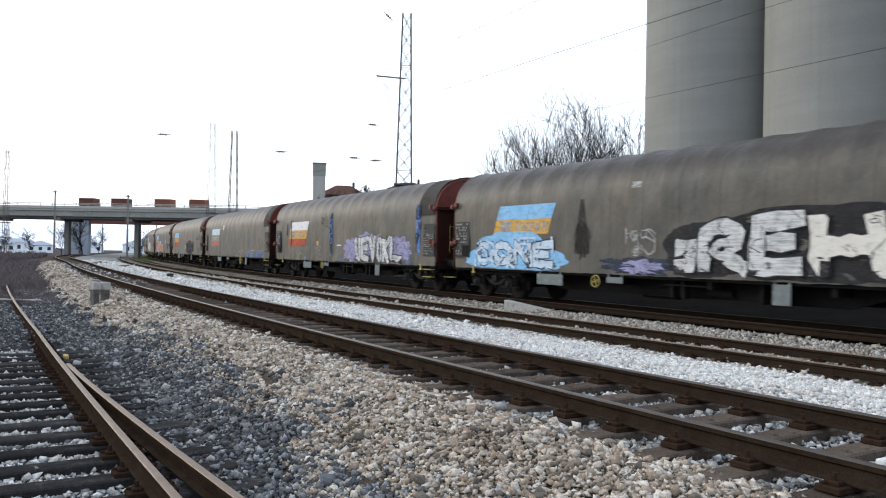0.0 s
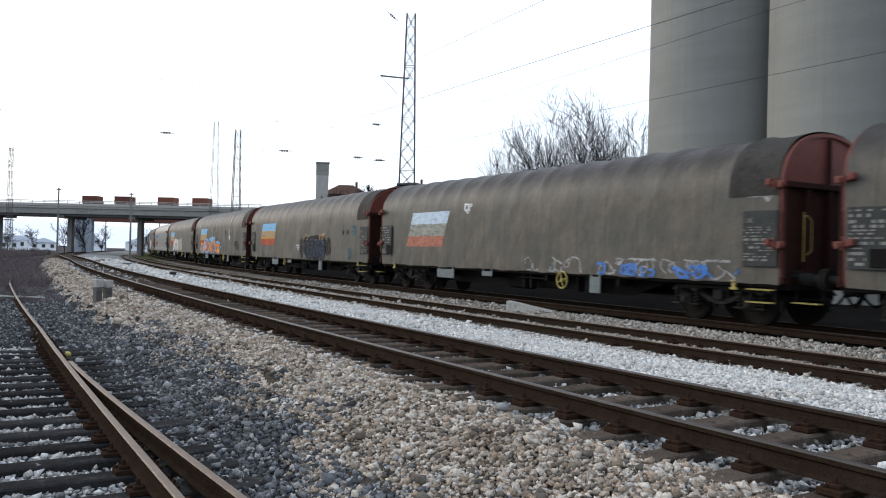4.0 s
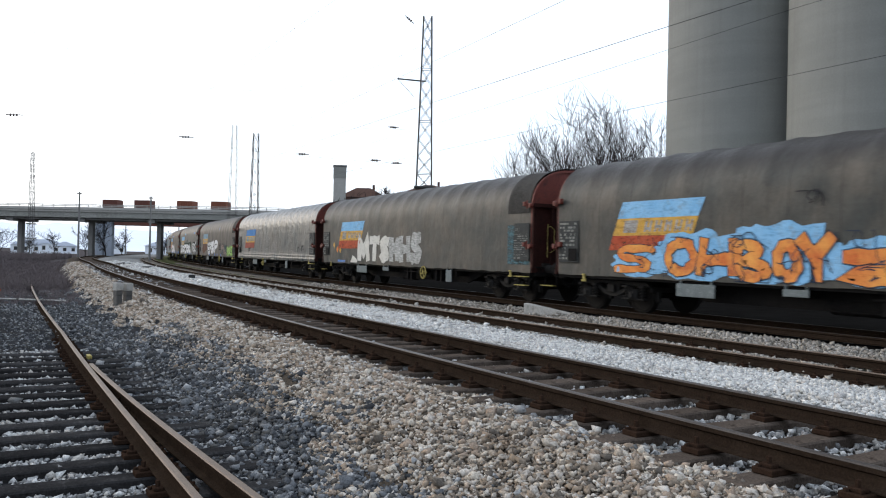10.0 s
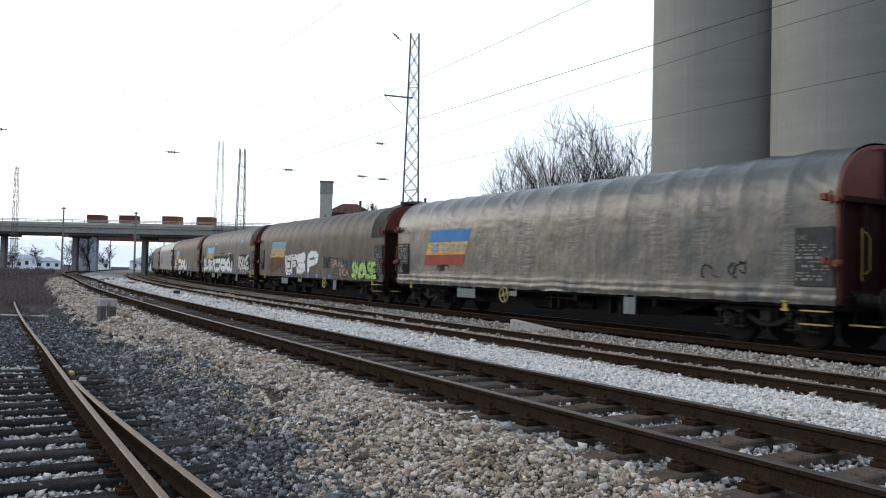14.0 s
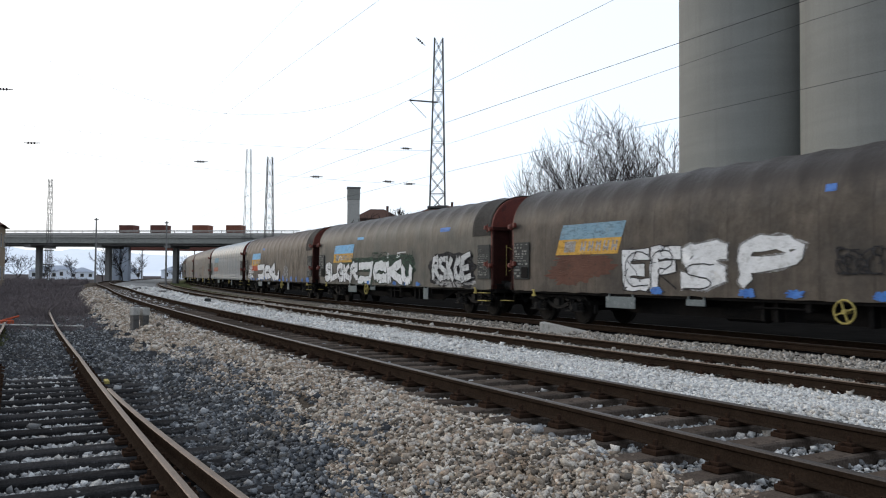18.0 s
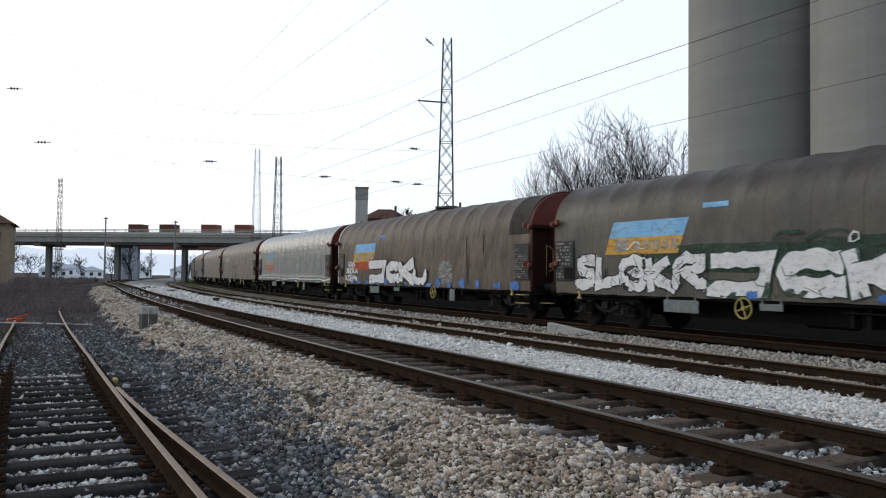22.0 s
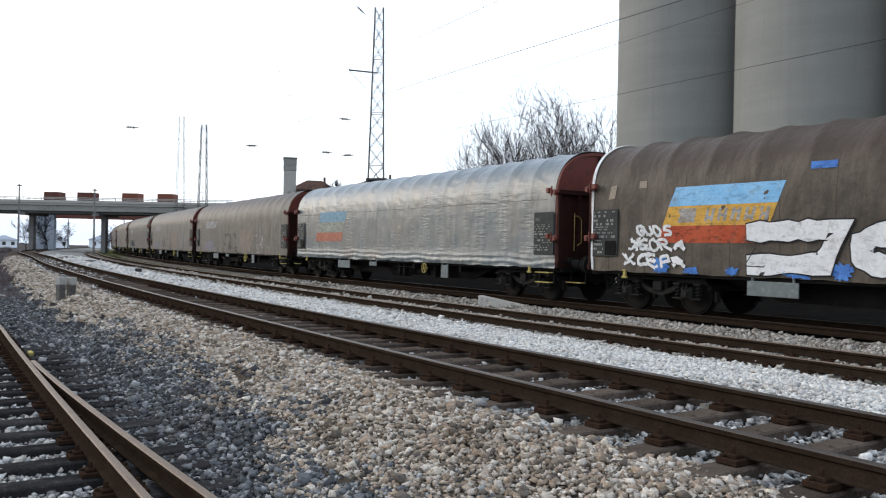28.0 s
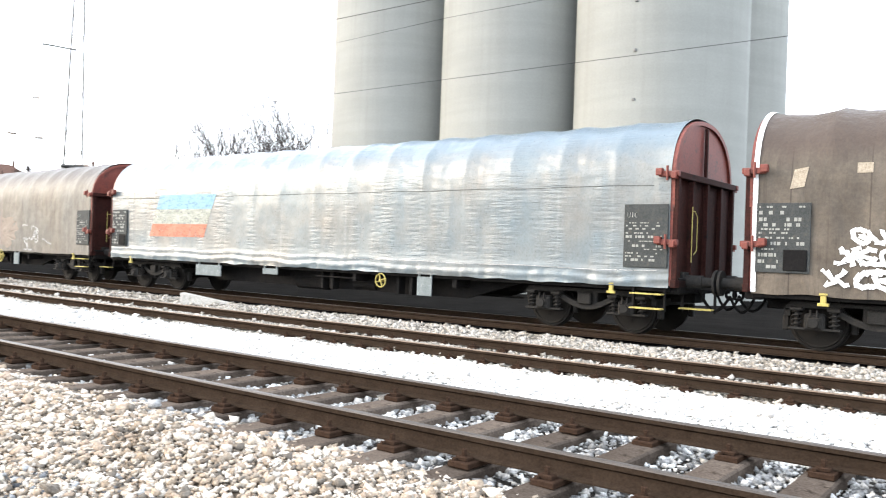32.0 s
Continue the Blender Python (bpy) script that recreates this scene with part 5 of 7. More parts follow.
        for i in range(len(rows) - 1):
            for j in range(len(rows[0]) - 1):
                bm.faces.new((rows[i][j], rows[i][j + 1], rows[i + 1][j + 1], rows[i + 1][j])).smooth = True
        return part(name, finish(bm), material, self.root, label)

    def word(self, letters, x0, x1, z0, z1, fill, edge, weight=0.30, seed=0, tilt=0.08, label="sprayed graffiti letter with a dark outline", rim=0.05, spread=1.02, inner=2, fills=None, jitter=0.035):
        """Fat sprayed letters of one width in a row."""
        rnd = random.Random(seed)
        step = (x1 - x0) / len(letters)
        boxes = []
        for k, ch in enumerate(letters):
            wx, hz = step * spread * rnd.uniform(0.92, 1.06), (z1 - z0) * rnd.uniform(0.84, 1.0)
            ox, oz = x0 + step * k + (step - wx) / 2, z0 + (z1 - z0 - hz) * rnd.random()
            boxes.append((ch, ox, ox + wx, oz, oz + hz, fills[k % len(fills)] if fills else fill))
        self.letters(boxes, edge, weight, seed, tilt, label, rim, inner, jitter)

    def letters(self, boxes, edge, weight=0.30, seed=0, tilt=0.05, label="sprayed graffiti letter with a dark outline", rim=0.05, inner=2, jitter=0.03):
        """Letters (character, x0, x1, z0, z1, paint): outline, fill, and thin loose lines over them."""
        rnd = random.Random(seed + 50)
        for ch, ox, x1, oz, z1, body in boxes:
            bm = bmesh.new()
            wx, hz = x1 - ox, z1 - oz
            w = min(weight * rnd.uniform(0.9, 1.12), wx * 0.48, hz * (0.27 if ch in "PRBEAGF" else 0.45))
            lean = rnd.uniform(-tilt, tilt)
            inset = w / 2
            lines = [[(ox + inset + (wx - 2 * inset) * px + lean * pz, oz + inset + (hz - 2 * inset) * pz) for px, pz in shaken(rounded(line) if ch in "DOGSCRPUB" or weight < 0.1 else line, rnd, jitter * (0.4 if ch in "DOGSCRPUB" else 1))] for line in STROKES[ch]]
            if edge is not None:
                for pts in lines:
                    self.ribbon(bm, pts, w + rim * 2, self.level, 1)
                self.level += 0.0012
            for q, pts in enumerate(lines):
                self.ribbon(bm, pts, w, self.level + 0.0006 * q, 0)
            self.level += 0.0018
            if edge is not None:
                for _ in range(inner):
                    x, z = ox + rnd.random() * wx, oz + rnd.random() * hz
                    pts = [(x, z)]
                    for _k in range(4):
                        x, z = x + rnd.uniform(-0.25, 0.25) * wx, z + rnd.uniform(-0.3, 0.3) * hz
                        pts.append((min(max(x, ox), ox + wx), min(max(z, oz), oz + hz)))
                    self.ribbon(bm, pts, 0.022, self.level, 1)
            part("graffiti_letter", bm, [body, edge or body], self.root, label)

    def scrawl(self, x0, x1, z0, z1, material, n=6, seed=0, width=0.03, label="thin sprayed scrawl"):
        """Loose thin tag lines."""
        rnd = random.Random(seed)
        for i in range(n):
            bm = bmesh.new()
            x, z, a = rnd.uniform(x0, x1), rnd.uniform(z0, z1), rnd.uniform(0, 6.28)
            pts = [(x, z)]
            turn = rnd.uniform(-1, 1)
            for _ in range(rnd.randint(5, 11)):
                a += turn + rnd.uniform(-0.6, 0.6)
                x, z = min(max(x + 0.11 * math.cos(a), x0), x1), min(max(z + 0.11 * math.sin(a), z0), z1)
                pts.append((x, z))
            self.level += 0.0005
            self.ribbon(bm, pts, width * rnd.uniform(0.7, 1.3), self.level, 0)
            part("scrawl", bm, material, self.root, label)

    def flag(self, top="paint_white", middle="paint_amber", low="paint_red", bars="paint_faded", x=-6.62, wear=0.0, slant=0.52):
        """The faded three-striped emblem near the wagon's end, its lettering as plain blocks."""
        rows = ((1.60, 1.97, low), (1.97, 2.40, middle), (2.40, 2.82, top))
        for z0, z1, key in rows:
            if key is None:
                continue
            k0 = (z0 - 1.60) / 1.22 * slant - slant
            k1 = (z1 - 1.60) / 1.22 * slant - slant
            self.patch("stripe", [(x + k0, z0), (x + 2.72 + k0, z0), (x + 2.72 + k1, z1), (x + k1, z1)], M[key], 0.010, "faded painted stripe", 12, 3)
        if bars and middle:
            z0, z1 = 2.06, 2.31
            bm = bmesh.new()
            self.quad(bm, [(x + 0.02, z0 - 0.02), (x + 0.52, z0 - 0.02), (x + 0.60, z1 + 0.04), (x + 0.10, z1 + 0.04)], 0.016, 3, 2)
            part("emblem_block", bm, M[bars], self.root, "pale painted block")
            for i in range(5):
                a = x + 0.78 + i * 0.33
                bm = bmesh.new()
                for u in (0.0, 0.15):
                    self.quad(bm, [(a + u, z0), (a + u + 0.075, z0), (a + u + 0.15, z1 + 0.02), (a + u + 0.075, z1 + 0.02)], 0.016, 1, 2)
                zb = z0 + (0.04, 0.09, 0.16)[i % 3]
                self.quad(bm, [(a + 0.05, zb), (a + 0.20, zb), (a + 0.22, zb + 0.07), (a + 0.07, zb + 0.07)], 0.017, 1, 1)
                part("emblem_block", bm, M[bars], self.root, "pale painted block")


def build_wagon(j, tarp, wrinkle, label, decorate, wheel_x):
    """One covered bogie wagon; x runs towards the engine, -y faces the stand, z = 0 is the top of rail."""
    seed = j + 20
    root = thing("covered_wagon", label, "freight wagon", "wagons of the freight train")
    cover = part("canvas_cover", canvas_mesh(seed, wrinkle, 240 if j == -1 else 150 if j < 2 else 80), M[tarp], root, "canvas cover stretched over hoops")
    for side in (1, -1):
        m = Matrix.Identity(4) if side == 1 else pose(0, 0, 0, 0, 0, 180)
        piece("end_wall", SHARE["end_wall"], root, m @ pose(HALF + 0.02, 0, 0))
        piece("end_frame", SHARE["end_frame"], root, m @ pose(HALF + 0.04, 0, 0))
        for z in (2.93, 1.72):
            for y in (-1, 1):
                mm = pose(side * (HALF + 0.02), y * 1.46, z) @ Matrix.Diagonal((side, 1 if y < 0 else -1, 1, 1))
                piece("clamp", SHARE["clamp"], root, mm)
        for y in (-0.875, 0.875):
            piece("buffer", SHARE["buffer"], root, m @ pose(HALF + 0.08, y, 1.03))
        piece("coupling", SHARE["coupling"], root, m @ pose(HALF + 0.10, 0, 0.93))
        piece("grab_rail", SHARE["grab_rail"], root, pose(side * (HALF + 0.22), -0.85, 1.38) if side == 1 else pose(-(HALF + 0.22), -0.85, 1.38, 0, 0, 180))
        bogie = piece("bogie", SHARE["bogie"], root, pose(side * 7.43, 0, 0))
        for x in (-0.9, 0.9):
            WHEELS.append(piece("wheelset", SHARE["wheelset"], bogie, pose(x, 0, 0.46)))
            WHEELS[-1]["at"] = x
        piece("hook", SHARE["hook"], root, pose(side * 8.15, -1.38, 0.90) @ Matrix.Diagonal((0.85, 0.9, 0.85, 1)))
    step = piece("step", SHARE["step"], root, pose(8.88, -1.36, 0.85))
    for z in (-0.06, -0.32):
        piece("tread", SHARE["tread"], step, pose(0, -0.02, z))
    step = piece("step", SHARE["step"], root, pose(9.62, -0.9, 0.85))
    piece("tread", SHARE["tread"], step, pose(0, -0.02, -0.30))
    piece("underframe", SHARE["underframe"], root, Matrix.Identity(4))
    piece("brake_gear", SHARE["brake_gear"], root, Matrix.Identity(4))
    piece("handwheel", SHARE["handwheel"], root, pose(wheel_x, -1.43, 0.72) @ Matrix.Diagonal((0.68, 1, 0.68, 1) if j in SMALL_WHEEL else (1, 1, 1, 1)))
    piece("plate", SHARE["plate_wide"], root, pose(-4.2, -1.39, 0.84))
    piece("plate", SHARE["plate_low"], root, pose(-1.55, -1.39, 0.84))
    piece("plate", SHARE["plate_tall"], root, pose(PLATE_X.get(j, 3.65), -1.39, 0.86))
    for x in (-8.78, 8.82):
        y = skin_y(x, 1.8, seed, wrinkle) - 0.03
        panel = piece("panel", SHARE["panel"], root, pose(x, y, 1.83))
        tagged(piece("lettering", BARS[(j % 2) * 2 + (1 if x > 0 else 0)], panel, Matrix.Identity(4)), "small worn lettering", kind="stuff")
        if x < 0:
            piece("label_holder", SHARE["label_holder"], panel, pose(0.20, -0.012, -0.36))
    skin = Skin(root, seed, wrinkle)
    if tarp in ("tarp_olive", "tarp_grey", "tarp_umber", "tarp_brown"):
        skin.band("end_flap", 8.0, 9.24, 12, 22, M["tarp_flap"], 0.016, "darker canvas flap lapped over the end")
    decorate(skin)
    return root


WHEELS = []
SMALL_WHEEL = (-10, -9, -7, 0)
PLATE_X = {-10: 3.32, -9: 4.28, -7: 3.33, -5: 4.06, -2: 4.1, -1: 3.8}
P = {k: M["paint_" + k] for k in ("white", "black", "blue", "deep", "navy", "amber", "red", "orange", "green", "faded", "lilac", "teal", "pink", "chrome", "cloudy", "ghost", "ivory", "ice", "moss", "sheen")}


def tags_m10(k):
    k.flag("paint_blue", "paint_amber", None)
    k.blob("spray_cloud", -8.6, -3.4, 0.93, 1.55, P["blue"], 0.012, 3, 0.10, "pale blue sprayed cloud", 3.4)
    k.blob("spray_cloud", -8.0, -4.2, 1.0, 2.05, P["blue"], 0.013, 13, 0.14, "pale blue sprayed cloud", 2.2)
    k.level = 0.016
    k.word("DONE", -7.9, -4.0, 0.99, 1.78, P["ice"], P["navy"], 0.21, 5, spread=1.08, rim=0.03, inner=1, label="pale blue graffiti letter with a dark outline")
    k.scrawl(-7.9, -4.1, 1.0, 1.75, P["navy"], 12, 8, 0.03, "thin dark line round the letters")
    k.scrawl(-8.0, -4.0, 1.0, 1.85, P["ice"], 16, 18, 0.06, "pale blue streak")
    k.patch("soot_stain", [(-3.12, 1.42), (-2.48, 1.42), (-2.72, 2.86), (-2.88, 2.86)], M["paint_soot"], 0.007, "dark triangular stain")
    k.blob("soot_stain", -3.15, -2.45, 1.30, 2.3, M["paint_soot"], 0.009, 4, 0.25, "dark stain", 1.6)
    k.scrawl(-1.1, -0.1, 1.4, 2.05, P["faded"], 9, 4, 0.035)
    k.blob("spray_cloud", -2.0, 0.5, 0.93, 1.35, P["navy"], 0.007, 6, 0.5, "dark smeared paint")
    k.blob("spray_cloud", -1.3, 0.1, 0.95, 1.3, P["lilac"], 0.010, 26, 0.5, "rubbed violet paint")
    k.blob("spray_cloud", 0.15, 2.4, 0.93, 2.15, P["black"], 0.008, 8, 0.14, "black sprayed cloud", 3.0)
    k.blob("spray_cloud", 1.9, 6.2, 0.93, 2.42, P["black"], 0.009, 5, 0.12, "black sprayed cloud", 3.4)
    k.letters([("J", 0.41, 1.19, 0.98, 1.80, P["chrome"]), ("R", 1.22, 2.62, 1.00, 2.23, P["chrome"]), ("E", 2.60, 3.90, 1.03, 2.36, P["chrome"]), ("H", 3.98, 5.60, 0.98, 2.30, P["ivory"])], P["black"], 0.42, 9, inner=4, rim=0.04)
    k.rect("patch", -0.95, -0.65, 3.05, 3.2, P["faded"])


def tags_m9(k):
    k.flag("paint_white", "paint_amber", "paint_red", "paint_faded")
    for x0, x1, z0, z1, n in ((0.75, 2.4, 0.95, 1.95, 2), (2.0, 4.8, 1.2, 2.15, 12), (5.2, 7.3, 0.95, 1.95, 5)):
        k.blob("spray_cloud", x0, x1, z0, z1, P["lilac"], 0.007 + 0.001 * n / 12, n, 0.42, "lilac sprayed cloud", 2.0)
    k.level = 0.014
    k.letters([("U", 2.02, 2.76, 0.98, 2.02, P["chrome"]), ("E", 2.68, 3.62, 0.96, 1.98, P["chrome"]), ("V", 3.52, 4.30, 0.95, 2.04, P["chrome"]), ("O", 4.20, 4.90, 0.95, 2.02, P["chrome"]), ("K", 4.80, 5.62, 0.96, 2.05, P["chrome"]), ("L", 5.52, 6.75, 1.0, 2.02, P["chrome"])], P["black"], 0.26, 2, inner=5, rim=0.035, jitter=0.05, tilt=0.12)
    k.rect("streak", -6.75, -6.60, 1.60, 2.95, P["navy"], 0.018, slant=0.1)
    k.blob("streak", -7.35, -7.15, 2.1, 2.75, P["navy"], 0.012, 9, 0.4, "dark blue smear", 3.0)
    k.blob("streak", -1.0, -0.66, 1.25, 3.1, P["navy"], 0.012, 3, 0.3, "dark blue smear", 3.4)
    k.scrawl(-0.98, -0.68, 1.2, 3.0, P["deep"], 6, 31, 0.05, "dark blue smear")
    k.blob("streak", 7.85, 8.18, 1.36, 3.2, P["deep"], 0.012, 6, 0.3, "blue smear", 3.4)
    k.scrawl(7.85, 8.18, 1.4, 3.1, P["navy"], 7, 33, 0.06, "dark blue smear")
    k.rect("patch", -2.8, -2.55, 1.64, 1.84, P["amber"])
    k.rect("patch", -0.15, 0.4, 1.62, 1.67, P["ice"])
    k.scrawl(-2.2, -1.2, 2.5, 2.95, P["black"], 4, 7, 0.03)
    k.scrawl(-5.6, -2.0, 1.2, 1.6, P["faded"], 4, 9, 0.03)
    for x in (-4.6, 0.3, 7.0):
        k.blob("tape_patch", x, x + 0.3, 0.95, 1.08, P["deep"], 0.02, int(x + 9), 0.5, "blue tape at the hem")


def tags_m8(k):
    k.flag("paint_ice", "paint_cream", "paint_rose", None)
    k.scrawl(0.4, 8.2, 0.96, 1.35, P["faded"], 26, 3, 0.045, "smeared pale paint at the hem")
    k.scrawl(3.8, 8.3, 0.96, 1.22, P["deep"], 16, 4, 0.06, "smeared blue paint at the hem")
    k.rect("patch", 8.45, 8.85, 2.68, 2.95, P["faded"])
    k.patch("patch", [(9.0, 2.55), (9.15, 2.72), (9.0, 2.9), (8.85, 2.72)], P["faded"], 0.012)
    k.scrawl(-3.0, -2.4, 2.7, 3.0, P["white"], 2, 5, 0.05)


def tags_m7(k):
    k.flag("paint_blue", "paint_amber", "paint_red", "paint_faded")
    k.blob("spray_cloud", 0.95, 4.25, 0.92, 2.08, P["black"], 0.008, 6, 0.14, "dark blue sprayed cloud", 4.0)
    k.blob("spray_cloud", 0.25, 0.95, 0.98, 2.0, M["paint_soot"], 0.007, 16, 0.3, "dark rubbed patch", 3.0)
    k.blob("spray_cloud", 4.1, 4.85, 1.15, 1.95, M["paint_soot"], 0.007, 18, 0.3, "dark rubbed patch", 3.0)
    k.level = 0.012
    k.word("BAGS", 1.15, 4.1, 0.97, 1.98, P["navy"], P["black"], 0.30, 4, rim=0.03, inner=3, jitter=0.05)
    k.scrawl(1.2, 4.0, 1.05, 1.9, P["sheen"], 12, 23, 0.025, "thin blue line in the letters")
    k.scrawl(1.2, 4.1, 1.88, 2.15, P["amber"], 6, 3, 0.022, "yellow highlight line")
    for x0, x1, z in ((-0.35, 0.22, 1.58), (-0.22, 0.16, 1.48), (-0.16, 0.10, 1.38)):
        k.rect("stencil_line", x0, x1, z, z + 0.05, P["ice"])
    for x in (6.3, 6.8):
        k.rect("patch", x, x + 0.22, 2.10, 2.28, P["black"])
    k.rect("patch", 7.45, 7.95, 2.05, 2.48, P["teal"])
    k.rect("patch", 7.0, 7.4, 1.0, 1.50, P["teal"])


def tags_m6(k):
    k.flag("paint_blue", "paint_amber", "paint_red", "paint_faded")
    k.blob("spray_cloud", -7.0, -5.0, 0.95, 1.60, P["blue"], 0.012, 7, 0.25, "pale blue sprayed cloud", 2.0)
    k.blob("spray_cloud", -5.5, -2.6, 0.93, 2.05, P["blue"], 0.013, 9, 0.25, "pale blue sprayed cloud", 2.6)
    k.blob("spray_cloud", -3.4, -0.6, 0.93, 2.16, P["blue"], 0.014, 19, 0.25, "pale blue sprayed cloud", 2.6)
    k.blob("spray_cloud", -1.2, 1.3, 0.95, 1.85, P["blue"], 0.015, 11, 0.3, "pale blue sprayed cloud", 2.2)
    k.level = 0.018
    k.letters([("S", -6.95, -5.45, 1.02, 1.76, P["orange"])], P["navy"], 0.16, 6, rim=0.02, inner=1)
    k.letters([("O", -5.20, -4.05, 0.97, 1.92, P["orange"]), ("H", -4.12, -3.02, 0.96, 1.93, P["orange"]), ("B", -3.05, -2.0, 0.95, 1.90, P["orange"]), ("O", -2.08, -1.30, 0.96, 1.86, P["orange"]), ("Y", -1.50, -0.62, 0.96, 1.98, P["orange"]), ("Z", -0.62, 1.0, 0.98, 1.66, P["orange"])], P["navy"], 0.25, 7, rim=0.028, inner=3, jitter=0.05, tilt=0.12)
    k.scrawl(-6.4, 0.8, 0.95, 2.0, P["navy"], 14, 41, 0.022, "dark blue shading line")
    k.patch("sign", [(4.05, 2.3), (4.55, 2.3), (4.55, 2.68), (4.05, 2.68)], P["faded"], 0.012)
    k.patch("sign", [(4.3, 1.9), (4.55, 2.1), (4.3, 2.3), (4.05, 2.1)], P["white"], 0.012)
    k.scrawl(3.0, 3.4, 2.2, 2.65, P["black"], 4, 3, 0.07)
    k.scrawl(6.0, 7.4, 1.3, 1.8, P["black"], 9, 5, 0.05)
    k.scrawl(-1.5, -0.9, 2.5, 2.8, P["black"], 4, 6, 0.03)


def tags_m5(k):
    k.flag("paint_blue", "paint_amber", "paint_red", "paint_faded")
    k.patch("graffiti_arrow", [(-5.6, 0.97), (-4.6, 0.97), (-4.75, 1.14), (-5.3, 1.3)], P["ivory"], 0.016)
    k.level = 0.014
    soft = P["cloudy"]
    k.letters([("M", -4.65, -3.20, 0.97, 2.17, P["ivory"]), ("T", -3.25, -2.05, 0.98, 2.15, P["ivory"]), ("S", -2.15, -1.10, 0.99, 2.14, P["ivory"]), ("H", -1.15, -0.10, 1.0, 2.15, soft), ("H", -0.15, 0.95, 1.0, 2.18, soft), ("S", 0.90, 2.0, 1.0, 2.28, soft)], None, 0.40, 12, label="cream graffiti letter, partly rubbed off", jitter=0.02)
    for x, z, c in ((-7.7, 1.75, "amber"), (-7.25, 1.55, "orange"), (-6.85, 1.52, "amber")):
        k.patch("hazard_sign", [(x, z - 0.15), (x + 0.15, z), (x, z + 0.15), (x - 0.15, z)], P[c], 0.014)
    k.rect("patch", -7.2, -6.2, 0.96, 1.06, P["deep"])
    k.rect("patch", 8.0, 9.2, 1.15, 2.35, P["teal"], 0.014)


def tags_m4(k):
    k.flag("paint_royal", "paint_amber", "paint_wine", "paint_sky")
    k.scrawl(6.0, 7.2, 1.4, 1.75, P["black"], 5, 3, 0.035)
    k.scrawl(-6.2, -5.0, 1.42, 1.6, P["black"], 6, 13, 0.05)


def tags_m3(k):
    k.flag("paint_sky", "paint_amber", None, "paint_faded")
    for i, (a, b) in enumerate(((-7.4, -5.4), (-6.3, -4.3), (-7.0, -4.6))):
        k.blob("stain", a, b, 1.1 + 0.3 * i, 1.75 + 0.12 * i, M["paint_rust"], 0.006 + 0.001 * i, 5 + i, 0.45, "faded rust-red paint patch", 2.0)
    k.level = 0.012
    puffy = [("S", -2.10, -0.42, 1.02, 2.24, P["ghost"]), ("P", -0.42, 1.62, 1.08, 2.32, P["ghost"])]
    k.letters(puffy, None, 0.50, 15, label="thin white overspray", tilt=0.0)
    k.letters([("E", -4.05, -3.0, 0.99, 2.10, P["white"]), ("F", -3.05, -1.95, 1.0, 2.12, P["white"])], P["black"], 0.36, 15, inner=5, rim=0.02)
    k.letters([(c, a + 0.06, b - 0.06, z0 + 0.05, z1 - 0.05, P["white"]) for c, a, b, z0, z1, _ in puffy], None, 0.40, 15, label="puffy white graffiti letter", tilt=0.0)
    k.letters([("C", -4.0, -3.1, 1.05, 2.05, P["black"]), ("R", -3.0, -2.1, 1.05, 2.05, P["black"]), ("S", -1.9, -0.9, 1.05, 1.7, P["black"])], None, 0.03, 18, label="thin black sprayed line")
    k.scrawl(2.15, 3.1, 1.45, 1.95, P["black"], 12, 7, 0.035)
    k.word("ARAL", 3.4, 4.9, 1.46, 1.82, P["pink"], None, 0.08, 32, label="small faded graffiti letter")
    k.word("OSE", 4.75, 5.75, 1.46, 1.82, P["teal"], None, 0.09, 33, label="small faded graffiti letter")
    k.word("LENDA", 3.4, 5.6, 1.05, 1.42, P["teal"], None, 0.09, 34, label="small faded graffiti letter")
    k.word("DEA", 4.4, 5.6, 1.05, 1.42, P["pink"], None, 0.08, 35, label="small faded graffiti letter")
    k.scrawl(2.4, 6.3, 1.72, 1.9, P["black"], 10, 17, 0.025)
    k.word("SMEASE", 5.9, 8.7, 0.97, 1.76, P["green"], P["moss"], 0.19, 18, rim=0.02, inner=3, spread=1.15, jitter=0.06)
    k.rect("patch", 1.9, 2.15, 3.05, 3.2, P["deep"])
    for i, x in enumerate((-3.0, -0.2, 1.0, 2.9)):
        k.blob("tape_patch", x, x + 0.4, 0.94, 1.12, P["deep"], 0.03, i, 0.5, "blue tape at the hem")


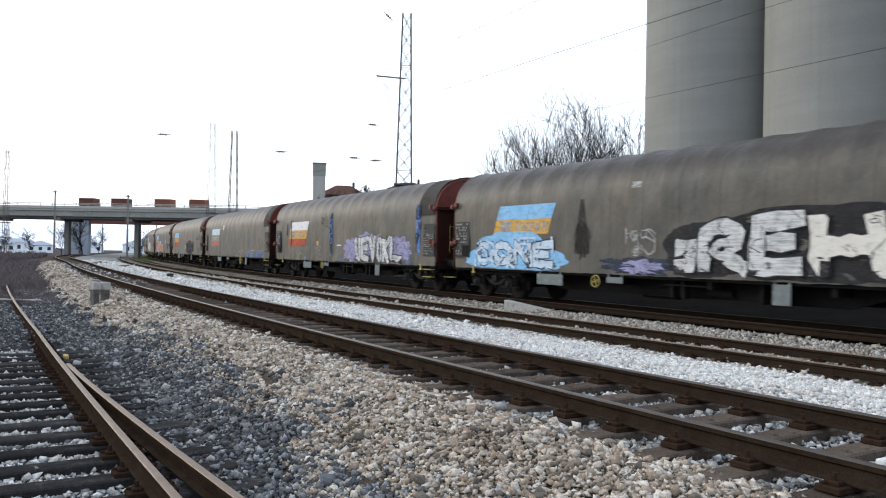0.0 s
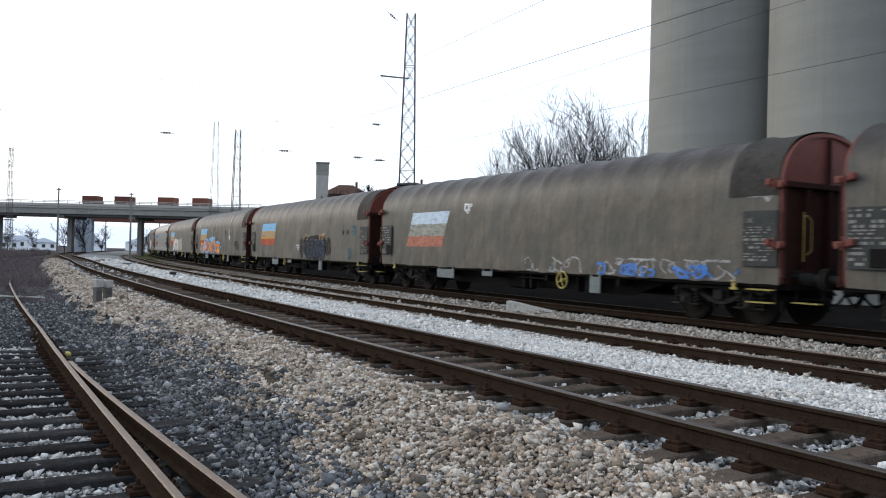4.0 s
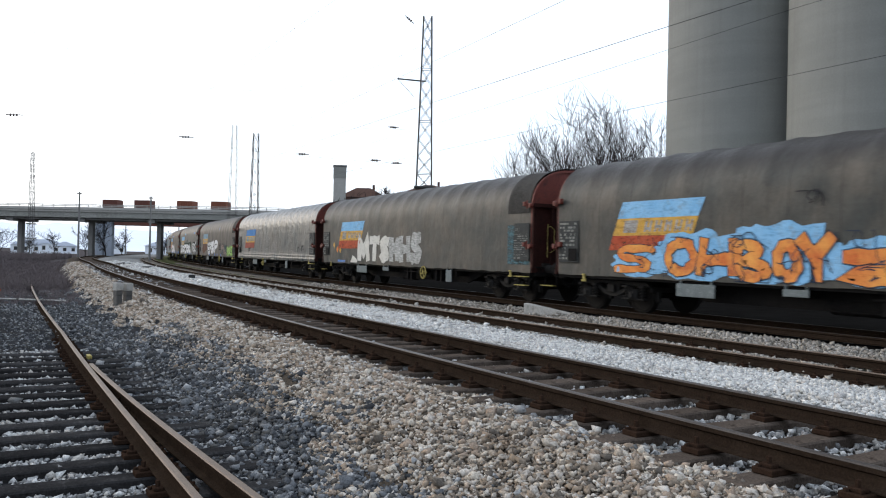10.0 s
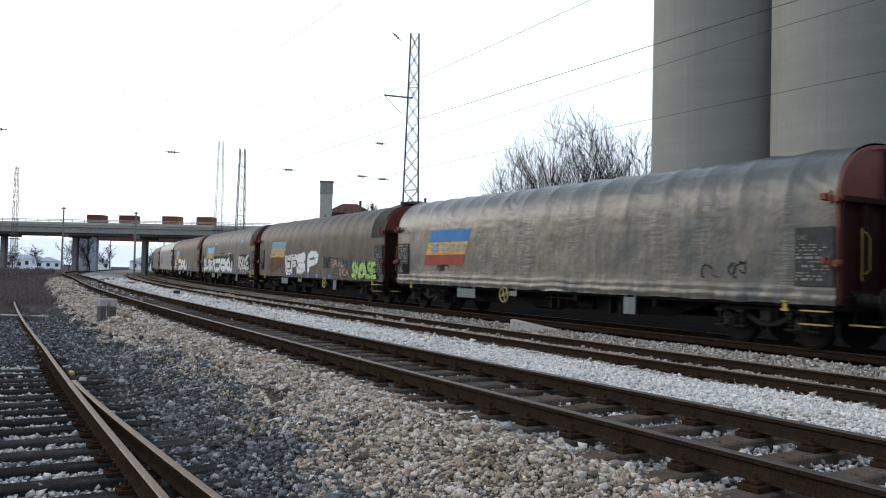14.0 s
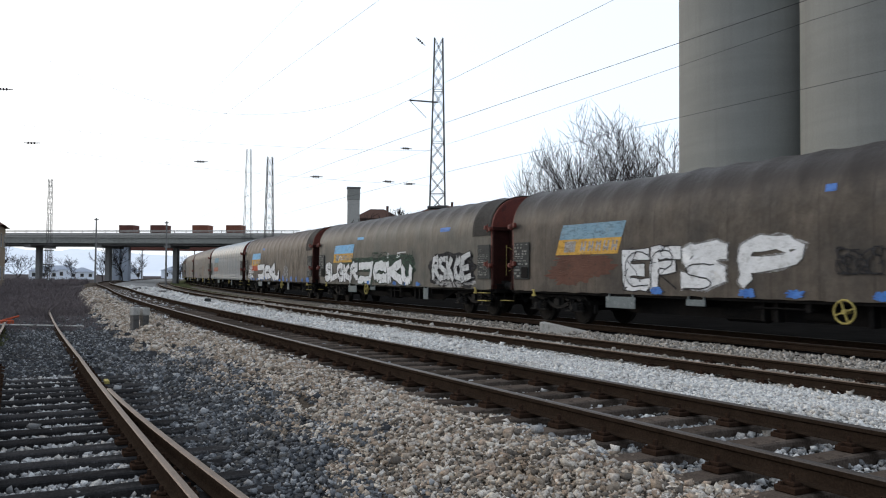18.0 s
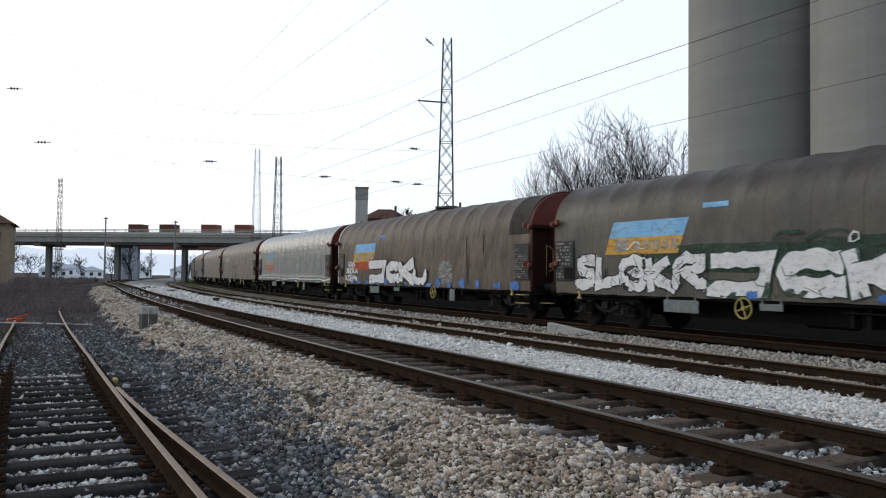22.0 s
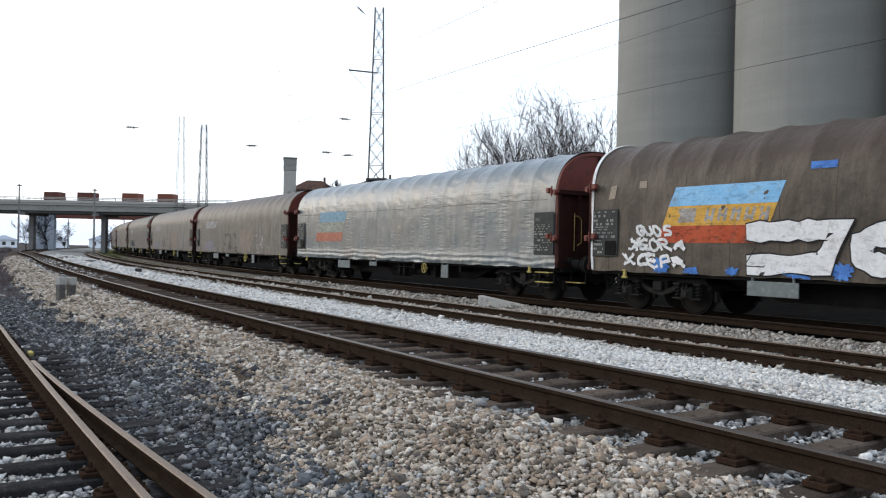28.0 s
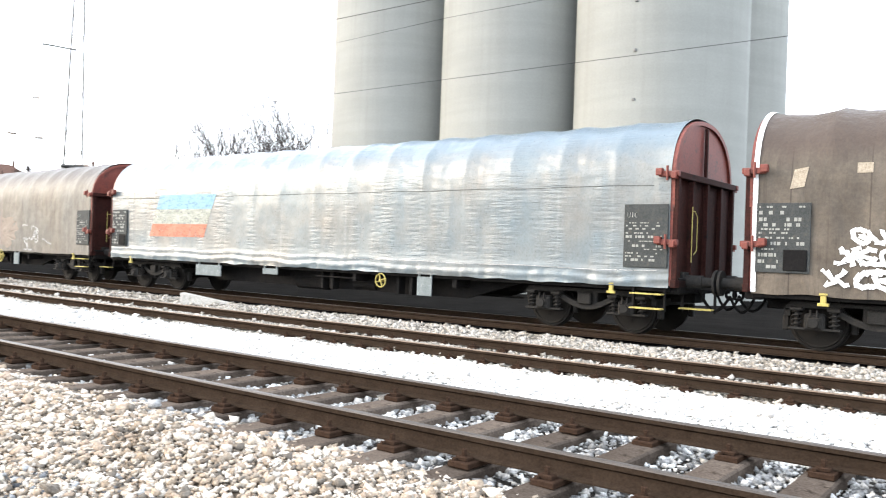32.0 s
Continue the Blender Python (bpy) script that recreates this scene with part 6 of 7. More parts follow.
def tags_m2(k):
    k.flag("paint_blue", "paint_amber", None, "paint_faded")
    k.blob("spray_cloud", -5.4, 0.0, 1.5, 2.16, P["moss"], 0.008, 10, 0.2, "dark green sprayed edge", 4.0)
    k.blob("spray_cloud", -0.6, 3.1, 1.3, 2.22, P["moss"], 0.009, 14, 0.2, "dark green sprayed edge", 4.0)
    k.level = 0.012
    k.word("SLGKR", -8.3, -3.4, 0.96, 2.02, P["white"], P["black"], 0.30, 21, inner=5, rim=0.03, spread=1.2, jitter=0.06, tilt=0.14)
    k.letters([("J", -3.30, -1.38, 0.97, 1.97, P["white"]), ("C", -1.42, 0.30, 0.97, 2.0, P["white"]), ("K", 0.20, 2.05, 0.95, 2.02, P["white"]), ("U", 1.85, 2.95, 0.94, 1.80, P["white"])], P["moss"], 0.37, 22, inner=3, rim=0.035, tilt=0.02)
    k.scrawl(-1.6, 3.0, 2.0, 2.35, P["moss"], 8, 43, 0.05, "dark green outline loop")
    k.blob("spray_cloud", 4.5, 8.2, 0.93, 2.2, P["black"], 0.008, 12, 0.18, "black sprayed cloud", 3.0)
    k.blob("spray_fill", 5.0, 8.0, 0.96, 1.45, P["faded"], 0.0095, 7, 0.4, "grey sprayed fill", 2.4)
    k.word("RSKOE", 4.85, 7.95, 1.10, 2.12, P["chrome"], P["black"], 0.21, 11, rim=0.03, inner=4, spread=1.18, jitter=0.06, tilt=0.14)
    k.rect("patch", 5.4, 6.2, 2.98, 3.13, P["deep"])
    k.rect("patch", -3.45, -2.7, 3.0, 3.12, P["blue"])
    k.scrawl(-8.2, 3.0, 2.1, 2.3, P["white"], 5, 3, 0.03)
    for i, x in enumerate((-2.2, 0.9, 2.0, 3.3)):
        k.blob("tape_patch", x, x + 0.35, 0.94, 1.10, P["deep"], 0.032, i + 4, 0.5, "blue tape at the hem")


def tags_m1(k):
    k.flag("paint_blue", "paint_amber", "paint_red", "paint_faded")
    k.level = 0.014
    tag = "white marker-like graffiti stroke"
    k.word("GUDS", -7.75, -6.65, 1.72, 2.02, P["white"], None, 0.062, 12, label=tag, tilt=0.14, spread=1.0, jitter=0.09)
    k.word("XEDRA", -8.0, -6.35, 1.38, 1.72, P["white"], None, 0.068, 14, label=tag, tilt=0.14, spread=1.0, jitter=0.09)
    k.word("XCEPA", -8.15, -6.3, 1.02, 1.38, P["white"], None, 0.068, 16, label=tag, tilt=0.14, spread=1.0, jitter=0.09)
    k.letters([("J", -4.78, -2.62, 0.98, 2.05, P["white"]), ("C", -2.62, -1.05, 0.97, 2.0, P["white"]), ("K", -1.18, 0.60, 0.96, 2.03, P["white"]), ("U", 0.32, 1.72, 0.96, 1.62, P["white"])], P["black"], 0.37, 31, inner=1, rim=0.03, tilt=0.02)
    k.blob("wash", 2.65, 3.85, 1.05, 1.90, P["ghost"], 0.010, 5, 0.3, "rubbed white wash", 3.0)
    rnd = random.Random(44)
    for i in range(15):
        x, w = -7.2 + i * 1.08 + rnd.uniform(-0.3, 0.3), rnd.uniform(0.25, 0.62)
        k.blob("tape_patch", x, x + w, 0.93, 1.04 + rnd.uniform(0.02, 0.26), P["deep"], 0.030, i, 0.6, "blue tape at the hem")
    k.band("edge_tape", -9.27, -9.19, 0, 24, P["white"], 0.022, "white painted edge of the cover")
    k.rect("patch", -3.4, -2.9, 3.0, 3.14, P["deep"])
    k.patch("mend", [(-8.7, 2.62), (-8.48, 2.66), (-8.42, 2.98), (-8.64, 2.94)], M["patch_tan"], 0.012)
    k.patch("mend", [(-7.72, 2.86), (-7.5, 2.86), (-7.5, 3.02), (-7.72, 3.02)], M["patch_tan"], 0.012)
    for x, z0, z1 in ((5.0, 1.05, 2.75), (5.12, 1.1, 2.1), (6.25, 2.1, 2.8)):
        k.rect("slit", x, x + 0.05, z0, z1, P["black"], 0.012, "dark slit in the canvas")


def tags_0(k):
    k.flag("paint_sky", "paint_cream", "paint_rose", None)
    bm = bmesh.new()
    k.ribbon(bm, [(-HALF + 0.2 + i * 0.9, 2.74 + 0.01 * math.sin(i * 2.1)) for i in range(21)], 0.012, 0.006, 0)
    part("seam", bm, M["panel_dark"], k.root, "dark stitched seam")
    # pale strip paints the light caught by the fold above the hem
    bm = bmesh.new()
    k.ribbon(bm, [(-HALF + 0.3 + i * 0.6, 1.20 + 0.012 * math.sin(i * 1.3)) for i in range(31)], 0.014, 0.008, 0)
    part("seam", bm, M["paint_faded"], k.root, "pale strip for the lit crease above the hem")


def tags_far(a, words, c):
    def draw(k):
        k.flag(a, None, None, None)
        if not words:
            n = k.seed % 5
            k.blob("stain", -6.9, -4.4, 0.98, 1.6, M["paint_mauve"], 0.006, n, 0.5, "faded lilac paint patch", 1.9)
            k.blob("stain", 1.2 - n * 0.3, 3.6, 1.1, 2.2, M["paint_peach"], 0.007, n + 3, 0.35, "faded peach paint patch", 3.0)
            k.scrawl(-3.0, 1.0, 1.0, 2.0, P["black"], 9, n + 5, 0.05, "dark drips of old paint")
            k.scrawl(3.8, 6.5, 1.0, 1.9, P["faded"], 8, n + 9, 0.06, "pale scribble of old paint")
        if words:
            k.word(words, -6.4, -2.0, 1.0, 1.75, P[c], None, 0.24, len(words) + 3)
    return draw


WAGONS = {
    -10: ("tarp_olive", 0.6, "olive canvas-covered wagon with blue and white graffiti", tags_m10, -2.24),
    -9: ("tarp_olive", 0.7, "olive canvas-covered wagon with white letters on a lilac cloud", tags_m9, -2.0),
    -8: ("tarp_olive", 1.0, "olive canvas-covered wagon with smeared blue scribbles at the hem", tags_m8, 2.3),
    -7: ("tarp_olive", 0.6, "olive canvas-covered wagon with a dark graffiti cloud", tags_m7, -2.36),
    -6: ("tarp_grey", 0.6, "grey canvas-covered wagon with orange and blue graffiti", tags_m6, 2.3),
    -5: ("tarp_grey", 0.8, "grey canvas-covered wagon with cream block letters", tags_m5, 2.05),
    -4: ("tarp_pale", 2.2, "pale grey-green plastic-covered wagon with a striped emblem", tags_m4, -1.9),
    -3: ("tarp_umber", 0.8, "brown canvas-covered wagon with white and green graffiti", tags_m3, 2.3),
    -2: ("tarp_olive", 0.8, "olive-brown canvas-covered wagon with white block graffiti", tags_m2, -2.27),
    -1: ("tarp_brown", 1.9, "brown canvas-covered wagon with huge white letters and blue tape", tags_m1, 2.2),
    0: ("tarp_silver", 2.2, "silver foil-covered wagon with red arched ends", tags_0, 2.37),
    1: ("tarp_sand", 1.0, "pale olive canvas-covered wagon with a white patch", tags_far("paint_faded", "", "faded"), 2.3),
    2: ("tarp_sand", 0.7, "pale grey canvas-covered wagon with a faded emblem", tags_far("paint_faded", "", "faded"), 2.3),
    3: ("tarp_grey", 0.7, "grey canvas-covered wagon with dark graffiti", tags_far("paint_faded", "RABEL", "navy"), 2.3),
    4: ("tarp_olive", 0.7, "olive canvas-covered wagon with a worn pale stripe", tags_far("paint_faded", "", "faded"), 2.3),
    5: ("tarp_olive", 0.7, "olive canvas-covered wagon with a worn pale stripe", tags_far("paint_faded", "", "faded"), 2.3),
    6: ("tarp_olive", 0.7, "olive canvas-covered wagon with a worn pale stripe", tags_far("paint_faded", "", "faded"), 2.3),
    7: ("tarp_grey", 0.7, "grey canvas-covered wagon with a worn pale stripe", tags_far("paint_faded", "", "faded"), 2.3),
    8: ("tarp_olive", 0.7, "olive canvas-covered wagon with a worn pale stripe", tags_far("paint_faded", "", "faded"), 2.3),
}
TRAIN_CARS = {j: build_wagon(j, *spec) for j, spec in WAGONS.items()}


# ---------------------------------------------------------------- overhead wires
def follow(name, label, d, z, s0, s1, sag=0.0, span=50.0, r=0.007):
    """A wire that follows a track at offset d."""
    bm = bmesh.new()
    rows = []
    ss = np.arange(s0, s1 + 0.1, 4.0)
    for s in ss:
        x, y, h = spot(s, d + 0.15 * math.sin(s * 2 * math.pi / 100))
        k = ((s + 6) % span) / span
        zz = z - sag * 4 * k * (1 - k)
        rows.append([bm.verts.new((x - r * math.cos(h) * math.cos(a), y + r * math.sin(h) * math.cos(a), zz + r * math.sin(a))) for a in (0, 2.094, 4.188)])
    for i in range(len(rows) - 1):
        for k in range(3):
            bm.faces.new((rows[i][k], rows[i + 1][k], rows[i + 1][(k + 1) % 3], rows[i][(k + 1) % 3]))
    return tagged(part(name, bm, M["cable"]), label, "cable", "overhead cables")


for d, zc, zm in ((TRAIN, 5.55, 7.1), (THIRD, 5.8, 7.3), (MAIN, 6.0, 7.4)):
    follow("contact_wire", "thin dark contact wire over the track", d, zc, -40, 150, r=0.003 if d == MAIN else 0.007)
    follow("messenger_wire", "thin dark carrier cable sagging over the track", d, zm, -40, 150, 0.45, r=0.0025 if d == MAIN else 0.006)

SPAN_DIR = Vector((-0.91, -0.41, 0))
mast_at = Vector((mast_x, mast_y, 0))


def build_insulator(k, z, lean=0.0, size=1.0):
    """A string of ribbed discs on the cross-span, k metres from the tall mast."""
    p = mast_at + SPAN_DIR * k
    root = thing("insulator", "dark ribbed insulator hung in the cross-span cables", "insulator", "cross-span insulators", m=pose(p.x, p.y, z, 0, lean, math.degrees(math.atan2(SPAN_DIR.y, SPAN_DIR.x))))
    part("core", rod(bmesh.new(), (-0.75 * size, 0, 0), (0.75 * size, 0, 0), 0.03, 6), M["insulator"], root)
    for i in range(3):
        x = (-0.28 + i * 0.28) * size
        part("disc", rod(bmesh.new(), (x, 0, 0), (x + 0.09, 0, 0), 0.14 * size, 10), M["insulator"], root)
    return root


for k, z, lean in ((2.6, 10.87, 0), (4.0, 8.3, 0), (2.3, 8.22, 4), (9.5, 8.35, 2), (17.5, 8.9, 2), (27.7, 9.4, 4), (29.3, 12.6, 3), (1.5, 19.1, -35)):
    build_insulator(k, z, lean, 0.62)
other = mast_at + SPAN_DIR * 31.3
edge_mast = build_mast(other.x, other.y, -0.6, 18.5, 0.95, 0.6, label="lattice steel mast of the cross-span beyond the siding")
edge_mast.matrix_basis = edge_mast.matrix_basis @ pose(0, 0, 0, 0, 1.6, 0)
for za, zb, sag in ((17.6, 17.0, 5.0), (10.9, 10.6, 0.5), (8.2, 9.4, 0.4)):
    wire("cross_span", "thin cross-span cable between two masts", (mast_at.x, mast_at.y, za), (other.x, other.y, zb), 0.008, sag)
for k, z0, z1 in ((6.0, 8.2, 10.9), (14.5, 8.4, 12.6), (21.0, 9.0, 12.9)):
    p = mast_at + SPAN_DIR * k
    wire("dropper", "slanting hanger cable of the cross-span", (p.x, p.y, z1), (p.x - 0.5, p.y - 0.2, z0 + 1.0), 0.014, 0.0, n=2)


# ---------------------------------------------------------------- road bridge
BRIDGE_A, BRIDGE_B = Vector((-95.0, 140.2, 0)), Vector((-22.0, 131.0, 0))
along_bridge = (BRIDGE_B - BRIDGE_A).normalized()
bridge_turn = math.degrees(math.atan2(along_bridge.y, along_bridge.x))
BRIDGE_LEN = (BRIDGE_B - BRIDGE_A).length


def bridge_u(bearing):
    """Distance along the bridge where a line from the stand at that bearing meets it."""
    v = Vector((math.sin(radians(bearing)), math.cos(radians(bearing))))
    a, w = BRIDGE_A.xy, along_bridge.xy
    return (a.x * v.y - a.y * v.x) / (w.y * v.x - w.x * v.y)


def build_bridge():
    root = thing("road_bridge", "long grey concrete road bridge on slim piers crossing the tracks", "bridge", m=pose(BRIDGE_A.x, BRIDGE_A.y, 0, 0, 0, bridge_turn))
    L = BRIDGE_LEN
    part("deck", box(bmesh.new(), 0, L, 0, 9.0, 7.2, 7.75, 0.03), M["concrete_pale"], root)
    # girders and soffit step darker: shade under the deck put into their concrete
    for y in (0.5, 3.0, 5.5, 8.0):
        part("girder", box(bmesh.new(), 0, L, y - 0.3, y + 0.3, 6.3, 7.2), M["concrete"], root)
    part("edge_beam", box(bmesh.new(), 0, L, -0.15, 0.15, 7.55, 8.0, 0.02), M["concrete_pale"], root)
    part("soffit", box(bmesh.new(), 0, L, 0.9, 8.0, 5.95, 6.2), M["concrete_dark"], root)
    for z in (8.2, 8.42):
        part("handrail", box(bmesh.new(), 0, L, -0.04, 0.04, z - 0.05, z + 0.05), M["concrete_pale"], root, "pale steel handrail")
    post = mesh_of("rail_post", box(bmesh.new(), -0.04, 0.04, -0.04, 0.04, 8.0, 8.42), M["concrete_pale"])
    for x in np.arange(0.5, L, 2.0):
        piece("rail_post", post, root, pose(x, 0, 0))
    for b, w in ((-26.7, 0.8), (-22.6, 0.8), (-18.35, 0.8), (-13.7, 0.8), (-32.0, 0.8)):
        u = bridge_u(b)
        for y in (4.0,):
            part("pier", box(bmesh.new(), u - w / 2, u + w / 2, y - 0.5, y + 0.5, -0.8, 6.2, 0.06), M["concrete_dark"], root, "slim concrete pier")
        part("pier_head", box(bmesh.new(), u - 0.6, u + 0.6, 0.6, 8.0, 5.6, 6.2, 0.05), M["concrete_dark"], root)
    return root


build_bridge()


def build_crate(b, w, key):
    u = bridge_u(b)
    p = BRIDGE_A + along_bridge * u
    root = thing("cargo_box", "rust-red ribbed box standing on the bridge", "box", "boxes on the bridge", m=pose(p.x, p.y, 7.75, 0, 0, bridge_turn))
    part("shell", box(bmesh.new(), 0, w, 1.0, 3.2, 0.35, 1.62, 0.04), M[key], root)
    for i in range(int(w / 0.4)):
        x = 0.2 + i * 0.4
        part("rib", box(bmesh.new(), x, x + 0.08, 0.95, 1.0, 0.4, 1.58), M[key], root)
    part("skid", box(bmesh.new(), 0.1, w - 0.1, 1.1, 3.1, 0.0, 0.35), M["under_black"], root)


for b, w, key in ((-21.45, 2.5, "container_red"), (-19.52, 2.6, "container_red"), (-16.85, 2.7, "container_orange"), (-14.65, 2.6, "container_orange")):
    build_crate(b, w, key)


def build_lamp_post(b, distance, height, label):
    x, y = far(b, distance)
    root = thing("line_pole", label, "pole", "poles by the bridge", m=pose(x, y, -0.7))
    part("shaft", rod(bmesh.new(), (0, 0, 0), (0, 0, height), 0.16, 8, 0.10), M["concrete_dark"], root)
    part("cross_arm", box(bmesh.new(), -0.3, 0.3, -0.06, 0.06, height - 0.3, height - 0.15), M["mast_steel"], root)
    return root


build_lamp_post(-22.62, 126, 9.9, "slim concrete pole standing before the bridge")
build_lamp_post(-18.3, 124, 9.6, "slim concrete pole standing before the bridge")
build_lamp_post(-16.5, 190, 12.0, "distant concrete pole beyond the bridge")
build_lamp_post(-19.8, 200, 10.0, "distant concrete pole beyond the bridge")

# second bridge, farther off: blue-grey twin piers under a red girder
root = thing("girder_bridge", "farther bridge with a red steel girder on blue-grey twin piers", "bridge")
x0, y0 = far(-23.5, 176)
x1, y1 = far(-12.5, 168)
turn = math.degrees(math.atan2(y1 - y0, x1 - x0))
root.matrix_basis = pose(x0, y0, 0, 0, 0, turn)
span = math.hypot(x1 - x0, y1 - y0)
part("girder", box(bmesh.new(), 9.5, span, 0, 0.4, 5.9, 7.2, 0.03), M["container_red"], root, "red painted steel girder")
part("deck", box(bmesh.new(), -6, span, 0, 7, 7.2, 7.7), M["concrete_dark"], root)
for u in (6.4, 8.2):
    part("pier", box(bmesh.new(), u - 0.7, u + 0.7, 1.0, 2.6, -0.9, 7.2, 0.1), M["pier_blue"], root, "blue-grey concrete pier")
part("pier", box(bmesh.new(), 25.2, 26.0, 1.0, 2.6, -0.9, 7.2, 0.1), M["concrete_dark"], root)


# ---------------------------------------------------------------- buildings
def build_house(name, label, x, y, z, turn, w, depth, h, roof_h, wall, roof, windows, storeys=1, chimney=True):
    root = thing(name, label, "building", m=pose(x, y, z, 0, 0, turn))
    bm = bmesh.new()
    box(bm, -w / 2, w / 2, 0, depth, 0, h)
    part("wall", bm, wall, root)
    bm = bmesh.new()
    if roof_h:
        o = 0.45
        a = [bm.verts.new(v) for v in ((-w / 2 - o, -o, h - 0.05), (w / 2 + o, -o, h - 0.05), (w / 2 + o, depth + o, h - 0.05), (-w / 2 - o, depth + o, h - 0.05))]
        k = min(w, depth) * 0.45
        b = [bm.verts.new(v) for v in ((-w / 2 + k, depth / 2, h + roof_h), (w / 2 - k, depth / 2, h + roof_h))]
        for f in ((a[0], a[1], b[1], b[0]), (a[1], a[2], b[1]), (a[2], a[3], b[0], b[1]), (a[3], a[0], b[0]), (a[3], a[2], a[1], a[0])):
            bm.faces.new(f)
        finish(bm)
    else:
        box(bm, -w / 2 - 0.15, w / 2 + 0.15, -0.15, depth + 0.15, h, h + 0.5)
    part("roof", bm, roof, root)
    if chimney:
        part("chimney", box(bmesh.new(), w * 0.2, w * 0.2 + 0.7, depth * 0.4, depth * 0.4 + 0.7, h, h + roof_h + 0.9, 0.03), wall, root)
    for st in range(storeys):
        for i in range(windows):
            u = -w / 2 + w * (i + 0.5) / windows
            z0 = h * (st + 0.35) / storeys
            win = part("window", box(bmesh.new(), u - 0.55, u + 0.55, -0.06, 0.02, z0, z0 + h / storeys * 0.42), M["plaster"], root)
            part("pane", box(bmesh.new(), u - 0.46, u + 0.46, -0.075, -0.061, z0 + 0.1, z0 + h / storeys * 0.42 - 0.1), M["window_dark"], win)
        for i in range(2):
            u, z0 = depth * (i + 0.5) / 2, h * (st + 0.35) / storeys
            win = part("window", box(bmesh.new(), w / 2 - 0.02, w / 2 + 0.06, u - 0.55, u + 0.55, z0, z0 + h / storeys * 0.42), M["concrete_pale"], root)
            part("pane", box(bmesh.new(), w / 2 + 0.061, w / 2 + 0.075, u - 0.46, u + 0.46, z0 + 0.1, z0 + h / storeys * 0.42 - 0.1), M["window_dark"], win)
    return root


x, y = far(-30.45, 92)
build_house("house", "weathered plaster house with a brown tiled roof", x, y, -0.6, 24, 7.5, 8, 6.7, 2.4, M["plaster"], M["roof_tile"], 3, 2)
x, y = far(-33.5, 96)
build_house("house", "weathered plaster house with a brown tiled roof", x, y, -0.6, 24, 9.0, 8, 5.0, 2.0, M["plaster"], M["roof_tile"], 3, 2)


# walls and roofs take pale blue-grey, with the distance haze in their colour
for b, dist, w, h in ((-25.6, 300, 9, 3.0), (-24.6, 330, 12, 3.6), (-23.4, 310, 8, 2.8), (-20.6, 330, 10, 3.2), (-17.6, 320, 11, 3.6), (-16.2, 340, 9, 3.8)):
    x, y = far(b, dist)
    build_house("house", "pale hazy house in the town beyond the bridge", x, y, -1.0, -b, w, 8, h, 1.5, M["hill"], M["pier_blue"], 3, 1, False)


def build_tower():
    x, y = far(-5.86, 200)
    root = thing("concrete_tower", "slender square concrete tower with a dark stained head", "tower", m=pose(x, y, 0, 0, 0, 8))
    part("shaft", box(bmesh.new(), -1.45, 1.45, -1.45, 1.45, 0, 19.6, 0.05), M["concrete_pale"], root)
    part("head", box(bmesh.new(), -1.52, 1.52, -1.52, 1.52, 19.6, 22.6, 0.05), M["concrete"], root, "dark stained tower head")
    part("cornice", box(bmesh.new(), -1.65, 1.65, -1.65, 1.65, 22.4, 22.75, 0.03), M["concrete_dark"], root)


build_tower()
for b, dist, w, h, rf, n, zz in ((-4.2, 232, 13, 17.5, 3.0, 5, 0), (-2.0, 240, 12, 15.5, 2.5, 5, 0), (0.4, 236, 12, 20.0, 2.2, 5, 0), (2.4, 238, 9, 19.0, 2.4, 4, 0), (-9.0, 260, 16, 8.0, 2.0, 5, 0)):
    x, y = far(b, dist)
    build_house("apartment_house", "distant reddish apartment house behind bare trees", x, y, zz, -b, w, 10, h, rf, M["roof_tile"] if n == 5 else M["plaster"], M["roof_tile"], n, 3)

# ---------------------------------------------------------------- hills on the horizon
def build_hill(name, b0, b1, dist, peak, seed, base=-2.0):
    bm = bmesh.new()
    n = 60
    low, high, back = [], [], []
    for i in range(n + 1):
        b = b0 + (b1 - b0) * i / n
        x, y = far(b, dist)
        k = math.sin(math.pi * i / n) ** 0.6
        z = base + peak * k * (0.75 + 0.35 * noise.noise((i * 0.12, seed, 0)) + 0.08 * noise.noise((i * 0.7, seed, 3)))
        low.append(bm.verts.new((x * 0.86, y * 0.86, base)))
        high.append(bm.verts.new((x, y, z)))
        x, y = far(b, dist * 1.3)
        back.append(bm.verts.new((x, y, base)))
    for i in range(n):
        bm.faces.new((low[i], low[i + 1], high[i + 1], high[i]))
        bm.faces.new((high[i], high[i + 1], back[i + 1], back[i]))
    for f in bm.faces:
        f.smooth = True
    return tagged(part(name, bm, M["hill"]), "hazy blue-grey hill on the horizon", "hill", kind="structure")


build_hill("backdrop_1", -50, -10, 1500, 62, 1.0)
build_hill("backdrop_2", -22, 14, 900, 11, 4.0)


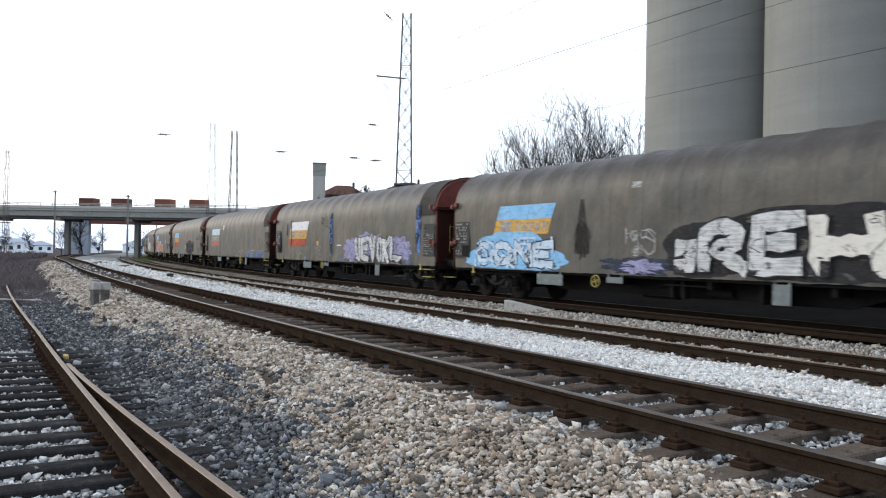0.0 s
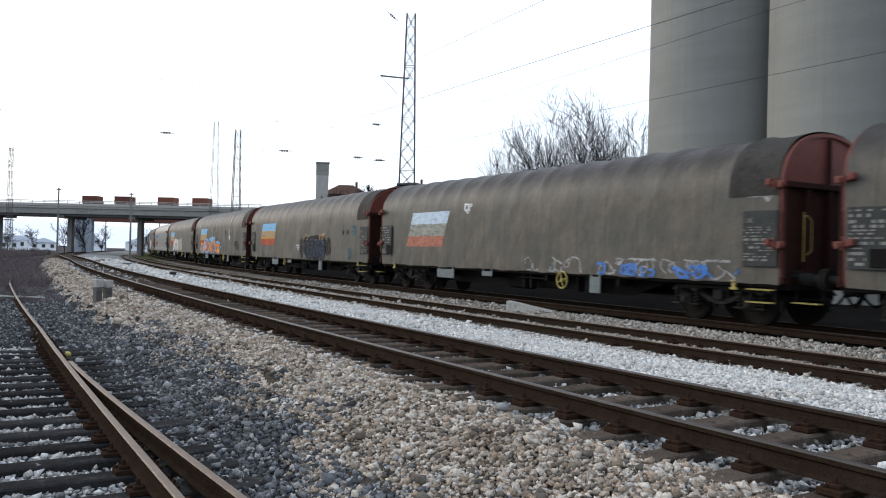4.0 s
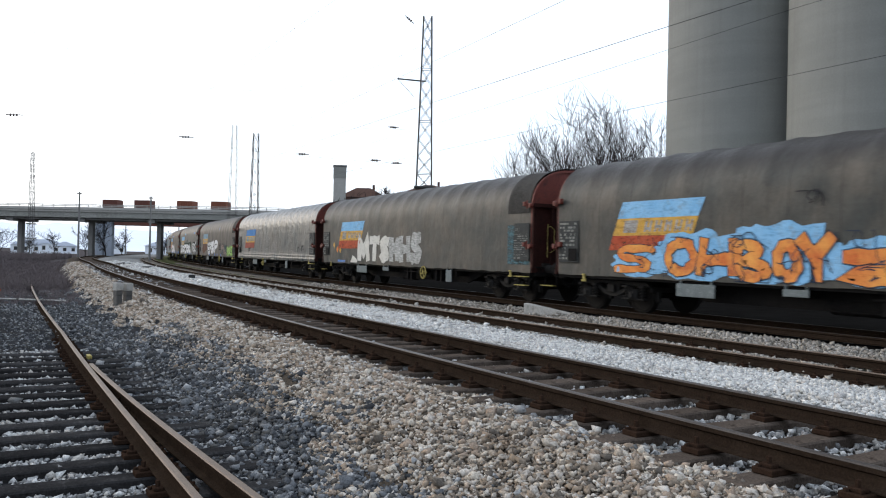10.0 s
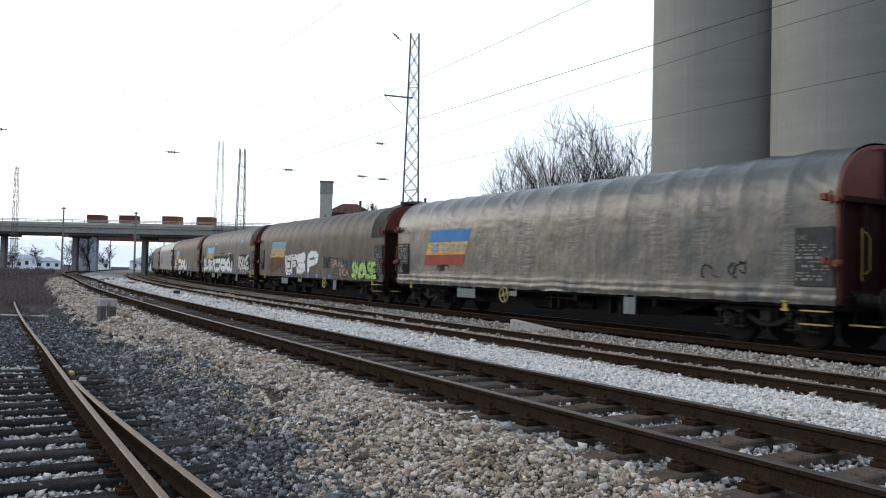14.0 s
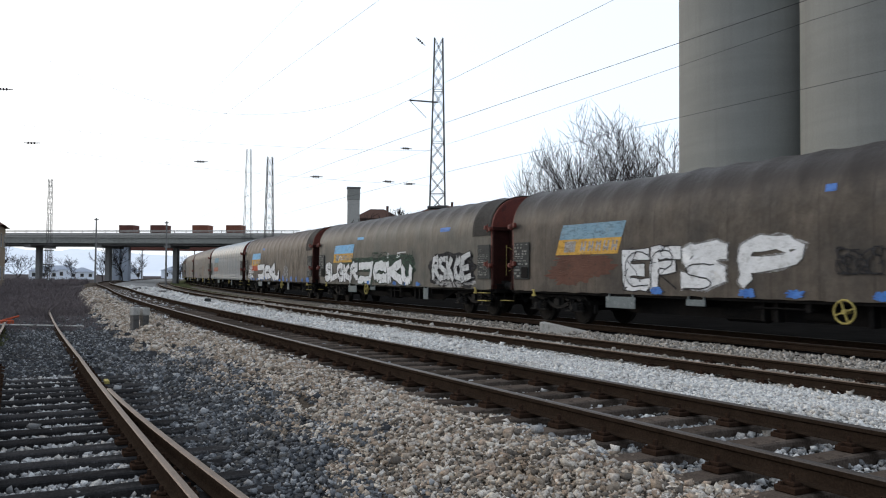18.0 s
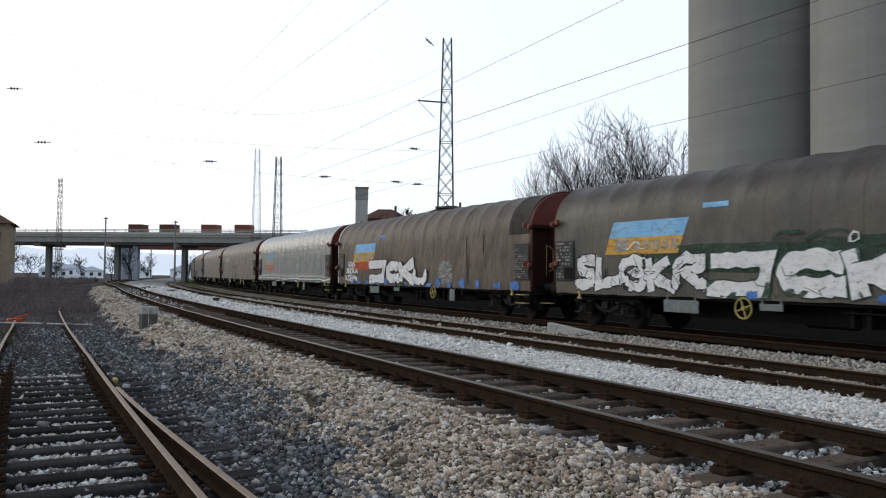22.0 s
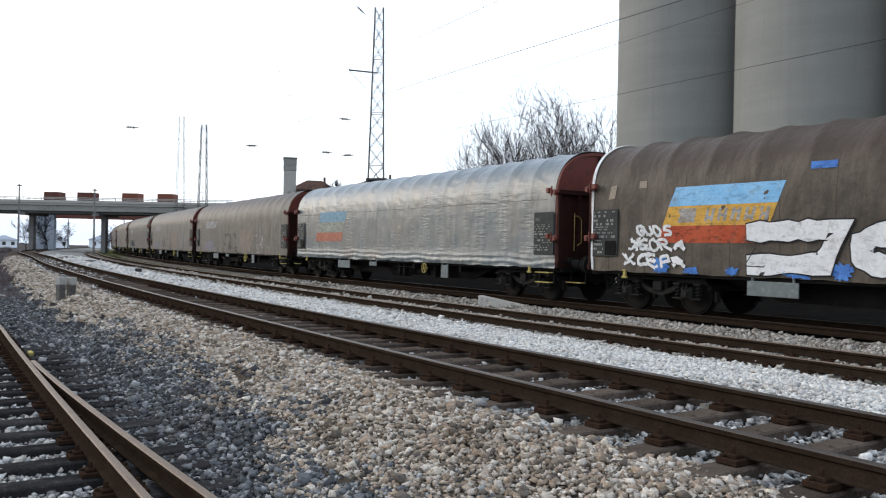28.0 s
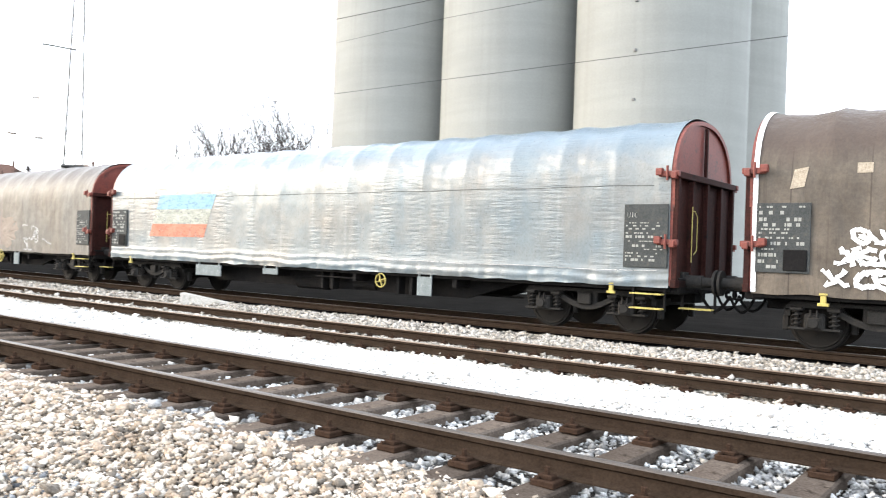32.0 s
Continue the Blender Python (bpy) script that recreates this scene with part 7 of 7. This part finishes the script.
# ---------------------------------------------------------------- bare trees and scrub
def branches(rng, height, spread, levels, shoots):
    """Segments (a, b, radius a, radius b, level) of a leafless tree."""
    out = []

    def grow(p, d, length, r, level):
        steps = 3 if level < 2 else 2
        for i in range(steps):
            q = p + d * (length / steps)
            r2 = r * (0.80 if level < levels else 0.55)
            out.append((p, q, r, r2, level))
            if level < levels:
                for _ in range(shoots if i else max(1, shoots - 1)):
                    side = Vector((rng.gauss(0, 1), rng.gauss(0, 1), rng.gauss(0.35, 0.5))).normalized()
                    nd = (d * 0.75 + side * spread).normalized()
                    grow(q, nd, length * rng.uniform(0.55, 0.86), r2 * 0.62, level + 1)
            p, r = q, r2
            d = (d + Vector((rng.gauss(0, 0.16), rng.gauss(0, 0.16), 0.10))).normalized()
    grow(Vector((0, 0, 0)), Vector((rng.gauss(0, 0.05), rng.gauss(0, 0.05), 1)).normalized(), height * 0.46, height * 0.018, 0)
    return out


def segments_mesh(name, segs, material):
    v, f = [], []
    for a, b, ra, rb, _ in segs:
        d = (b - a).normalized()
        u = d.orthogonal().normalized()
        w = d.cross(u)
        k = len(v)
        for p, r in ((a, ra), (b, rb)):
            for i in range(3):
                c, s = math.cos(i * 2.0944), math.sin(i * 2.0944)
                v.append(p + u * (r * c) + w * (r * s))
        for i in range(3):
            j = (i + 1) % 3
            f.append((k + i, k + j, k + 3 + j, k + 3 + i))
    me = bpy.data.meshes.new(name)
    me.from_pydata(v, [], f)
    me.materials.append(material)
    return me


def build_tree(x, y, z, height, spread, seed, levels=4, shoots=2, label="leafless winter tree with a dense crown of fine twigs", thin=1.0):
    rng = random.Random(seed)
    segs = [(a, b, max(ra * thin, 0.010), max(rb * thin, 0.008), l) for a, b, ra, rb, l in branches(rng, height, spread, levels, shoots)]
    far_off = 1.0 if levels > 4 else 2.6
    segs = [(a, b, ra * (far_off if l > 1 else 1), rb * (far_off if l > 1 else 1), l) for a, b, ra, rb, l in segs]
    top = max(s[1].z for s in segs)
    k = height / top
    segs = [(a * k, b * k, ra, rb, l) for a, b, ra, rb, l in segs]
    root = thing("bare_tree", label, "tree", "leafless trees", m=pose(x, y, z))
    piece("trunk", segments_mesh("trunk", [s for s in segs if s[4] < 2], M["bark"]), root, Matrix.Identity(4))
    piece("crown", segments_mesh("crown", [s for s in segs if s[4] >= 2], M["bark"]), root, Matrix.Identity(4))
    return root


def build_thicket(x, y, z, height, half, seed, stems=11, lean_to=0.0, fat=1.0):
    """A leafless tree of several fanned stems, its fine twigs ending on a rounded crown."""
    rng = random.Random(seed)
    root = thing("bare_tree", "leafless many-stemmed winter tree with a rounded crown of fine twigs", "tree", "leafless trees", m=pose(x, y, z))
    crown = []
    mid = height * 0.40

    def inside(p, slack):
        return ((p.x - lean_to * p.z / height) / half) ** 2 + (p.y / half) ** 2 + (max(0.0, p.z - mid) / (height - mid)) ** 2 < slack

    def twig(p, d, length, r, level):
        n = (5, 4, 3)[level]
        slack = rng.uniform(0.80, 1.10)
        for i in range(n):
            q = p + d * (length / n)
            if not inside(q, slack):
                return
            crown.append((p, q, r, r * 0.80, level))
            r = max(r * 0.80, 0.0105)
            if level < 2:
                for _ in range(2 if level == 0 else 1):
                    side = Vector((rng.gauss(0, 1), rng.gauss(0, 1), rng.gauss(0, 0.7))).normalized()
                    twig(q, (d * 0.95 + side * 0.60 + Vector((0, 0, 0.12))).normalized(), length * rng.uniform(0.40, 0.70), max(r * 0.62, 0.0105), level + 1)
            p = q
            d = (d + Vector((rng.gauss(0, 0.14), rng.gauss(0, 0.14), rng.gauss(0.05, 0.09)))).normalized()

    for k in range(stems):
        a = 2 * math.pi * (k + rng.uniform(-0.35, 0.35)) / stems
        lean = 0.10 + 0.62 * (k * 0.618 % 1.0)
        out = Vector((math.cos(a), math.sin(a), 0))
        p = out * rng.uniform(0.1, 0.6)
        d = (Vector((lean_to / height, 0, 1)) + out * lean).normalized()
        r, n, stem = rng.uniform(0.06, 0.085), 10, []
        for i in range(n):
            q = p + d * (height * 1.02 / n)
            if not inside(q, 0.90):
                break
            stem.append((p, q, r, r * 0.84, 0))
            r *= 0.84
            if i > 1:
                for _ in range(2):
                    side = Vector((rng.gauss(0, 1), rng.gauss(0, 1), rng.gauss(0, 0.3))).normalized()
                    twig(q, (d * 0.9 + side * 0.6).normalized(), height * rng.uniform(0.20, 0.36), r * 0.6, 0)
            p = q
            d = (d + Vector((rng.gauss(0, 0.12), rng.gauss(0, 0.12), 0)) + out * 0.02).normalized()
        if stem:
            piece("trunk", segments_mesh("trunk", stem, M["bark"]), root, Matrix.Identity(4))
    crown = [(a, b, ra * fat, rb * fat, level) for a, b, ra, rb, level in crown]
    piece("crown", segments_mesh("crown", crown, M["bark"]), root, Matrix.Identity(4))
    return root


for b, dist, h, half, seed, to in ((11.2, 52, 13.0, 4.9, 5, -0.2), (9.2, 51, 10.6, 3.7, 8, -1.2), (14.0, 53, 11.6, 4.8, 13, 0.6), (12.4, 58, 12.8, 4.6, 23, 0.2)):
    x, y = far(b, dist)
    build_thicket(x, y, -0.4, h, half, seed, 8, to)
for b, h, seed in ((-5.1, 16.6, 51), (-3.9, 18.2, 52), (-2.7, 18.4, 53), (-1.5, 17.4, 54), (-8.6, 12.6, 55), (-7.2, 13.2, 56)):
    x, y = far(b, 190)
    build_thicket(x, y, -0.6, h, 4.6, seed, 7, 0.0, 4.5)
for b, dist, h, seed in ((-21.0, 150, 8.5, 3), (-9.6, 140, 8.6, 6), (-8.1, 150, 9.6, 7), (-11.0, 150, 8.0, 17), (-0.9, 195, 17.0, 11), (0.8, 200, 15.5, 14), (-22.2, 170, 7.0, 15), (-28.6, 130, 7.0, 16), (-25.4, 190, 6.5, 31), (-24.0, 200, 6.0, 32), (-20.0, 195, 6.5, 33), (-17.4, 185, 6.5, 34), (-27.0, 185, 6.0, 35), (-15.6, 190, 6.5, 36), (-6.6, 170, 10.5, 18)):
    x, y = far(b, dist)
    build_tree(x, y, -0.6, h, 1.0, seed, 4, 3 if -9 < b < 2 else 2, "distant leafless tree on the skyline", 0.9)


def scrub(name, label, zones, seed, material, height, tilt=0.5):
    """Dead stalks and twigs, scattered over stretches of the plan."""
    rng = random.Random(seed)
    segs = []
    for s0, s1, d0, d1, n in zones:
        for _ in range(n):
            s, d = rng.uniform(s0, s1), rng.uniform(d0, d1)
            x, y, _h = spot(s, d)
            z = float(ground_z(s, d)) - 0.05
            hgt = height * rng.uniform(0.4, 1.25)
            p = Vector((float(x), float(y), z))
            for _k in range(4):
                q = p + Vector((rng.gauss(0, tilt * 0.5), rng.gauss(0, tilt * 0.5), 1)) * hgt * rng.uniform(0.5, 1.0)
                r = 0.006 + 0.00022 * (s + 20)
                segs.append((p, q, r, r * 0.6, 0))
                for _m in range(2):
                    a = p.lerp(q, rng.uniform(0.3, 0.9))
                    segs.append((a, a + Vector((rng.gauss(0, 0.3), rng.gauss(0, 0.3), 0.35)) * hgt * 0.6, r * 0.8, r * 0.4, 0))
    return tagged(new(name, segments_mesh(name, segs, material)), label, "scrub", kind="stuff")


scrub("dead_scrub", "brown dead scrub along the railway bank", [(34, 60, 17.5, 27, 420), (60, 130, 16.0, 36, 1500), (24, 40, 17.0, 24, 120)], 2, M["scrub"], 1.15)
scrub("weeds", "low dry weeds on the verge", [(4, 34, 16.8, 24, 500), (12, 40, 12.9, 16.8, 1300), (2, 14, 15.9, 17.5, 120), (-6, 12, 16.4, 20, 160)], 5, M["scrub"], 0.22, 0.9)
scrub("grass_tufts", "short green grass tufts beside the tracks", [(22, 90, 2.0, 3.3, 700), (8, 30, 17, 22, 300), (85, 125, -2.0, 3.2, 250)], 9, M["grass"], 0.13, 0.9)


# ---------------------------------------------------------------- small things by the tracks
def build_dwarf_signal(s, d):
    root = thing("dwarf_signal", "pair of small grey signal boxes on short posts", "signal", m=line_pose(s, d, float(ground_z(s, d)) - 0.05, 24))
    for x, z in ((-0.30, 0.0), (0.24, -0.02)):
        part("post", box(bmesh.new(), x - 0.17, x + 0.17, -0.14, 0.14, 0, 0.40 + z, 0.015), M["mast_steel"], root, "dark steel lower box")
        head = part("lamp_housing", box(bmesh.new(), x - 0.18, x + 0.18, -0.16, 0.16, 0.36 + z, 0.74 + z, 0.03), M["mast_steel"], root)
        part("cap", box(bmesh.new(), x - 0.20, x + 0.20, -0.18, 0.18, 0.56 + z, 0.84 + z, 0.02), M["concrete_pale"], head, "pale weathered cap")
    return root


sig = build_dwarf_signal(8.8, 12.2)
sig.matrix_basis = sig.matrix_basis @ Matrix.Diagonal((0.56, 0.6, 0.78, 1))


def build_slab(s, d, length, w, h, turn, key, label, lift=0.0):
    bm = bmesh.new()
    box(bm, -w / 2, w / 2, -length / 2, length / 2, -0.1, h, 0.02)
    bmesh.ops.subdivide_edges(bm, edges=bm.edges[:], cuts=2)
    for v in bm.verts:
        k = 1 - 0.8 * (v.co.y / length + 0.5)
        v.co += Vector((noise.noise(v.co * 3) * 0.02, 0, (v.co.z * (k - 1) if v.co.z > 0 else 0) + noise.noise(v.co * 4 + Vector((s, d, 0))) * 0.02))
    ob = part("concrete_slab", bm, M[key])
    ob.matrix_basis = line_pose(s, d, float(ground_z(s, d)) + lift, turn)
    return tagged(ob, label, "slab")


build_slab(2.75, 1.62, 1.6, 0.26, 0.27, 203, "concrete_pale", "broken pale concrete slab lying between the tracks", 0.0)
build_slab(57.5, 8.6, 2.4, 0.6, 0.22, 14, "concrete_dark", "grey concrete slab lying on white ballast")
build_slab(60.0, 7.9, 2.4, 0.6, 0.22, -8, "concrete_dark", "grey concrete slab lying on white ballast")
build_slab(47.0, 7.6, 2.2, 0.6, 0.20, 20, "concrete_dark", "grey concrete slab lying on white ballast")
build_slab(23.8, 7.6, 0.35, 0.3, 0.26, 5, "panel_dark", "small dark marker block in white ballast")
ob = part("rail_marker", box(bmesh.new(), -0.035, 0.035, -0.14, 0.14, 0, 0.06, 0.01), M["yellow"])
ob.matrix_basis = line_pose(-1.5, 13.98, Z_SIDING - 0.12)
tagged(ob, "yellow painted block beside the switch rail", "marker")


def build_litter():
    rng = random.Random(8)
    for i in range(14):
        s, d = rng.uniform(4, 26), rng.uniform(16.0, 20.5)
        bm = bmesh.new()
        bmesh.ops.create_grid(bm, x_segments=3, y_segments=3, size=rng.uniform(0.06, 0.16))
        for v in bm.verts:
            v.co.z += noise.noise(v.co * 9 + Vector((i, 0, 0))) * 0.06
        bmesh.ops.solidify(bm, geom=bm.faces[:], thickness=0.004)
        ob = part("litter", bm, M[("paint_white", "paint_faded", "paint_red", "paint_blue")[rng.randrange(4) if i > 2 else 2]])
        ob.matrix_basis = line_pose(s, d, float(ground_z(s, d)) + 0.05, rng.uniform(0, 180))
        tagged(ob, "crumpled scrap of plastic litter on dark earth", "litter", "scraps of litter")


build_litter()
bm = bmesh.new()
a, b = Vector((-16.5, 27.3, -0.36)), Vector((-11.6, 27.0, -0.40))
rod(bm, a, b, 0.028, 8)
tagged(part("signal_pipe", bm, M["concrete_pale"]), "pale thin pipe lying across the siding", "pipe")


def build_shed():
    x, y = far(-31.3, 66)
    build_house("shed", "low dark weathered shed with a tiled lean-to roof", x, y, -0.6, 26, 5.2, 4.5, 3.1, 1.4, M["concrete_dark"], M["roof_tile"], 3, 1, False)


build_shed()
# red buffer stop where the siding's far rail ends
root = thing("rail_stop", "red painted iron stop at the end of the buried rail", "rail stop", m=line_pose(15.8, float(siding_d(15.8)) + 0.752, Z_SIDING - 0.16, 12))
part("block", box(bmesh.new(), -0.26, 0.26, -0.14, 0.14, 0.0, 0.20, 0.03), M["paint_red"], root)
part("lever", rod(bmesh.new(), (-0.1, 0, 0.18), (0.45, 0.1, 0.32), 0.035, 8), M["paint_red"], root, "red iron lever")
build_slab(38.0, 14.6, 1.6, 0.9, 0.12, 40, "concrete_pale", "pale heap of broken concrete at the rail end")
scrub("ivy_tufts", "green weeds growing among litter on the verge", [(7, 14, 15.6, 17.2, 160), (5, 12, 18.2, 20.5, 120)], 19, M["grass"], 0.16, 0.9)
scrub("bramble", "dark tangled bramble along the bank", [(22, 44, 12.9, 16.4, 700), (44, 75, 13.2, 16.4, 500), (26, 60, 16.2, 21, 700), (40, 90, 15.4, 24, 700)], 21, M["scrub"], 0.5, 1.1)


# ---------------------------------------------------------------- movement
def train_s(t):
    """Where the leading end of the silver wagon stands along the line."""
    return (((((1.76951e-06 * t - 2.280989e-04) * t + 1.1095333e-02) * t - 0.11861044) * t - 8.1365955) * t) + 187.058


def wagon_pose(s):
    """Pose of a wagon whose middle is at s, carried by its two bogies."""
    x0, y0, _ = spot(s - 7.43)
    x1, y1, _ = spot(s + 7.43)
    return pose(float(x0 + x1) / 2, float(y0 + y1) / 2, 0, 0, 0, math.degrees(math.atan2(float(y0 - y1), float(x0 - x1))))


def motions():
    times = [k * 0.25 for k in range(129)]
    for j, wagon in TRAIN_CARS.items():
        walk(wagon, [(t, wagon_pose(train_s(t) + 19.9 * j + 9.95)) for t in times])
    ticks, k = [], 0
    while k <= 960:
        ticks.append(k / 30)
        k += 2 if k < 560 else 4
    for wheel in WHEELS:
        rows = [(t, pose(wheel["at"], 0, 0.46, 0, math.degrees((train_s(0) - train_s(t)) / 0.46), 0)) for t in ticks]
        walk(wheel, rows)


motions()
